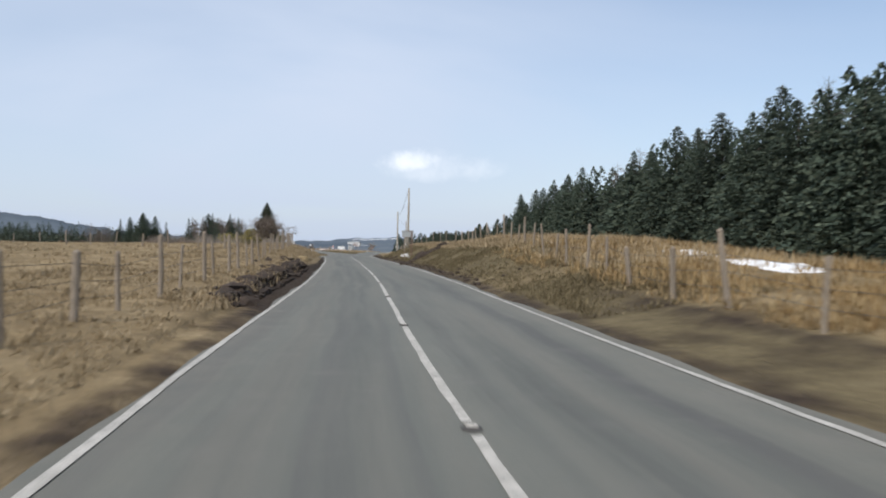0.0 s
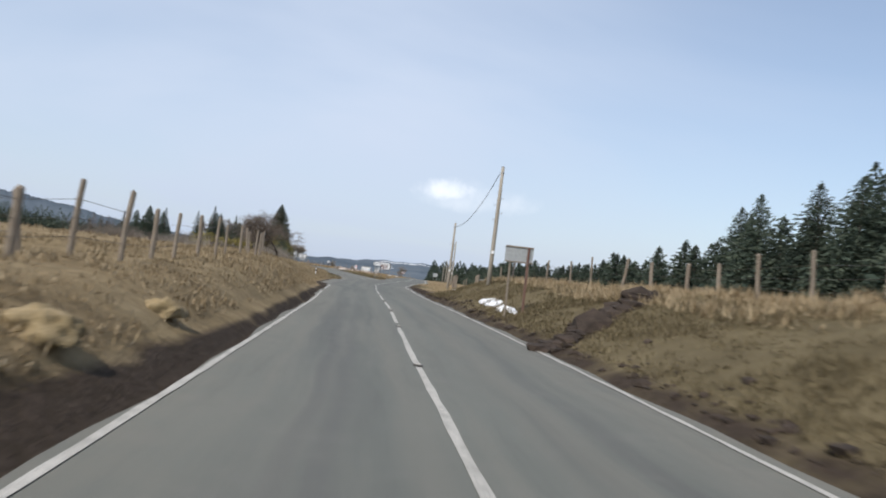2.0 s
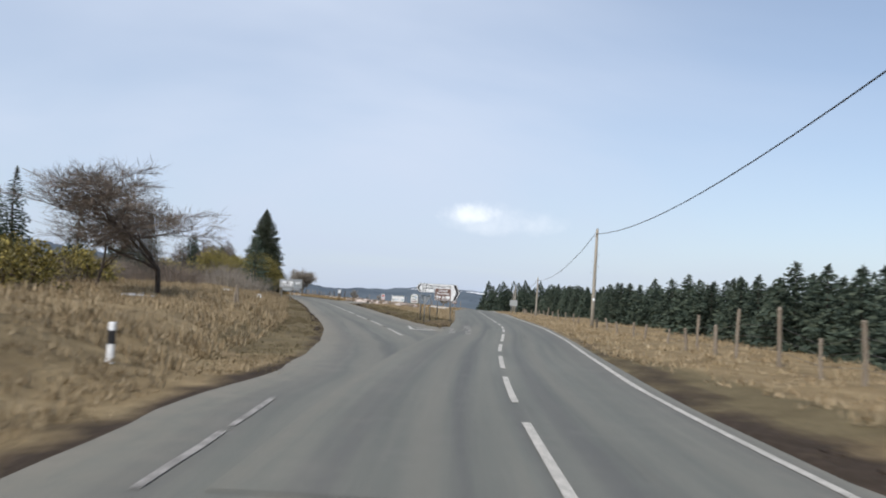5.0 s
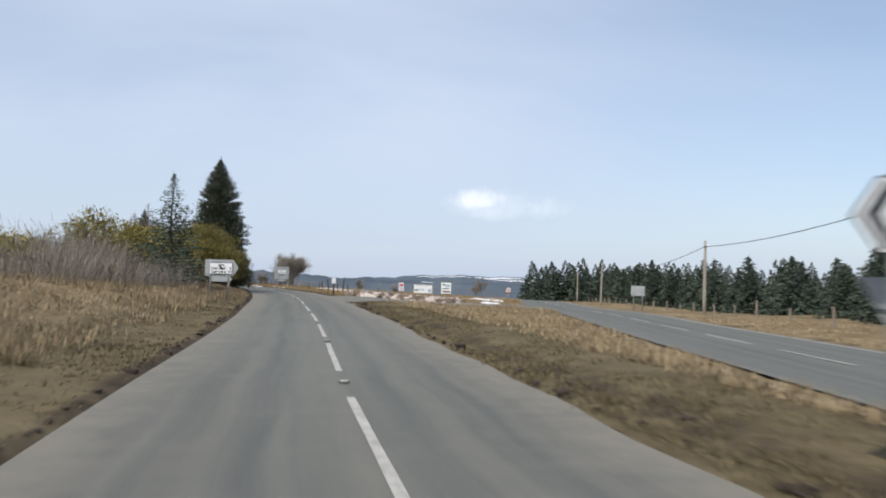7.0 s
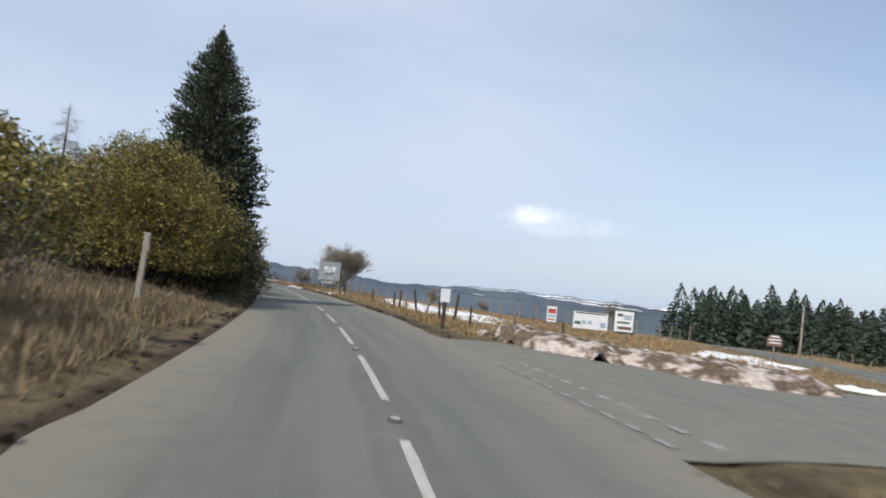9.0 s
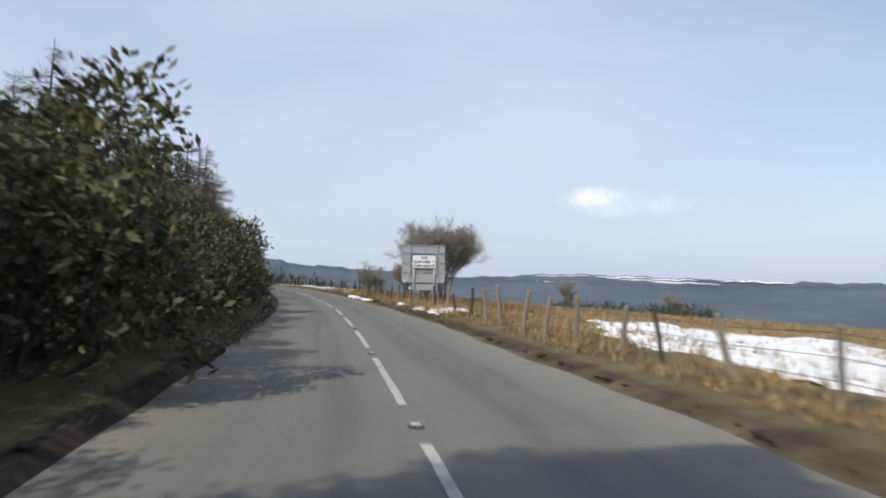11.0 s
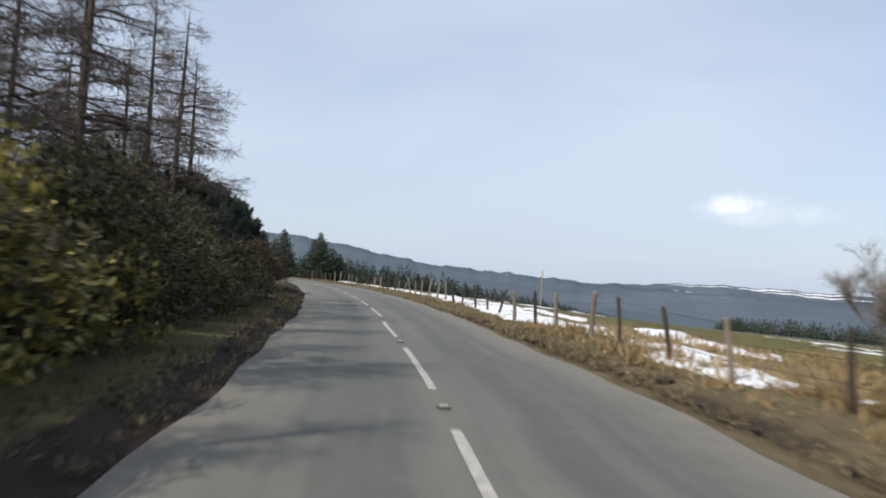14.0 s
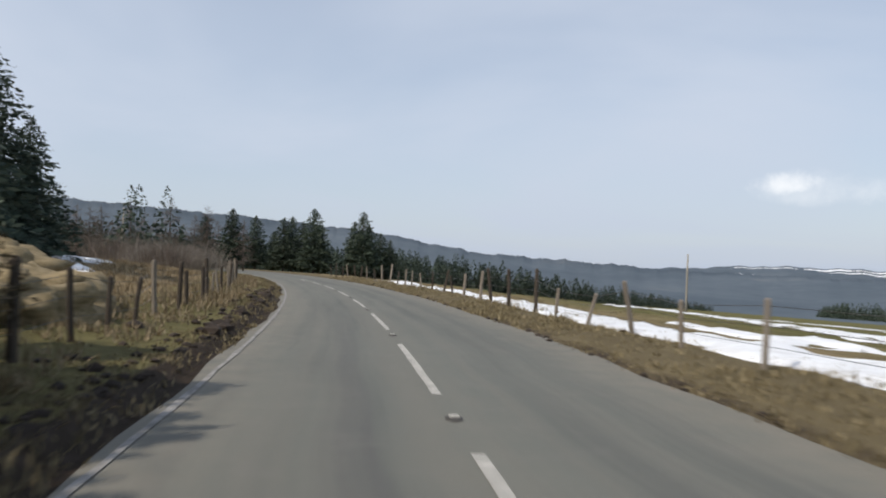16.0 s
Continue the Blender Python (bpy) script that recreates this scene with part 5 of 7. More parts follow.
hoarding(0.3, 247.4, 4, -1.1, 0.1, 1.1, 1.15, "wide white roadside billboard with faint pictures", SIGNWHITE, [(0.04, 0.25, 0.22, 0.42, SIGNGREEN), (0.25, 0.28, 0.38, 0.48, SIGNBLUE), (0.42, 0.3, 0.55, 0.5, SIGNBLUE), (0.78, 0.15, 0.95, 0.45, SIGNBLUE), (0.05, 0.9, 0.95, 0.97, SIGNGREEN)])
hoarding(3.3, 251.5, -6, -0.7, -0.1, 0.7, 1.5, "dark-framed white billboard with unreadable print", SIGNGREEN, [(0.05, 0.05, 0.95, 0.95, SIGNWHITE), ])
hb = hoarding(3.3, 251.38, -6, -0.6, 0.05, 0.6, 1.38, "pale printed sheet on a framed billboard", SIGNWHITE, [(0.1, 0.75, 0.4, 0.9, SIGNGREEN), (0.45, 0.6, 0.9, 0.85, SIGNBLUE), (0.1, 0.4, 0.8, 0.5, SIGNGREEN), (0.15, 0.1, 0.9, 0.25, SIGNBROWN)])
hoarding(-2.3, 246.2, 6, -0.3, 0.35, 0.3, 1.3, "small red and white notice on two posts", SIGNWHITE, [(0.1, 0.55, 0.9, 0.85, SIGNRED), (0.1, 0.12, 0.9, 0.2, SIGNRED), (0.1, 0.3, 0.9, 0.45, SIGNBLUE)], category="notice board")

arch_g = ground_z(10.0, 243.0)
ar = thing("arched_sign", facing(10.0, 243.0, -10, arch_g), "brown arched welcome sign with white bars on a post", "road sign")
arc = [(-0.42, 0.0), (0.42, 0.0), (0.42, 0.35)] + [(0.42 * math.cos(radians(a)), 0.35 + 0.35 * math.sin(radians(a))) for a in range(20, 180, 20)] + [(-0.42, 0.35)]
part("panel", plate_mesh("panel", [(x, z + 0.85) for x, z in arc], -0.03, 0.0, SIGNBROWN), ar)
for zz, w in ((1.02, 0.3), (1.2, 0.32), (1.38, 0.22)):
    part("printed_bar", plate_mesh("printed_bar", rect(-w, zz, w, zz + 0.07), -0.036, -0.028, SIGNWHITE), ar)
sign_post(ar, 0, 1.3, 0.045)
sg = thing("road_sign", facing(15.6, 212.0, 170), "grey back of a rectangular sign beside the trunk road", "road sign")
part("panel", plate_mesh("panel", rect(-0.5, 1.1, 0.5, 1.85), -0.02, 0.0, SIGNBACK), sg)
for x in (-0.32, 0.32):
    sign_post(sg, x, 1.8, y=0.04)

mp_ = thing("verge_marker", standing(124.5, -5.0), "black and white verge marker post with reflector", "marker post")
bm = bmesh.new()
box(bm, 0, 0, 0.25, 0.11, 0.09, 0.9, bevel=0.015)
part("post", (bm, SIGNWHITE), mp_, "white plastic post")
bm = bmesh.new()
box(bm, 0, 0, 0.44, 0.114, 0.094, 0.26, bevel=0.015)
part("band", (bm, SIGNBLACK), mp_, "black band")
fp = thing("finger_post", standing(218.8, -4.25, 0, 0, 0), "plain leaning grey wooden signpost in the grass", "signpost")
bm = bmesh.new()
box(bm, 0, 0, 0.8, 0.13, 0.13, 2.2, bevel=0.015)
part("post", (bm, POLEWOOD), fp, at=pose(0, 0, 0, 0, 3, 0))
bm = bmesh.new()
box(bm, 0.09, -0.02, 1.55, 0.16, 0.1, 0.2, bevel=0.01)
part("bracket", (bm, POLEWOOD), fp)
mk = thing("marker_stone", standing(171.5, -6.2), "small white marker with a pale arch in the bank", "marker")
part("arch", mesh_data("arch", *tube([(-0.13, 0, -0.1), (-0.12, 0, 0.22), (-0.05, 0, 0.3), (0.05, 0, 0.3), (0.12, 0, 0.22), (0.13, 0, -0.1)], [0.035] * 6, 7), SIGNWHITE), mk)


# ---- snow, stones and soil ----
def blob(s0, s1, d0, d1, h, mat, name, label, category, seed, cells=(26, 10), ragged=0.35, cut=0.0):
    """A lying patch between s0..s1 and d0..d1 with a ragged outline."""
    nu, nv = cells
    ou, ov = seed * 3.7, seed * 1.9
    u, v = (q.reshape(-1) for q in np.meshgrid(np.linspace(0, 1, nu + 1), np.linspace(0, 1, nv + 1), indexing="ij"))
    ss, dd = s0 + (s1 - s0) * u, d0 + (d1 - d0) * v
    xy, ground_h = place(ss, dd), land(ss, dd)
    fu, fv = max(0.55, 3.2 / (s1 - s0)), max(0.8, 2.2 / (d1 - d0))
    nz = np.array([noise.noise(Vector((a * fu + ou, b * fv + ov, seed))) + 0.5 * noise.noise(Vector((a * fu * 3 + ou, b * fv * 2.7, seed))) for a, b in zip(ss, dd)])
    fine = np.array([noise.noise(Vector((a * 3, b * 3, seed))) + 0.6 * noise.noise(Vector((a * 7, b * 7, seed))) for a, b in zip(ss, dd)])
    f = 1 - np.abs(2 * u - 1) ** 2.4 - np.abs(2 * v - 1) ** 2.4 + ragged * nz - cut
    sunk, ripple = (0.42, 0.28) if mat is RUBBLE else (0.12, 0.05)
    lift = -sunk + np.clip(f, 0, 0.5) ** 0.5 * (h + sunk + 0.03) + ripple * np.clip(f, 0, 0.6) * fine
    V = np.c_[xy, ground_h + lift].tolist()
    q = nv + 1
    F = [(i * q + j, i * q + j + 1, (i + 1) * q + j + 1, (i + 1) * q + j) for i in range(nu) for j in range(nv) if max(f[i * q + j], f[(i + 1) * q + j], f[i * q + j + 1], f[(i + 1) * q + j + 1]) > -0.05]
    if s1 > s0 and d1 > d0:
        F = [tuple(reversed(face)) for face in F]
    me = mesh_data(name, V, F, mat, True)
    ob = new(name, me)
    c = Vector(V[(nu // 2) * q + nv // 2])
    me.transform(Matrix.Translation(-c))
    ob.matrix_basis = Matrix.Translation(c)
    return tagged(ob, label, category, "snow patches" if category == "snow" else "")


SNOW_LABEL = "melting patch of old white snow on the grass"
for k, (s0, s1, d0, d1, h, cut) in enumerate((
    (21, 34, 12.4, 15.4, .14, .05), (77.6, 82.0, 5.6, 6.4, .1, .08), (73.2, 77.6, 5.65, 6.2, .1, .06), (94.4, 96.6, 5.7, 6.7, .1, .1),
    (176, 178, -9.5, -8.0, .1, .2), (148, 151, -12, -10, .1, .2), (225, 229, 14, 16, .1, .1), (222, 224, 18, 20, .1, .2),
    (238, 268, 7.6, 11.8, .2, -.1), (246, 276, 9.0, 16.0, .14, .1), (277, 287.5, 4.9, 7.4, .25, .22), (285, 296, 4.9, 7.4, .22, .28), (287, 293, 8, 11, .15, .25),
    (299.4, 304.8, 4.25, 5.0, .14, .08), (305.2, 313.2, 4.3, 5.0, .14, .05), (304.6, 311.8, 5.4, 7.2, .12, .15), (300, 318, 8, 13, .12, .42), (306, 330, 12, 20, .12, .45),
    (320.5, 329, 5.7, 8.4, .1, .3), (325, 341, 6.4, 9.6, .1, .3), (335, 353, 5.9, 9.2, .12, .12), (344, 369, 6.2, 10.6, .13, .08), (345, 358, 10.2, 13, .1, .3),
    (360, 394, 6.6, 9.6, .14, .04), (370, 381, 10.6, 14, .1, .25), (388, 424, 6.9, 9.0, .14, .1), (328, 342, 10, 13, .1, .45), (372, 392, 19, 27, .1, .35), (392, 425, 24, 36, .1, .4), (340, 365, 30, 48, .1, .45), (365, 400, 50, 75, .1, .4), (320, 350, 55, 80, .1, .4), (410, 450, 60, 100, .1, .35), (300, 330, 30, 45, .1, .4),
    (378, 396, -18, -10, .3, .1), (398, 415, -24, -12, .3, .2), (351, 358, -8, -5.5, .1, .2), (232, 240, 20, 26, .1, .3),
)):
    blob(s0, s1, d0, d1, h, SNOW, "snow_patch", SNOW_LABEL, "snow", k + 1, (56, 22) if s1 - s0 > 9 else (34, 18), 0.75, cut)

blob(220.5, 229.5, 6.5, 10.5, 0.75, RUBBLE, "spoil_heap", "low heap of dirty snow, soil and rubble beside the link road", "spoil heap", 41, (60, 34), 0.5, 0.0)
blob(218.5, 226.0, 9.0, 17.0, 0.7, RUBBLE, "spoil_heap", "spreading heap of dirty snow, soil and rubble in rough grass", "spoil heap", 42, (60, 40), 0.5, 0.1)


def boulder(s, d, size, seed, label="pale weathered boulder lying on the verge", flat=0.6):
    bm = bmesh.new()
    bmesh.ops.create_icosphere(bm, subdivisions=3, radius=1)
    for v in bm.verts:
        n = noise.noise(v.co * 1.1 + Vector((seed, 0, 0))) * 0.45 + noise.noise(v.co * 3 + Vector((seed, 3, 0))) * 0.12
        v.co *= 1 + n
        v.co = Vector([math.copysign(abs(q) ** 0.8, q) for q in v.co])
        v.co.z *= flat
        v.co.x *= 1.4
    ob = new("boulder", from_bm("boulder", bm, STONE, True))
    v = spot(s, d, size * flat * 0.35)
    ob.matrix_basis = Matrix.Translation(v) @ Matrix.Rotation(seed, 4, "Z") @ Matrix.Diagonal((size, size, size, 1))
    tagged(ob, label, "boulder", "boulders on the verge")


for k, (s, d, size, flat) in enumerate(((298.8, -3.05, .46, .3), (295.3, -2.9, .36, .3), (303, -4.2, .3, .35), (342.4, -3.55, .44, .75), (343.6, -3.3, .28, .6), (346.5, -4.4, .26, .55), (339.6, -4.6, .3, .5), (351, -5, .4, .5), (307, -4.4, .35, .3), (332, -4.3, .3, .4), (348.5, -5.2, .35, .6))):
    boulder(s, d, size, k * 1.7, flat=flat)


def clods(name, label, count, s_of, d_of, size, mat, seed):
    """Turf and soil lumps torn along an edge."""
    rng = np.random.default_rng(seed)
    base = bmesh.new()
    bmesh.ops.create_icosphere(base, subdivisions=1, radius=1)
    bv = np.array([v.co[:] for v in base.verts])
    bf = [tuple(v.index for v in f.verts) for f in base.faces]
    base.free()
    V, F = [], []
    ss = s_of(rng, count)
    dd = d_of(rng, ss)
    xy, zz = place(ss, dd), land(ss, dd)
    dry = ~paved(xy[:, 0], xy[:, 1], 0.1)
    xy, zz = xy[dry], zz[dry]
    for k in range(len(xy)):
        r = size * rng.lognormal(0, 0.45)
        w = bv * (1 + rng.uniform(-.35, .35, (len(bv), 1))) * np.array([r * 1.3, r, r * 0.65])
        a = rng.uniform(0, 6.28)
        w = w @ np.array([[math.cos(a), math.sin(a), 0], [-math.sin(a), math.cos(a), 0], [0, 0, 1]])
        o = len(V)
        V.extend((w + [xy[k, 0], xy[k, 1], zz[k] + r * 0.2]).tolist())
        F.extend(tuple(i + o for i in f) for f in bf)
    return tagged(new(name, mesh_data(name, V, F, mat, False)), label, "soil", kind="stuff")


clods("soil_clods", "dark peat clods torn along the bank edge", 1500, lambda g, n: g.choice([g.uniform(14, 62, n), g.uniform(20, 50, n)]), lambda g, s: -2.75 - g.gamma(2, 0.18, len(s)), 0.09, SOIL, 1)
clods("soil_clods", "dark soil clods scattered along the road edge", 600, lambda g, n: g.uniform(30, 120, n), lambda g, s: 4.9 + g.gamma(1.5, 0.22, len(s)), 0.05, SOIL, 2)
clods("soil_clods", "dark soil crumbs along the verge", 900, lambda g, n: g.uniform(140, 420, n), lambda g, s: np.where(g.uniform(0, 1, len(s)) < 0.5, -2.45 - g.gamma(1.5, 0.1, len(s)), np.where(s < 200, 3.85, 4.5) + g.gamma(1.5, 0.12, len(s))), 0.045, SOIL, 3)
clods("soil_clods", "earth clods heaped at the tip of the island", 260, lambda g, n: g.normal(156.2, 1.3, n), lambda g, s: 5.1 + g.normal(0, 0.55, len(s)), 0.07, TORN, 4)
clods("soil_clods", "rubble lumps on the spoil heap", 2200, lambda g, n: g.uniform(219.5, 229.5, n), lambda g, s: g.uniform(6.3, 15, len(s)), 0.085, RUBBLE, 5)
clods("soil_clods", "torn earth at a gully in the bank", 190, lambda g, n: g.uniform(62.8, 67.4, n), lambda g, s: 4.9 + (s - 63.3) / 1.1 + g.normal(0, 0.3, len(s)), 0.14, SOIL, 6)
clods("soil_clods", "dark turf lumps below the fence", 200, lambda g, n: g.uniform(356, 395, n), lambda g, s: -2.5 - g.gamma(2, 0.25, len(s)), 0.075, SOIL, 7)

# ---- trees ----
def quads_mesh(name, centre, along, across, mat):
    """Diamond-shaped leaves from arrays of centres and two half axes."""
    n = len(centre)
    V = np.stack([centre - along, centre + across * 0.9 + along * 0.1, centre + along, centre - across * 0.9 + along * 0.1], 1).reshape(-1, 3)
    me = bpy.data.meshes.new(name)
    me.vertices.add(4 * n)
    me.vertices.foreach_set("co", V.reshape(-1))
    me.loops.add(4 * n)
    me.loops.foreach_set("vertex_index", np.arange(4 * n, dtype=np.int32))
    me.polygons.add(n)
    me.polygons.foreach_set("loop_start", np.arange(0, 4 * n, 4, dtype=np.int32))
    me.polygons.foreach_set("loop_total", np.full(n, 4, np.int32))
    me.materials.append(mat)
    me.update(calc_edges=True)
    return me


def unit(v):
    return v / np.maximum(np.linalg.norm(v, axis=-1, keepdims=True), 1e-9)


def conifer_mesh(h, r, seed, mat, dense=1.0, low=0.04, power=0.85, droop=0.22, columnar=False, leaf=1.0, lumpy=0.0):
    """Needle sprays along whorled branches, ragged and thinning to a leader."""
    rng = np.random.default_rng(seed)
    C, A, B = [], [], []
    z = low * h
    while z < h * 0.99:
        u = (z - low * h) / (h * (1 - low))
        reach = r * ((1 - u) ** power if not columnar else min(1.0, 0.75 + u * 2.2) * (1 - u**1.9) ** 0.95)
        n = max(4, int((5 + 5 * (1 - u)) * dense))
        a0 = rng.uniform(0, 6.28)
        for k in range(n):
            a = a0 + 6.283 * k / n + rng.normal(0, 0.25)
            length = max(0.12, reach * (rng.uniform(0.82, 1.06) if columnar else rng.uniform(0.5, 1.2)))
            length *= 1 + lumpy * (noise.noise(Vector((math.cos(a) * 1.7, math.sin(a) * 1.7, z * 0.55 + seed))) + 0.7 * noise.noise(Vector((math.cos(a) * 4, math.sin(a) * 4, z * 1.3))))
            m = max(3, int(length / (0.16 if not columnar else 0.2) * dense))
            t = (np.arange(m) + rng.uniform(0, 1, m)) / m
            t = t ** 0.75
            way = np.array([math.cos(a), math.sin(a), 0])
            up = (0.10 if not columnar else 0.75)
            p = way * (t * length)[:, None] + np.array([0, 0, 1]) * (z + length * (up * t - droop * (1.6 if u < 0.6 else 0.5) * t**2))[:, None]
            side = np.array([-way[1], way[0], 0])
            spread = (0.10 + 0.16 * (1 - t)) * length * (0.75 if not columnar else 1.2)
            p = p + side * (rng.normal(0, 1, m) * spread)[:, None] + rng.normal(0, 0.05, (m, 3)) * leaf
            al = unit(way * 0.9 + side * rng.normal(0, 0.7, m)[:, None] + np.array([0, 0, 1]) * rng.normal(-0.05 if not columnar else 0.6, 0.3, m)[:, None])
            ac = unit(np.cross(al, rng.normal(0, 1, (m, 3))))
            size = leaf * rng.uniform(0.10, 0.2, m)[:, None] * (0.7 + 0.5 * (1 - u))
            C.append(p)
            A.append(al * size * 1.5)
            B.append(ac * size * 0.6)
        z += (0.2 + 0.14 * (1 - u)) / dense * max(0.7, h / 9)
    n = 10
    C.append(np.stack([rng.normal(0, .03, n), rng.normal(0, .03, n), h * (0.95 + 0.06 * rng.uniform(0, 1, n))], 1))
    A.append(np.tile([0, 0, 0.16 * leaf], (n, 1)) + rng.normal(0, .03, (n, 3)))
    B.append(rng.normal(0, 0.03, (n, 3)))
    return quads_mesh("crown", np.concatenate(C), np.concatenate(A), np.concatenate(B), mat)


def trunk_mesh(h, r, mat, seed=0, sides=8):
    rng = random.Random(seed)
    pts = [(rng.uniform(-.02, .02) * h * u, rng.uniform(-.02, .02) * h * u, -0.5 + (h + 0.5) * u) for u in (0, 0.08, 0.35, 0.65, 1.0)]
    v, f = tube(pts, [r * 1.35, r, r * 0.75, r * 0.45, r * 0.08], sides)
    return mesh_data("trunk", v, f, mat, True)


def tree_thing(name, label, crown, trunk, group="", category="tree", extra=()):
    ob = thing(name, Matrix(), label, category, group)
    part("trunk", trunk, ob)
    part("crown", crown, ob)
    for nm, me in extra:
        part(nm, me, ob)
    return ob


FREE = set()


def plant(proto, m, scale=1.0, zscale=1.0):
    """The first use moves the tree itself; later uses are copies."""
    m = m @ Matrix.Diagonal((scale, scale, scale * zscale, 1))
    if proto.name not in FREE:
        FREE.add(proto.name)
        proto.matrix_basis = m
        return proto
    made = copy_thing(proto, m)
    made.matrix_basis = m
    return made


PLANT_GROUP = "spruces of the plantation"
SPR = [tree_thing("spruce", "dark green plantation spruce with drooping ragged branches", conifer_mesh(8, 2.7 + 0.3 * k, 10 + k, SPRUCE, 1.5, power=0.7, leaf=0.72), trunk_mesh(8, 0.13, BARK, k), PLANT_GROUP) for k in range(4)]
SML = [tree_thing("spruce", "small dark green plantation spruce", conifer_mesh(4, 1.7 + 0.2 * k, 30 + k, SPRUCE, 1.3, power=0.7, leaf=0.8), trunk_mesh(4, 0.09, BARK, k + 9), PLANT_GROUP) for k in range(3)]
REAR = []
rng = random.Random(7)
s = -14.0
while s < 100:
    for row, d0 in enumerate((20.5, 21.9, 23.6, 25.6, 28.5)):
        ss, dd = s + rng.uniform(-.7, .7), d0 + rng.uniform(-.9, .9) - np.interp(s, [60, 100], [0, 3])
        h = float(np.interp(ss, [0, 30, 52, 70, 82, 87, 91, 96, 104], [7.7, 8.0, 6.9, 6.2, 5.2, 4.4, 3.7, 3.3, 3.1])) * rng.uniform(0.7, 1.05) * (1 + 0.03 * row)
        proto, base = (SPR[rng.randrange(4)], 8) if h > 5 else (SML[rng.randrange(3)], 4)
        m = standing(ss, dd, rng.uniform(0, 360))
        if row > 0:
            REAR.append((*m.translation, h))
            continue
        plant(proto, m, h / base)
    s += 1.9
for k in range(26):
    s, d = 94 + 0.72 * k, 17.2 + (k % 3) * 1.7 + rng.uniform(-0.5, 0.5)
    plant(SML[k % 3], standing(s, d, 67 * k), float(np.interp(s, [94, 104, 113], [0.8, 0.78, 0.82])) * rng.uniform(0.86, 1.1))
y = 108.0
while y < 345:
    fx_ = float(np.interp(y, FORK[:, 1], FORK[:, 0]))
    for row, o in enumerate((10.5, 13.2, 16.2, 20.5)):
        if rng.random() < 0.1 or (row == 3 and y > 220):
            continue
        x, yy = fx_ + FORK_HALF + o + rng.uniform(-.9, .9), y + rng.uniform(-.9, .9)
        h = float(np.interp(yy, [105, 120, 140, 170, 230, 260, 340], [3.1, 3.4, 3.6, 3.4, 4.1, 5.6, 6.0])) * rng.uniform(0.84, 1.14)
        m = pose(x, yy, ground_z(x, yy), 0, 0, rng.uniform(0, 360))
        if row > 1 or (row > 0 and yy > 215):
            REAR.append((*m.translation, h))
            continue
        plant(SML[rng.randrange(3)], m, h / 4)
    y += 1.8 if y < 200 else 2.9 if y < 240 else 4.0

# single trees on the other side
lone = random.Random(3)
OLD = tree_thing("spruce", "lone dark spruce with a ragged open crown", conifer_mesh(8, 2.1, 77, SPRUCE, 1.2, 0.1, leaf=0.75), trunk_mesh(8, 0.15, BARK, 3), "scattered spruces")
for x, y, h in ((-99.5, 367.0, 11.0), (-140, 372, 7), (-120, 340, 5), (-88, 330, 5), (-24, 187, 6.6)):
    plant(OLD, pose(x, y, ground_z(x, y) - 0.1, 0, 0, lone.uniform(0, 360)), h / 8)
for s, d, h in ((158, -19.5, 6.4), (163, -22, 5.6), (170, -19, 5.4), (176, -28, 6), (182, -33, 5)):
    plant(OLD, standing(s, d, lone.uniform(0, 360)), h / 8)
OPEN = tree_thing("spruce", "tall thin spruce with sparse upturned branches", conifer_mesh(8, 2.9, 55, SPRUCE, 1.2, 0.06, 0.85, 0.02, leaf=0.66), trunk_mesh(8, 0.13, BARK, 5))
plant(OPEN, facing(-17.7, 208.0, 30), 0.97)
CYP = tree_thing("cypress", "tall dense dark cypress with a feathery pointed crown", conifer_mesh(14.0, 3.3, 91, CYPRESS, 3.1, 0.02, columnar=True, leaf=0.5, lumpy=0.3), trunk_mesh(13, 0.25, BARK, 6))
plant(CYP, facing(-22.2, 239.4, 0), 1.0)


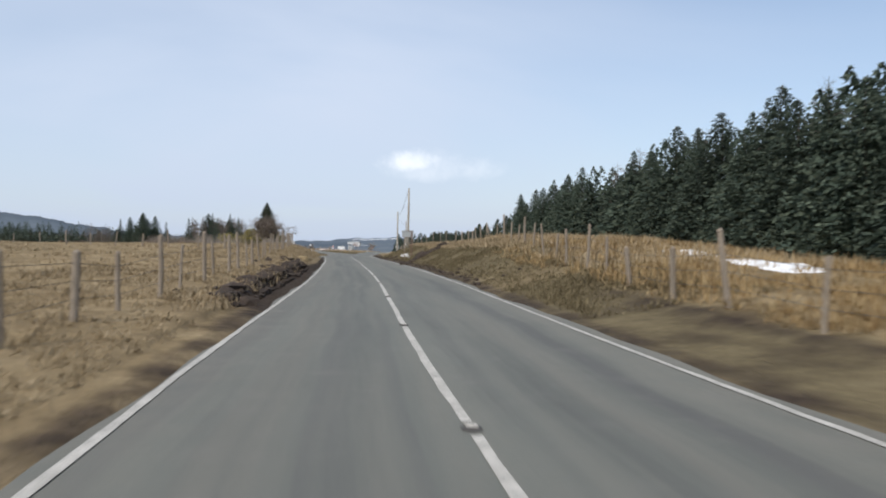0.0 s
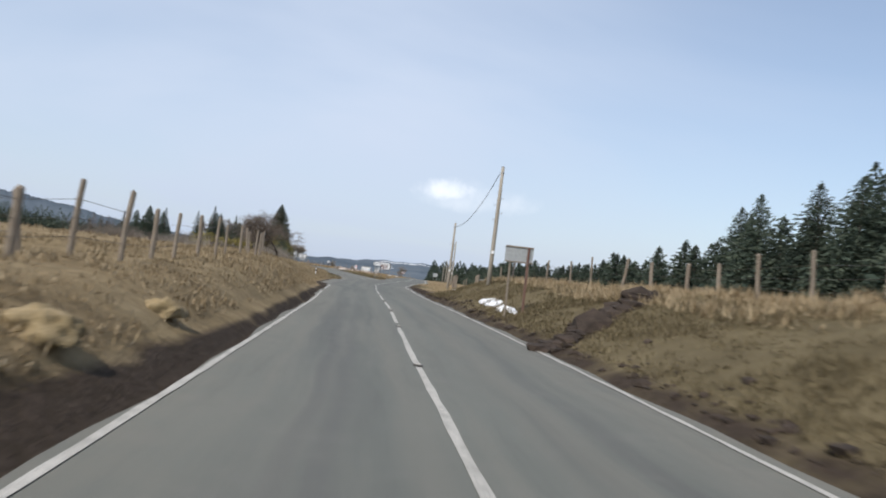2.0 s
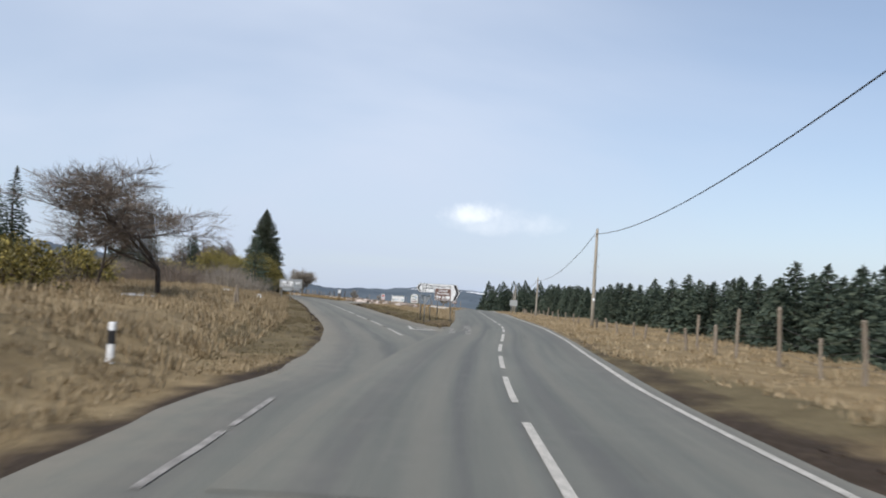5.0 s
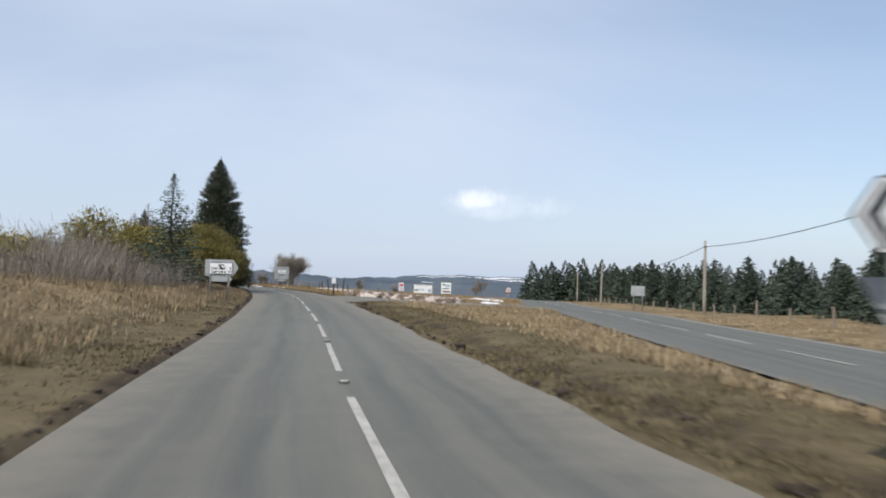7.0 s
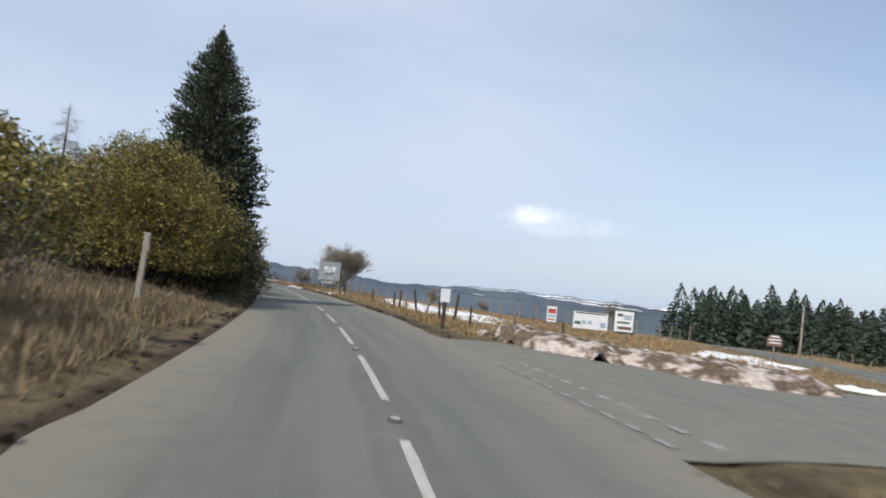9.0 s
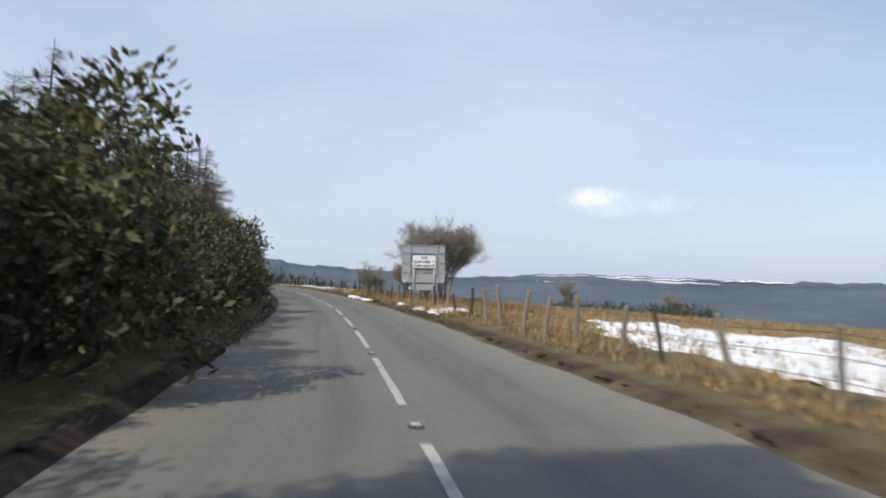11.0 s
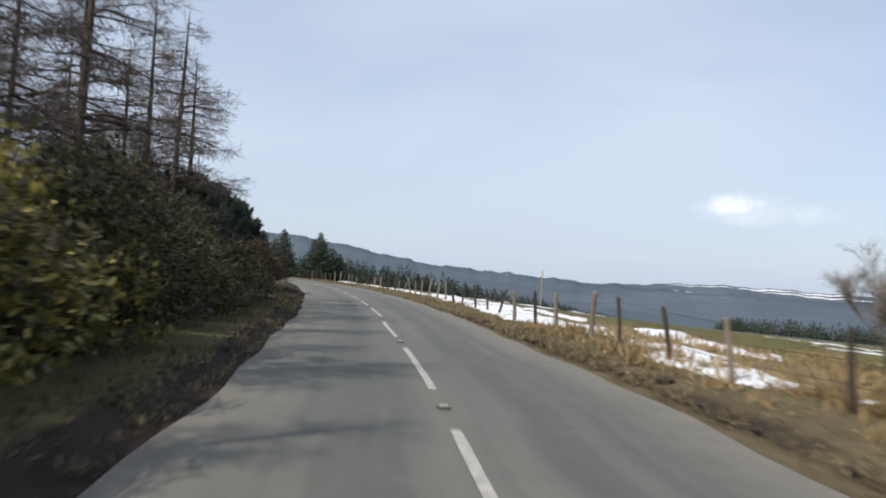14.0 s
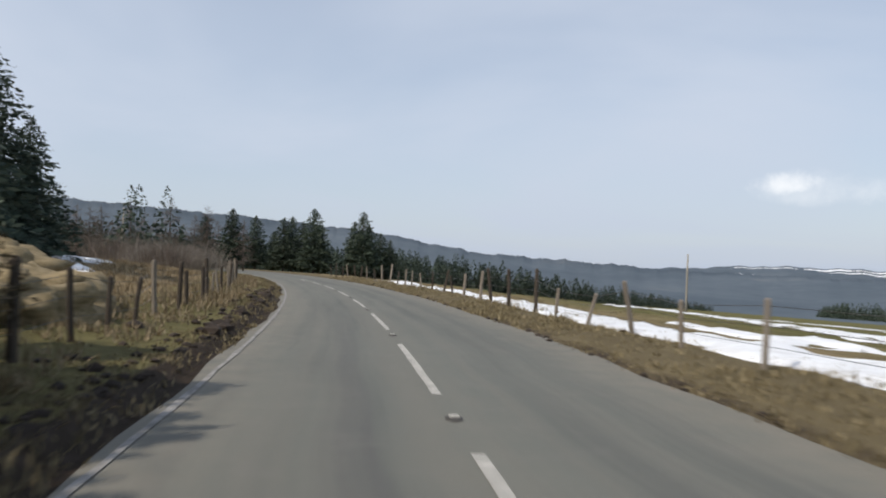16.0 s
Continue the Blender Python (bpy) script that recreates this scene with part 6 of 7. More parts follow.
def bare_mesh(h, spread, seed, mat, twig_mat, start=0.18, stems=1, levels=4, flat=0.0, wind=0.0, twig=1.0, splits=3, rise=0.12):
    """A leafless tree: forking limbs as tubes, fine twigs as thin slivers."""
    rng = random.Random(seed)
    limbs, tips = [], []

    def grow(p, way, length, r, level):
        pts, q, w = [p.copy()], p.copy(), way.copy()
        steps = 4 if level < 2 else 3
        for k in range(steps):
            w = (w + Vector((rng.gauss(wind * 0.2, .16), rng.gauss(0, .16), rng.gauss(0.05 - flat * 0.12 * level, .12)))).normalized()
            q = q + w * (length / steps)
            pts.append(q.copy())
        radii = [r * (1 - 0.45 * k / steps) for k in range(steps + 1)]
        limbs.append((pts, radii, 6 if level < 1 else 4 if level < 3 else 3, level))
        if level >= levels:
            tips.append((pts, length))
            return
        n = splits + (1 if rng.random() < 0.5 else 0)
        for k in range(n):
            at = pts[-1] if k < 2 else pts[rng.randrange(max(1, steps // 2), steps)]
            a = rng.uniform(0, 6.28)
            side = Vector((math.cos(a), math.sin(a), 0))
            out = (w * rng.uniform(0.55, 0.9) + side * rng.uniform(0.45, 0.9) * spread + Vector((wind * 0.3, 0, rise - 0.22 * flat))).normalized()
            grow(at, out, length * rng.uniform(0.58, 0.82), r * 0.55, level + 1)
        tips.append((pts, length))

    for k in range(stems):
        a = 6.28 * k / stems + rng.uniform(-.4, .4)
        lean = 0.0 if stems == 1 else rng.uniform(0.2, 0.5)
        grow(Vector((math.cos(a) * 0.15 * (stems > 1), math.sin(a) * 0.15 * (stems > 1), -0.3)), Vector((math.cos(a) * lean + wind * 0.2, math.sin(a) * lean, 1)).normalized(), h * (0.3 if levels >= 4 else 0.36) * (1 if stems == 1 else rng.uniform(0.75, 1.1)), max(0.05, h * 0.018) * (1 if stems == 1 else 0.75), 0)
    top = max(p.z for pts, _, _, _ in limbs for p in pts)
    k = h / top
    trunk, branches = (joined([tube([p * k for p in pts], [max(q, 0.006) for q in radii], sides, False) for pts, radii, sides, level in limbs if (level > 0) == thin]) for thin in (False, True))
    C, A, B = [], [], []
    g = np.random.default_rng(seed)
    for pts, length in tips:
        n = int(16 * twig)
        i = g.integers(1, len(pts), n)
        P0 = np.array([pts[q][:] for q in range(len(pts))]) * k
        base = P0[i - 1] + (P0[i] - P0[i - 1]) * g.uniform(0, 1, (n, 1))
        way = unit(unit(P0[i] - P0[i - 1]) * 0.8 + g.normal(0, 0.55, (n, 3)) + np.array([0, 0, 0.25 - 0.3 * flat]))
        ln = g.uniform(0.12, 0.42, (n, 1)) * (0.5 + 0.5 * min(h / 6, 1.3))
        C.append(base + way * ln)
        A.append(way * ln)
        B.append(unit(np.cross(way, g.normal(0, 1, (n, 3)))) * g.uniform(0.006, 0.012, (n, 1)) * (0.7 + h / 16))
    return mesh_data("trunk", *trunk, mat, True), mesh_data("branch_spray", *branches, mat, True), quads_mesh("crown", np.concatenate(C), np.concatenate(A), np.concatenate(B), twig_mat)


def bare_tree(name, label, h, spread, seed, mat=BARK, twig_mat=TWIG, group="", **more):
    t, b, w = bare_mesh(h, spread, seed, mat, twig_mat, **more)
    ob = thing(name, Matrix(), label, "tree", group)
    part("trunk", t, ob)
    tagged(part("branch_spray", b, ob), "forking bare branches", kind="stuff")
    part("crown", w, ob, "fine bare twigs")
    return ob


hawthorn = bare_tree("windswept_tree", "leafless windswept tree with a flat twiggy crown", 6.2, 1.45, 5, flat=0.22, wind=0.2, twig=2.4, splits=3, levels=4)
plant(hawthorn, standing(152, -10.6, 0) @ Matrix.Diagonal((1.5, 1.5, 1.0, 1.0)))
plant(hawthorn, standing(156, -14.5, 110), 0.85)
WIL = [bare_tree("willow", "leafless grey willow with a rounded twiggy crown", 6.4, 0.85, 21 + k, PALEBARK, GREYTWIG, "bare willows by the fence", stems=3, levels=4, twig=1.1, splits=3, rise=0.1) for k in range(2)]
WIL.append(bare_tree("willow", "slender leafless grey tree leaning over rough grass", 6.4, 0.8, 29, PALEBARK, GREYTWIG, "bare willows by the fence", stems=2, levels=5, twig=0.6, splits=2, rise=0.15))
for k, (s, d, h) in enumerate(((297, 9.2, 6.0), (304, 9.8, 4.9), (304.7, 11.4, 6.6), (310.5, 11.4, 6.0), (304.3, 5.5, 2.9), (306.4, 5.3, 2.2), (316, 12.5, 4.0), (324, 12.5, 3.8), (329, 14, 3.6))):
    plant(WIL[(0, 2, 0, 2, 1, 0, 1, 0, 1)[k]], standing(s, d, 77 * k), h / 6.4)
for x, y, h in ((-11.9, 327.0, 3.6), (11.9, 300.0, 4.2), (-4, 310, 2.4)):
    plant(WIL[1], facing(x, y, x * 9), h / 6.4)

def larch_mesh(h, r, seed):
    """A straight trunk with level, drooping branches and hanging twigs."""
    rng = random.Random(seed)
    g = np.random.default_rng(seed)
    lean = rng.uniform(-0.05, 0.05)
    limbs = [tube([(lean * z, 0.01 * math.sin(z), z) for z in (-0.4, h * 0.3, h * 0.6, h * 0.85, h)], [0.17, 0.13, 0.09, 0.045, 0.01], 8, False)]
    C, A, B = [], [], []
    z = 0.14 * h
    while z < h * 0.97:
        u = z / h
        for _ in range(2):
            a = rng.uniform(0, 6.283)
            length = max(0.3, r * (1 - u) ** 0.65 * rng.uniform(0.4, 1.15))
            shoots = [(np.array([lean * z, 0.01 * math.sin(z), z]), a, length, rng.uniform(-0.1, 0.45), 1.0)]
            for _ in range(3 if length > 0.9 else 1):
                shoots.append((rng.uniform(0.25, 0.8), a + rng.choice((-1, 1)) * rng.uniform(0.5, 1.1), length * rng.uniform(0.25, 0.45), rng.uniform(-0.2, 0.4), 0.55))
            main = None
            for foot, a_, ln_, up, thick in shoots:
                way = np.array([math.cos(a_), math.sin(a_), 0.0])
                if main is not None:
                    q = foot * 4
                    foot = main[int(q)] + (main[int(q) + 1] - main[int(q)]) * (q - int(q))
                bend = np.array([-way[1], way[0], 0.0]) * rng.uniform(-0.4, 0.4)
                pts = [foot + way * ln_ * q + bend * ln_ * q * q + np.array([0, 0, ln_ * (up * q - 0.55 * q * q + 0.32 * q**4)]) for q in (0, 0.3, 0.6, 0.85, 1.0)]
                main = pts if main is None else main
                limbs.append(tube(pts, [(0.012 + 0.016 * ln_) * thick, (0.01 + 0.012 * ln_) * thick, (0.008 + 0.007 * ln_) * thick, 0.009, 0.005], 3, False))
                n = int(26 * ln_) + 2
                q = g.uniform(0.12, 1.0, n) * 4
                i = np.minimum(q.astype(int), 3)
                P0 = np.array(pts)
                base = P0[i] + (P0[i + 1] - P0[i]) * (q - i)[:, None]
                w = unit(way * 0.5 + g.normal(0, 0.6, (n, 3)) + np.array([0, 0, -0.2]))
                ln = g.uniform(0.08, 0.34, (n, 1))
                C.append(base + w * ln)
                A.append(w * ln)
                B.append(unit(np.cross(w, g.normal(0, 1, (n, 3)))) * g.uniform(0.006, 0.012, (n, 1)))
        z += rng.uniform(0.16, 0.3)
    return mesh_data("trunk", *limbs[0], BARK, True), mesh_data("branch_spray", *joined(limbs[1:]), BARK, True), quads_mesh("crown", np.concatenate(C), np.concatenate(A), np.concatenate(B), TWIG)


LAR = []
for k in range(3):
    larch = thing("larch", Matrix(), "tall leafless larch with level twiggy branches", "tree", "bare larches in the roadside wood")
    larch_trunk, larch_limbs, larch_twigs = larch_mesh(11.5, 3.2 + 0.4 * k, 41 + k)
    part("trunk", larch_trunk, larch)
    tagged(part("branch_spray", larch_limbs, larch), "thin bare branches", kind="stuff")
    part("crown", larch_twigs, larch, "fine bare twigs")
    LAR.append(larch)
wood = random.Random(12)
for k, (s, d) in enumerate(((243, -13), (250, -11), (256, -15), (262, -11), (268, -14), (274, -10.5), (279, -13), (284, -10), (289, -13.5), (294, -10), (299, -12), (304, -10.5), (309, -13), (314, -10), (318, -9), (320, -11.5), (324, -11), (328, -12), (333, -11), (337, -11.5), (322, -8.6), (326, -7.8), (329, -9.5), (332, -7.8), (335, -8.6), (338.5, -7.4), (341.8, -7.2), (344, -9.5), (347.4, -7.4), (346, -12.5), (300, -18), (312, -19), (324, -17), (335, -16))):
    plant(LAR[k % 3], standing(s, d, wood.uniform(0, 360)), wood.uniform(0.82, 1.05) * float(np.interp(s, [240, 300, 335], [0.75, 0.95, 1.02])))
for k, (s, d, h) in enumerate(((34, 22.4, 8.2), (41, 23.2, 7.8), (47, 22.2, 7.4), (52, 23.5, 7.6), (56, 22.0, 7.2), (63, 22.8, 6.8), (72, 22.4, 6.2), (78, 21.0, 5.8))):
    plant(LAR[k % 3], standing(s, d, 50 * k), h / 11.5)
for k in range(16):
    az, dist = radians(33.5 + 0.85 * k), 108 + 34 * abs(math.sin(k * 2.1))
    x, y = -53.0 - dist * math.sin(az), 347.0 + dist * math.cos(az)
    plant(LAR[k % 3], pose(x, y, ground_z(x, y), 0, 0, 37 * k), 0.62 + 0.2 * abs(math.sin(k * 1.3)))
for k, (s, d, h) in enumerate(((412, -34, 9), (420, -30, 8), (428, -36, 10), (436, -30, 8), (405, -38, 8))):
    plant(LAR[k % 3], standing(s, d, 50 * k), h / 11.5)


# ---- shrubs ----
def shrub_mesh(rx, ry, h, seed, mat, leaves, size, skirt=0.0, lumps=14, dome=False):
    """Leaves in clusters over overlapping lobes, with gaps."""
    g = np.random.default_rng(seed)
    lob = np.stack([g.uniform(-.62, .62, lumps) * rx, g.uniform(-.62, .62, lumps) * ry, g.uniform(0.18, 0.74, lumps) * h], 1)
    fall = np.sqrt(np.clip(1 - (lob[:, 0] / rx) ** 2 - (lob[:, 1] / ry) ** 2, 0.1, 1))
    lob[:, 2] *= fall
    rad = g.uniform(0.3, 0.5, lumps) * min(rx, ry, h * 0.8)
    if dome:
        w = unit(g.normal(0, 1, (lumps, 3)))
        w[:, 2] = np.abs(w[:, 2]) * 1.1 - 0.1
        lob = w * np.array([rx * 0.8, ry * 0.8, h * 0.66]) * g.uniform(0.72, 1.0, (lumps, 1)) + np.array([0, 0, h * 0.16])
        rad = g.uniform(0.16, 0.3, lumps) * min(rx, ry, h * 0.8)
    clusters = leaves // 9
    which = g.integers(0, lumps, clusters)
    way = unit(g.normal(0, 1, (clusters, 3)) + np.array([0, 0, 0.25]))
    c = lob[which] + way * (rad[which] * g.uniform(0.72, 1.08, clusters))[:, None]
    keep = c[:, 2] > skirt * h
    c, way = c[keep], way[keep]
    c = np.repeat(c, 9, 0) + g.normal(0, size * 1.5, (len(c) * 9, 3))
    way = np.repeat(way, 9, 0)
    al = unit(way + g.normal(0, 0.8, c.shape))
    ac = unit(np.cross(al, g.normal(0, 1, c.shape)))
    q = size * g.uniform(0.6, 1.3, (len(c), 1))
    leaves_me = quads_mesh("foliage", c, al * q, ac * q * 0.5, mat)
    # a thicket of stems inside
    stems = []
    for k in range(22):
        e = lob[k % lumps]
        b = np.array([e[0] * 0.35 + g.normal(0, .15), e[1] * 0.35 + g.normal(0, .15), -0.2])
        m_ = (b + e) / 2 + g.normal(0, 0.2, 3)
        stems.append(tube([b, m_, e], [0.05, 0.035, 0.015], 5, False))
    return leaves_me, mesh_data("stem_thicket", *joined(stems), BARK)


def shrub(name, label, *args, category="shrub", group="", **more):
    lm, sm = shrub_mesh(*args, **more)
    ob = thing(name, Matrix(), label, category, group)
    tagged(part("stem_thicket", sm, ob), "dark bare stems", kind="stuff")
    part("foliage", lm, ob)
    return ob


big = shrub("rhododendron", "large rounded yellow-green evergreen bush overhanging the verge", 4.8, 5.6, 6.3, 3, GOLDLEAF, 90000, 0.06, 0.1, 110, dome=True)
plant(big, standing(232.6, -7.2, 0))
plant(shrub("rhododendron", "yellow-green evergreen bush behind the bare thicket", 4.6, 4.2, 4.8, 8, GOLDLEAF, 34000, 0.08, 0.06, 80, dome=True), standing(222.0, -10.8, 0), 1.05)
plant(shrub("rhododendron", "yellow-green evergreen bush beside the cypress", 4.6, 4.4, 4.8, 4, GOLDLEAF, 22000, 0.09, 0.05, 18), standing(213.5, -13.0, 0))
EVG = [shrub("evergreen_shrub", "dense dark evergreen shrub at the wood's edge", 2.6, 2.4, 4.6, 60 + k, DARKLEAF, 12000, 0.08, 0.03, 14, group="dark shrubs at the wood's edge") for k in range(3)]
for k in range(34):
    s = 236 + k * 3.15
    d = -5.1 - 0.35 * math.sin(k * 1.7) - (k % 2) * 0.4
    h = 0.88 + 0.14 * math.sin(k * 2.3) + float(np.interp(s, [236, 262, 300, 312, 322, 335, 345], [0.3, 0.2, 0.0, -0.12, -0.26, -0.2, -0.12]))
    plant(EVG[k % 3], standing(s, d, 47 * k), max(h, 0.9), h / max(h, 0.9))
    if k % 2 == 0:
        plant(EVG[(k + 1) % 3], standing(s + 1.5, d - 3.6, 31 * k), h * 1.08)
GRN = shrub("evergreen_shrub", "glossy yellow-green shrub among darker bushes", 2.2, 2.2, 3.4, 71, GOLDLEAF, 6000, 0.1, 0.04, 12)
for s, d, q in ((319, -4.8, 0.85), (322.5, -5.0, 0.8), (284, -6.0, 0.75), (262, -5.8, 0.8), (307, -5.0, 0.9)):
    plant(GRN, standing(s, d, s * 11), q)
# young pines and a twiggy bush where the wood ends
def tufted_pine_mesh(h, r, seed):
    """A bushy pine: shoots turned upwards, each ending in a brush of needles."""
    g = np.random.default_rng(seed)
    n = 150
    u = g.uniform(0.06, 1.0, n)
    a = g.uniform(0, 6.283, n)
    reach = r * np.clip(1 - u**1.7, 0.02, 1) ** 0.6 * np.sqrt(g.uniform(0.3, 1.1, n))
    out = np.stack([np.cos(a), np.sin(a), np.zeros(n)], 1)
    foot = np.stack([np.zeros(n), np.zeros(n), np.maximum(u * h - reach * 0.5, 0.1)], 1)
    tip = out * reach[:, None] + np.array([0, 0, 1]) * (u * h)[:, None]
    limbs = joined([tube([foot[k], (foot[k] + tip[k]) / 2 - [0, 0, 0.08 * reach[k]], tip[k]], [0.035, 0.025, 0.012], 4, False) for k in range(n)])
    way = unit(out * 0.55 + np.array([0, 0, 0.9]) + g.normal(0, 0.25, (n, 3)))
    m = 84
    rep_ = np.repeat(np.arange(n), m)
    t = g.uniform(-0.35, 1.0, (len(rep_), 1))
    c = tip[rep_] + way[rep_] * t * 0.42 + g.normal(0, 0.05, (len(rep_), 3))
    al = unit(way[rep_] * 0.7 + g.normal(0, 0.6, (len(rep_), 3)))
    ac = unit(np.cross(al, g.normal(0, 1, c.shape)))
    q = g.uniform(0.09, 0.15, (len(rep_), 1)) * (1.15 - 0.5 * np.clip(t, 0, 1))
    return mesh_data("branch_spray", *limbs, BARK), quads_mesh("crown", c, al * q, ac * q * 0.3, PINE)


PIN = []
for k in range(2):
    limbs_me, needles_me = tufted_pine_mesh(4.8, 2.0, 81 + k)
    pin = tree_thing("young_pine", "dark clumpy young pine at the end of the wood", needles_me, trunk_mesh(4.5, 0.11, BARK, k), "young pines")
    tagged(part("branch_spray", limbs_me, pin), "short upturned branches", kind="stuff")
    PIN.append(pin)
for k, (s, d, h) in enumerate(((343, -7.5, 4.8), (346, -7.2, 5.0), (349, -7.6, 5.2), (352, -7.2, 5.1), (355, -7.0, 5.3), (357.5, -6.4, 5.1), (360, -6.2, 4.8), (362.4, -6.0, 4.4), (365, -6.4, 3.9), (350, -11, 5.8), (356, -11, 5.6), (362, -10.5, 5.4))):
    plant(PIN[k % 2], standing(s, d, 70 * k), h / 4.8)
RUS = [shrub("russet_bush", "russet and olive evergreen bush over bare lower stems", 2.0, 2.2, 3.1, 95 + k, RUSSET, 11000, 0.055, 0.2, 44, group="russet bushes at the end of the wood", dome=True) for k in range(2)]
for k, (s, d, q) in enumerate(((346.5, -5.2, 0.92), (350.5, -5.0, 1.0), (354.5, -5.2, 1.02), (358.5, -4.9, 1.0), (362, -5.1, 0.95))):
    plant(RUS[k % 2], standing(s, d, 80 * k), q)
plant(shrub("twiggy_bush", "russet half-bare bush leaning over the verge", 2.0, 1.9, 2.7, 90, GOLDLEAF, 2600, 0.07, 0.05, 12), standing(364.5, -6.6, 0), 0.9)


def thicket(name, label, n, seed, mat, spread=(2.4, 2.0), h=2.6):
    """Bare shrubs: a spray of thin upright stems and twigs."""
    g = np.random.default_rng(seed)
    base = np.stack([g.normal(0, spread[0] * 0.5, n), g.normal(0, spread[1] * 0.5, n), np.full(n, -0.1)], 1)
    way = unit(np.stack([g.normal(0, .28, n), g.normal(0, .28, n), np.ones(n)], 1) + 0.12 * base * [1, 1, 0])
    ln = h * g.uniform(0.45, 1.0, (n, 1)) * np.exp(-((base[:, :1] / spread[0]) ** 2) * 0.5)
    C, A = [base + way * ln / 2], [way * ln / 2]
    B = [unit(np.cross(way, g.normal(0, 1, (n, 3)))) * 0.011]
    for _ in range(5):
        t = g.uniform(0.3, 1.0, (n, 1))
        w2 = unit(way + g.normal(0, 0.45, (n, 3)))
        l2 = ln * g.uniform(0.1, 0.3, (n, 1))
        C.append(base + way * ln * t + w2 * l2 / 2)
        A.append(w2 * l2 / 2)
        B.append(unit(np.cross(w2, g.normal(0, 1, (n, 3)))) * 0.008)
    ob = thing(name, Matrix(), label, "shrub", "bare thickets")
    part("twig_spray", quads_mesh("twig_spray", np.concatenate(C), np.concatenate(A), np.concatenate(B), mat), ob)
    return ob


THK = [thicket("bare_thicket", "grey-brown leafless thicket of fine stems", 420, 5 + k, TWIG if k else GREYTWIG) for k in range(2)]
thk = random.Random(2)
for k in range(46):
    s, d = thk.uniform(184, 216), thk.uniform(-30, -7.5)
    if d > -9.5 and s < 192:
        continue
    plant(THK[k % 2], standing(s, d, thk.uniform(0, 360)), thk.uniform(0.75, 1.25))
for k in range(22):
    plant(THK[k % 2], standing(thk.uniform(130, 182), thk.uniform(-34, -16), thk.uniform(0, 360)), thk.uniform(0.6, 1.0))
for k in range(16):
    plant(THK[k % 2], standing(thk.uniform(236, 345), -5.6 + thk.uniform(-1, .4), thk.uniform(0, 360)), thk.uniform(0.4, 0.75))
for k in range(14):
    plant(THK[k % 2], standing(thk.uniform(425, 445), thk.uniform(-16, -6), thk.uniform(0, 360)), thk.uniform(0.8, 1.4))
GORSE = shrub("gorse_bush", "low olive gorse bush on the moor", 2.4, 2.2, 1.9, 33, GOLDLEAF, 4500, 0.08, 0.02, 12, group="gorse bushes")
for s, d, q in ((146, -16, 1.2), (150, -20, 1.4), (160, -16, 1.1), (210, -18, 1.6), (218, -19, 1.7)):
    plant(GORSE, standing(s, d, s * 13), q)

# the pines that close the view, and big spruces beyond the wood
SCOT = [tree_thing("pine", "tall dark pine with a ragged top", conifer_mesh(9, 2.7, 101 + k, PINE, 1.15, 0.1, 0.55, -0.05, leaf=1.15), trunk_mesh(9, 0.16, BARK, 20 + k), "pines closing the view") for k in range(3)]
pines = random.Random(9)
for k, (left, dist, h) in enumerate(((34.3, 205, 11.5), (32.7, 220, 11), (30.7, 205, 10.5), (30.1, 225, 12), (29.3, 205, 10), (28.5, 200, 12.5), (28.1, 220, 11), (25.5, 205, 11.5), (24.9, 200, 13), (24.5, 220, 12), (23.6, 210, 10), (22.9, 225, 9.5), (36.2, 230, 11), (31.4, 235, 9))):
    a, dist, h = radians(left), dist * 0.62, h * 0.86
    x, y = -53.0 - dist * math.sin(a), 347.0 + dist * math.cos(a)
    plant(SCOT[k % 3], pose(x, y, ground_z(x, y) - 0.2, 0, 0, 40 * k), h / 9)
for s, d, h in ((392, -17.5, 13), (396, -22, 14), (401, -18, 12), (388, -24, 14), (408, -24, 12.5), (415, -19, 10)):
    plant(SPR[1], standing(s, d, s * 7), h / 8)


for k, (s, d, h) in enumerate(((291, -10.5, 9.5), (296, -9.4, 9.5), (300.5, -9, 9.8), (305, -8.8, 9.6), (310, -10, 9), (315, -11, 8.5), (303, -16, 12), (294, -16, 11.5))):
    plant(OLD if k % 2 else SPR[k % 4], standing(s, d, 61 * k), h / 8)
for k, (s, d) in enumerate(((293, -7.6), (298, -7.4), (302.5, -7.7), (307.5, -7.4), (313, -7.8), (319, -7.6))):
    plant(LAR[k % 3], standing(s, d, 99 * k), 0.85 + 0.05 * (k % 3))


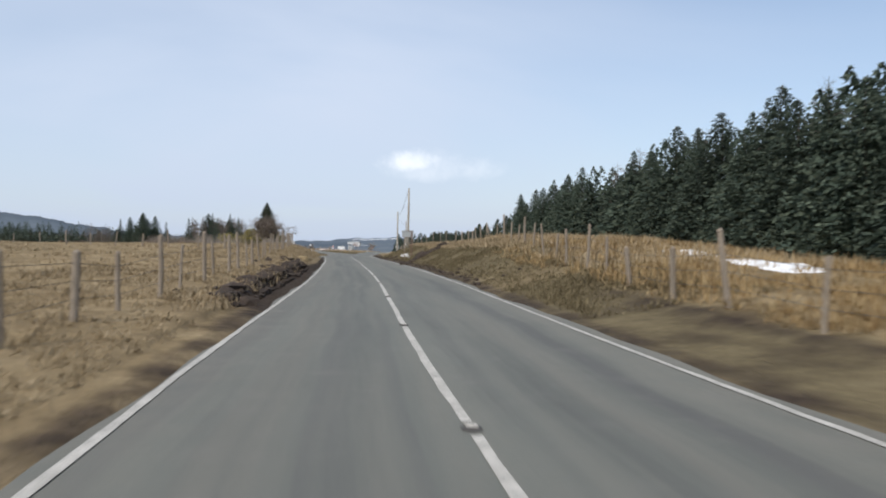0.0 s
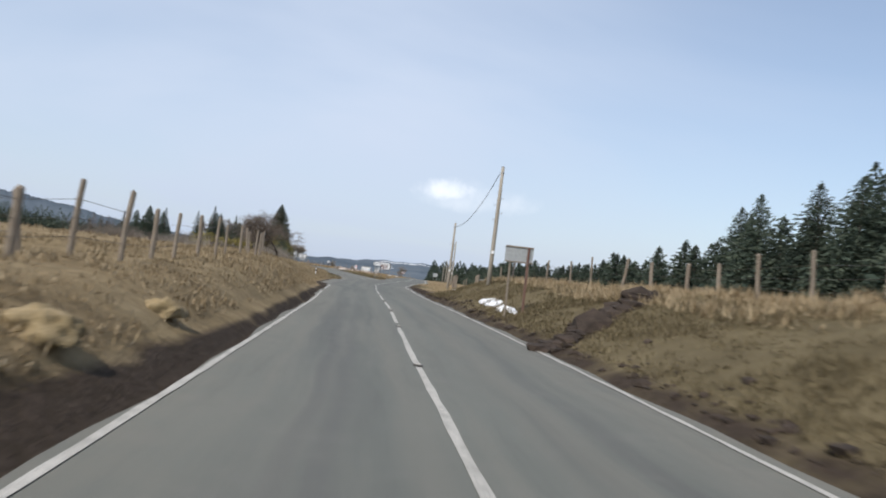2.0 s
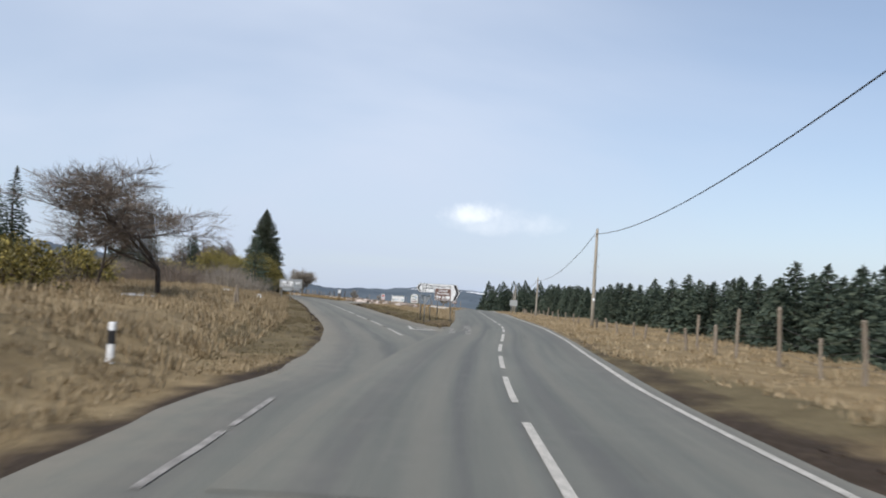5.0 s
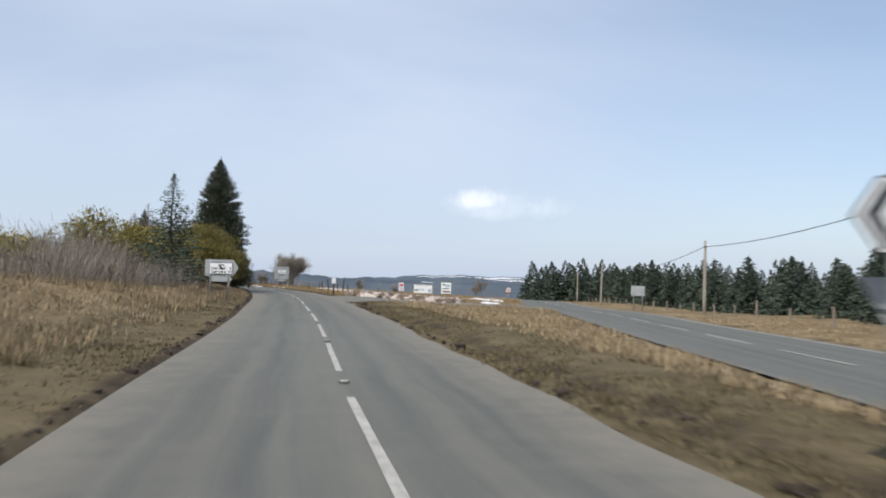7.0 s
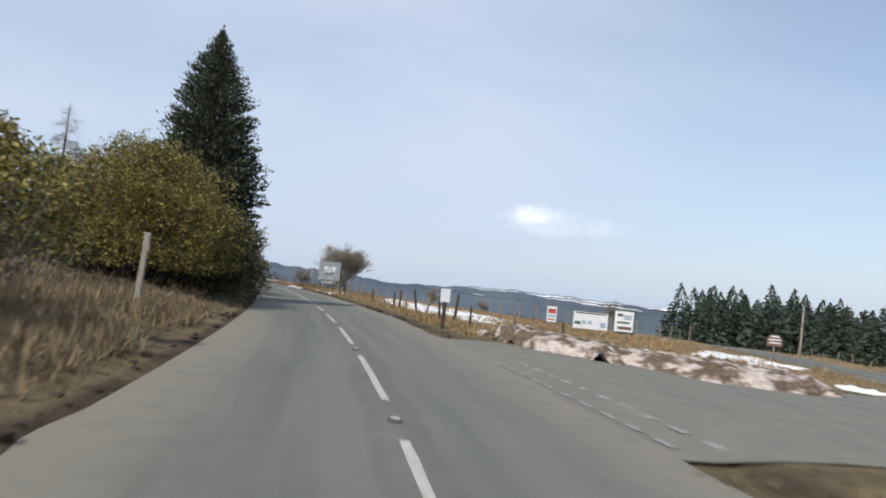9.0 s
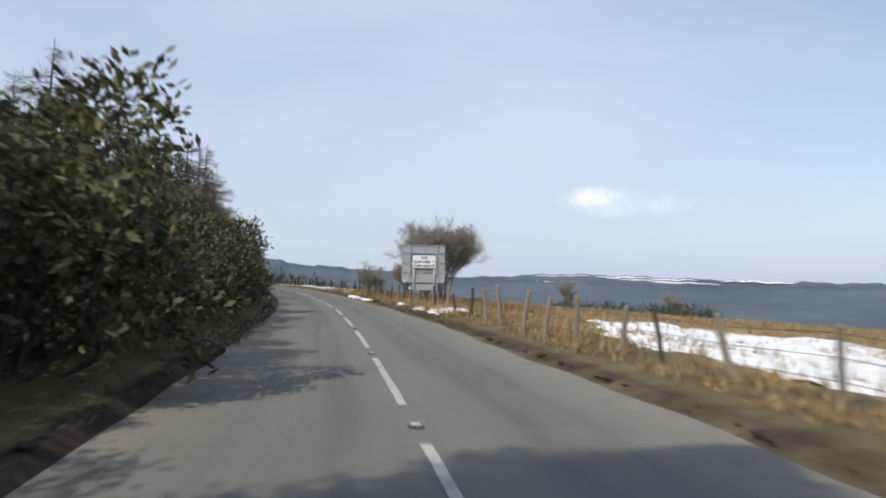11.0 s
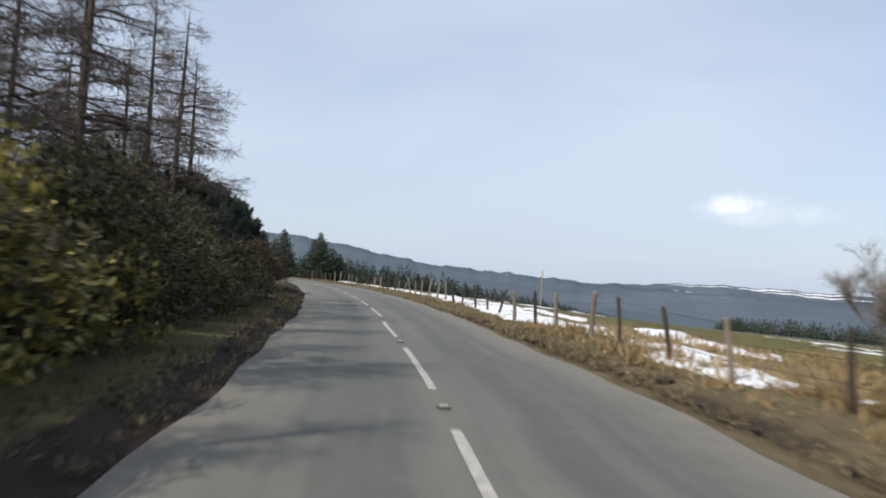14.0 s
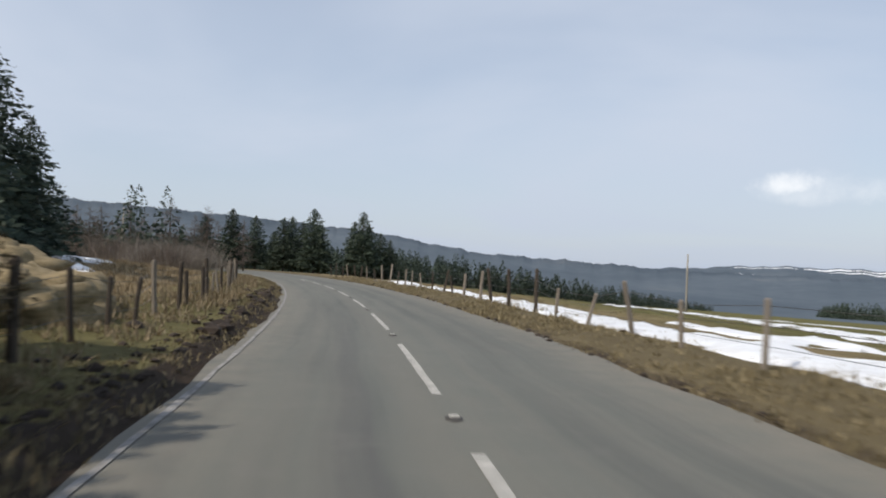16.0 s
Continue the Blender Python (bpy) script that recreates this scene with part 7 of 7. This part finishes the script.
# ---- far woods: one joined mass of small conifers each ----
def wood_mass(name, label, x, y, z, hh, samples, fine, seed, mat=SPRUCE, wide=0.36):
    """Conifers at x, y, z of heights hh, as one mesh of needle sprays."""
    g = np.random.default_rng(seed)
    n = len(x)
    V = []
    for k in range(samples):
        t = ((k + g.uniform(0, 1, n)) / samples) ** 1.12
        r = hh * wide * (1 - t) ** 0.8 * np.sqrt(g.uniform(0.05, 1.1, n))
        a = g.uniform(0, 6.28, n)
        p = np.stack([x + r * np.cos(a), y + r * np.sin(a), z + hh * (0.03 + 0.97 * t)], 1)
        w = unit(np.stack([np.cos(a), np.sin(a), g.uniform(-0.6, 0.3, n)], 1))
        sz = (hh * fine * (0.55 + 0.85 * (1 - t)) * g.uniform(0.7, 1.3, n))[:, None]
        c = unit(np.cross(w, g.normal(0, 1, (n, 3)))) * sz * 0.62
        V.append(np.stack([p - w * sz * 0.6 + c, p - w * sz * 0.6 - c, p + w * sz], 1))
    V = np.concatenate(V).reshape(-1, 3)
    m = len(V) // 3
    me = bpy.data.meshes.new(name)
    me.vertices.add(3 * m)
    me.vertices.foreach_set("co", V.reshape(-1))
    me.loops.add(3 * m)
    me.loops.foreach_set("vertex_index", np.arange(3 * m, dtype=np.int32))
    me.polygons.add(m)
    me.polygons.foreach_set("loop_start", np.arange(0, 3 * m, 3, dtype=np.int32))
    me.polygons.foreach_set("loop_total", np.full(m, 3, np.int32))
    me.materials.append(mat)
    me.update(calc_edges=True)
    return tagged(new(name, me), label, "wood", kind="stuff")


def far_wood(name, label, rows, seed, mat=SPRUCE, samples=80, fine=0.07):
    g = np.random.default_rng(seed)
    X, Y, Z, H = [], [], [], []
    for (x0, y0, z0), (x1, y1, z1), n, depth, h in rows:
        u = g.uniform(0, 1, n)
        X.append(x0 + (x1 - x0) * u + g.uniform(-1, 1, n) * depth)
        Y.append(y0 + (y1 - y0) * u + g.uniform(-1, 1, n) * depth)
        Z.append(z0 + (z1 - z0) * u)
        H.append(h * g.uniform(0.7, 1.15, n))
    return wood_mass(name, label, *(np.concatenate(q) for q in (X, Y, Z, H)), samples, fine, seed, mat)


REAR = np.array(REAR)
wood_mass("spruce_wood", "dark green spruces packed behind the plantation's edge", REAR[:, 0], REAR[:, 1], REAR[:, 2], REAR[:, 3], 400, 0.038, 70)
def bearing_wood(label, stops, n, depth, seed):
    """A wood on the pasture along (degrees left, metres, height) as seen from the bend."""
    g = np.random.default_rng(seed)
    u = np.sort(g.uniform(0, len(stops) - 1, n))
    az, dist, hh = (np.interp(u, range(len(stops)), [q[k] for q in stops]) for k in range(3))
    dist = dist + g.uniform(0, depth, n)
    x, y = -53.0 - dist * np.sin(np.radians(az)), 347.0 + dist * np.cos(np.radians(az))
    z = np.array([ground_z(a, b) - 0.1 for a, b in zip(x, y)])
    return wood_mass("far_wood", label, x, y, z, hh * g.uniform(0.5, 1.12, n), 110, 0.06, seed)


bearing_wood("dark plantation across the pasture", ((27, 205, 7.0), (22.4, 210, 7.8), (18, 214, 8.6), (14, 218, 8.6), (10, 222, 7.2), (5.75, 228, 5.2), (2.5, 232, 3.4), (-0.5, 236, 2.0)), 520, 34, 1)
bearing_wood("dark wood at the far side of the pasture", ((-7.2, 430, 5.0), (-9, 430, 8.5), (-14, 420, 10), (-22, 410, 10)), 300, 50, 6)
bearing_wood("dark conifers behind the bare larches", ((32, 170, 5.0), (36, 165, 6.5), (42, 160, 8), (52, 150, 9)), 260, 30, 8)
far_wood("far_wood", "dark conifers along the foot of the hill", [((-500, 760, -6), (-210, 780, -10), 420, 50, 14)], 2)
far_wood("far_wood", "distant conifers over the moor", [((-260, 260, 3), (-130, 420, 3), 260, 25, 8), ((-330, 330, 4), (-240, 500, 6), 260, 30, 10)], 3, samples=130, fine=0.05)
far_wood("far_wood", "wooded slope above the farm track", [((-400, 620, 4), (-230, 760, -2), 600, 50, 10), ((-420, 500, 6), (-300, 560, 4), 420, 40, 10)], 4)
far_wood("far_wood", "spruce plantation seen over the trunk road", [((30, 300, -2), (78, 380, -4), 200, 9, 7.5), ((60, 180, 0), (70, 330, -2), 160, 12, 5)], 5, samples=420, fine=0.045)

# ---- grass ----
def blades(name, label, mat, s, d, length, per, seed, width=0.017, lean=1.0, spread=0.14):
    """Tufts of bent blades at (s, d); length and per tuft as arrays or numbers."""
    g = np.random.default_rng(seed)
    xy = place(s, d)
    ok = ~paved(xy[:, 0], xy[:, 1], 0.35) & ~((s > 99) & (s < 125) & (d < 0) & (d > -3.8)) & ~((s > 212) & (s < 229) & (d < 0) & (d > -3.0))
    s, d, xy = s[ok], d[ok], xy[ok]
    length = np.broadcast_to(length, ok.shape)[ok]
    z = land(s, d)
    n = len(s)
    rep = np.repeat(np.arange(n), per)
    m = len(rep)
    base = np.c_[xy[rep] + g.normal(0, spread, (m, 2)) * (0.5 + length[rep, None]), z[rep] - 0.03]
    a = g.uniform(0, 6.283, m)
    tilt = np.abs(g.normal(0, lean, m))
    ln = length[rep] * g.uniform(0.5, 1.15, m)
    way = np.stack([np.cos(a) * np.sin(tilt), np.sin(a) * np.sin(tilt), np.cos(tilt)], 1)
    tip = base + way * ln[:, None] - np.array([0, 0, 1]) * (ln * tilt * 0.18)[:, None]
    side = np.stack([-np.sin(a), np.cos(a), np.zeros(m)], 1) * (width * g.uniform(0.6, 1.4, m))[:, None]
    mid = base + way * (ln * 0.4)[:, None]
    V = np.stack([base, mid + side, tip, mid - side], 1).reshape(-1, 3)
    me = bpy.data.meshes.new(name)
    me.vertices.add(4 * m)
    me.vertices.foreach_set("co", V.reshape(-1))
    me.loops.add(4 * m)
    me.loops.foreach_set("vertex_index", np.arange(4 * m, dtype=np.int32))
    me.polygons.add(m)
    me.polygons.foreach_set("loop_start", np.arange(0, 4 * m, 4, dtype=np.int32))
    me.polygons.foreach_set("loop_total", np.full(m, 4, np.int32))
    me.materials.append(mat)
    me.update(calc_edges=True)
    return tagged(new(name, me), label, "grass", kind="stuff")


gr = np.random.default_rng(11)


def clumped(n, s0, s1, d0, d1, power=1.0):
    """Points in a strip, thicker in clumps and towards d0."""
    s = gr.uniform(s0, s1, n * 2)
    u = gr.uniform(0, 1, n * 2) ** power
    d = d0 + (d1 - d0) * u
    keep = rough_field(s * 1.9, d * 2.3) + gr.normal(0, 0.25, n * 2) > -0.05
    return s[keep][:n], d[keep][:n]


def lengths(s, d, low, high):
    return low + (high - low) * np.clip(0.5 + 0.9 * rough_field(s * 0.8, d * 1.1), 0, 1)


s_, d_ = clumped(11500, -12, 128, -3.0, -11, 1.3)
blades("dry_grass", "pale dry grass tufts on the bank", STRAW, s_, d_, lengths(s_, d_, 0.1, 0.32), 8, 1, 0.014, 1.2)
s_, d_ = clumped(6500, -12, 128, -9, -45, 1.2)
blades("dry_grass", "pale dry moor grass in the field", STRAW, s_, d_, lengths(s_, d_, 0.12, 0.36), 7, 2, 0.024, 1.2)
s_, d_ = clumped(8500, 24, 102, 8.0, 20, 1.3)
blades("dry_grass", "tall straw-coloured grass on top of the bank", STRAW, s_, d_, lengths(s_, d_, 0.25, 0.6), 8, 3)
s_, d_ = clumped(5500, -14, 40, 7.3, 22, 1.2)
blades("dry_grass", "tall golden grass below the plantation", RUSTGRASS, s_, d_, lengths(s_, d_, 0.25, 0.6), 8, 4)
s_, d_ = clumped(12000, 16, 104, 5.2, 9.5, 1.0)
blades("short_turf", "short olive-brown turf on the bank", TURF, s_, d_, lengths(s_, d_, 0.1, 0.28), 7, 5, 0.013, 0.8)
s_, d_ = clumped(6000, 102, 200, 6.6, 24, 1.2)
blades("dry_grass", "straw grass along the trunk road and island", STRAW, s_, d_, lengths(s_, d_, 0.12, 0.36), 7, 6)
s_, d_ = clumped(8500, 125, 238, -4.2, -20, 1.4)
blades("dry_grass", "rough dry grass on the bank", STRAW, s_, d_, lengths(s_, d_, 0.22, 0.55), 8, 7)
s_, d_ = clumped(2600, 203, 227, -3.1, -6.4, 1.0)
blades("dry_grass", "long flopped straw tufts below the gold bush", STRAW, s_, d_, lengths(s_, d_, 0.25, 0.6), 10, 21, 0.015, 1.3)
s_, d_ = clumped(14000, 126, 420, -2.5, -5.2, 1.0)
blades("short_turf", "short olive turf on the verge", TURF, s_, d_, lengths(s_, d_, 0.05, 0.14), 7, 8, 0.014, 0.7)
s_, d_ = clumped(6000, 150, 208, 3.8, 7.6, 1.0)
blades("short_turf", "short olive turf along the island's edge", TURF, s_, d_, lengths(s_, d_, 0.05, 0.15), 7, 18, 0.014, 0.8)
s_, d_ = clumped(7000, 150, 240, 6.4, 15, 1.1)
blades("dry_grass", "yellow-brown grass on the island", STRAW, s_, d_, lengths(s_, d_, 0.14, 0.38), 7, 9)
s_, d_ = clumped(9000, 226, 335, 5.4, 26, 1.3)
blades("russet_grass", "tall russet grass and rushes in the rough field", RUSTGRASS, s_, d_, lengths(s_, d_, 0.18, 0.5), 8, 10)
s_, d_ = clumped(5200, 284, 322, 6.3, 13, 1.1)
blades("russet_grass", "tall russet grass under the willows", RUSTGRASS, s_, d_, lengths(s_, d_, 0.25, 0.62), 8, 17)
s_, d_ = clumped(3800, 276, 316, 5.3, 8.4, 1.0)
blades("russet_grass", "golden russet grass along the verge fence", RUSTGRASS, s_, d_, lengths(s_, d_, 0.2, 0.55), 9, 19)
s_, d_ = clumped(1800, 270, 345, 4.3, 5.2, 1.0)
blades("short_turf", "short brown turf at the road edge", TURF, s_, d_, lengths(s_, d_, 0.05, 0.14), 7, 20, 0.014, 0.8)
s_, d_ = clumped(5000, 226, 335, 16, 60, 1.2)
blades("dry_grass", "straw-coloured field grass", STRAW, s_, d_, lengths(s_, d_, 0.12, 0.3), 7, 11, 0.03)
s_, d_ = clumped(8000, 286, 430, 4.62, 8.2, 1.3)
blades("dry_grass", "brown grass along the fence", TURF, s_, d_, lengths(s_, d_, 0.07, 0.24), 8, 12)
s_, d_ = clumped(5000, 346, 425, -3.4, -16, 1.2)
blades("dry_grass", "pale dead grass behind the fence", STRAW, s_, d_, lengths(s_, d_, 0.2, 0.5), 8, 13)
s_, d_ = clumped(4500, 225, 350, -3.6, -7, 1.0)
blades("short_turf", "thin shaded grass below the shrubs", TURF, s_, d_, lengths(s_, d_, 0.06, 0.2), 6, 14)
s_, d_ = clumped(4000, 318, 430, 8, 40, 1.2)
blades("pasture_grass", "short green pasture grass", TURF, s_, d_, lengths(s_, d_, 0.05, 0.14), 6, 15, 0.02, 0.7)

s_, d_ = clumped(2600, 262, 425, -2.15, -3.0, 1.0)
blades("short_turf", "ragged tufts overhanging the road edge", TURF, s_, d_, lengths(s_, d_, 0.08, 0.2), 7, 16, 0.014, 0.8)


def grass_mound(s, d, rx, ry, h, seed, label):
    """A hummock of matted dead grass."""
    bm = bmesh.new()
    bmesh.ops.create_icosphere(bm, subdivisions=4, radius=1)
    for v in bm.verts:
        q = 1 + 0.32 * noise.noise(v.co * 2 + Vector((seed, 0, 0))) + 0.2 * noise.noise(v.co * 6 + Vector((0, seed, 0)))
        v.co = Vector((v.co.x * rx * q, v.co.y * ry * q, max(v.co.z, -0.2) * h * q))
    ob = new("grass_mound", from_bm("grass_mound", bm, MATTED, True))
    ob.matrix_basis = standing(s, d, seed * 50)
    return tagged(ob, label, "mound", "grass mounds")


MATTED = plain("matted_dead_grass", (0.2, 0.15, 0.075), (0.4, 0.31, 0.18), 3, 0.95, bumpy=0.9, fine=22, stretch=(1, 1, 3))
for k, (s, d, rx, ry, h) in enumerate(((368.5, -8.8, 3.0, 2.4, 1.15), (370.5, -7.0, 2.2, 1.7, 0.95), (373.5, -6.9, 2.0, 1.6, 0.9), (374, -9.6, 3.0, 2.4, 1.2), (380, -11.5, 2.8, 2, 1.1), (363, -10, 2.6, 2.2, 1.3), (366, -6.4, 1.5, 1.2, 0.6), (52.5, -3.3, 0.42, 0.36, 0.3), (57, -3.2, 0.34, 0.3, 0.24))):
    grass_mound(s, d, rx, ry, h, k, "hummock of pale matted dead grass")
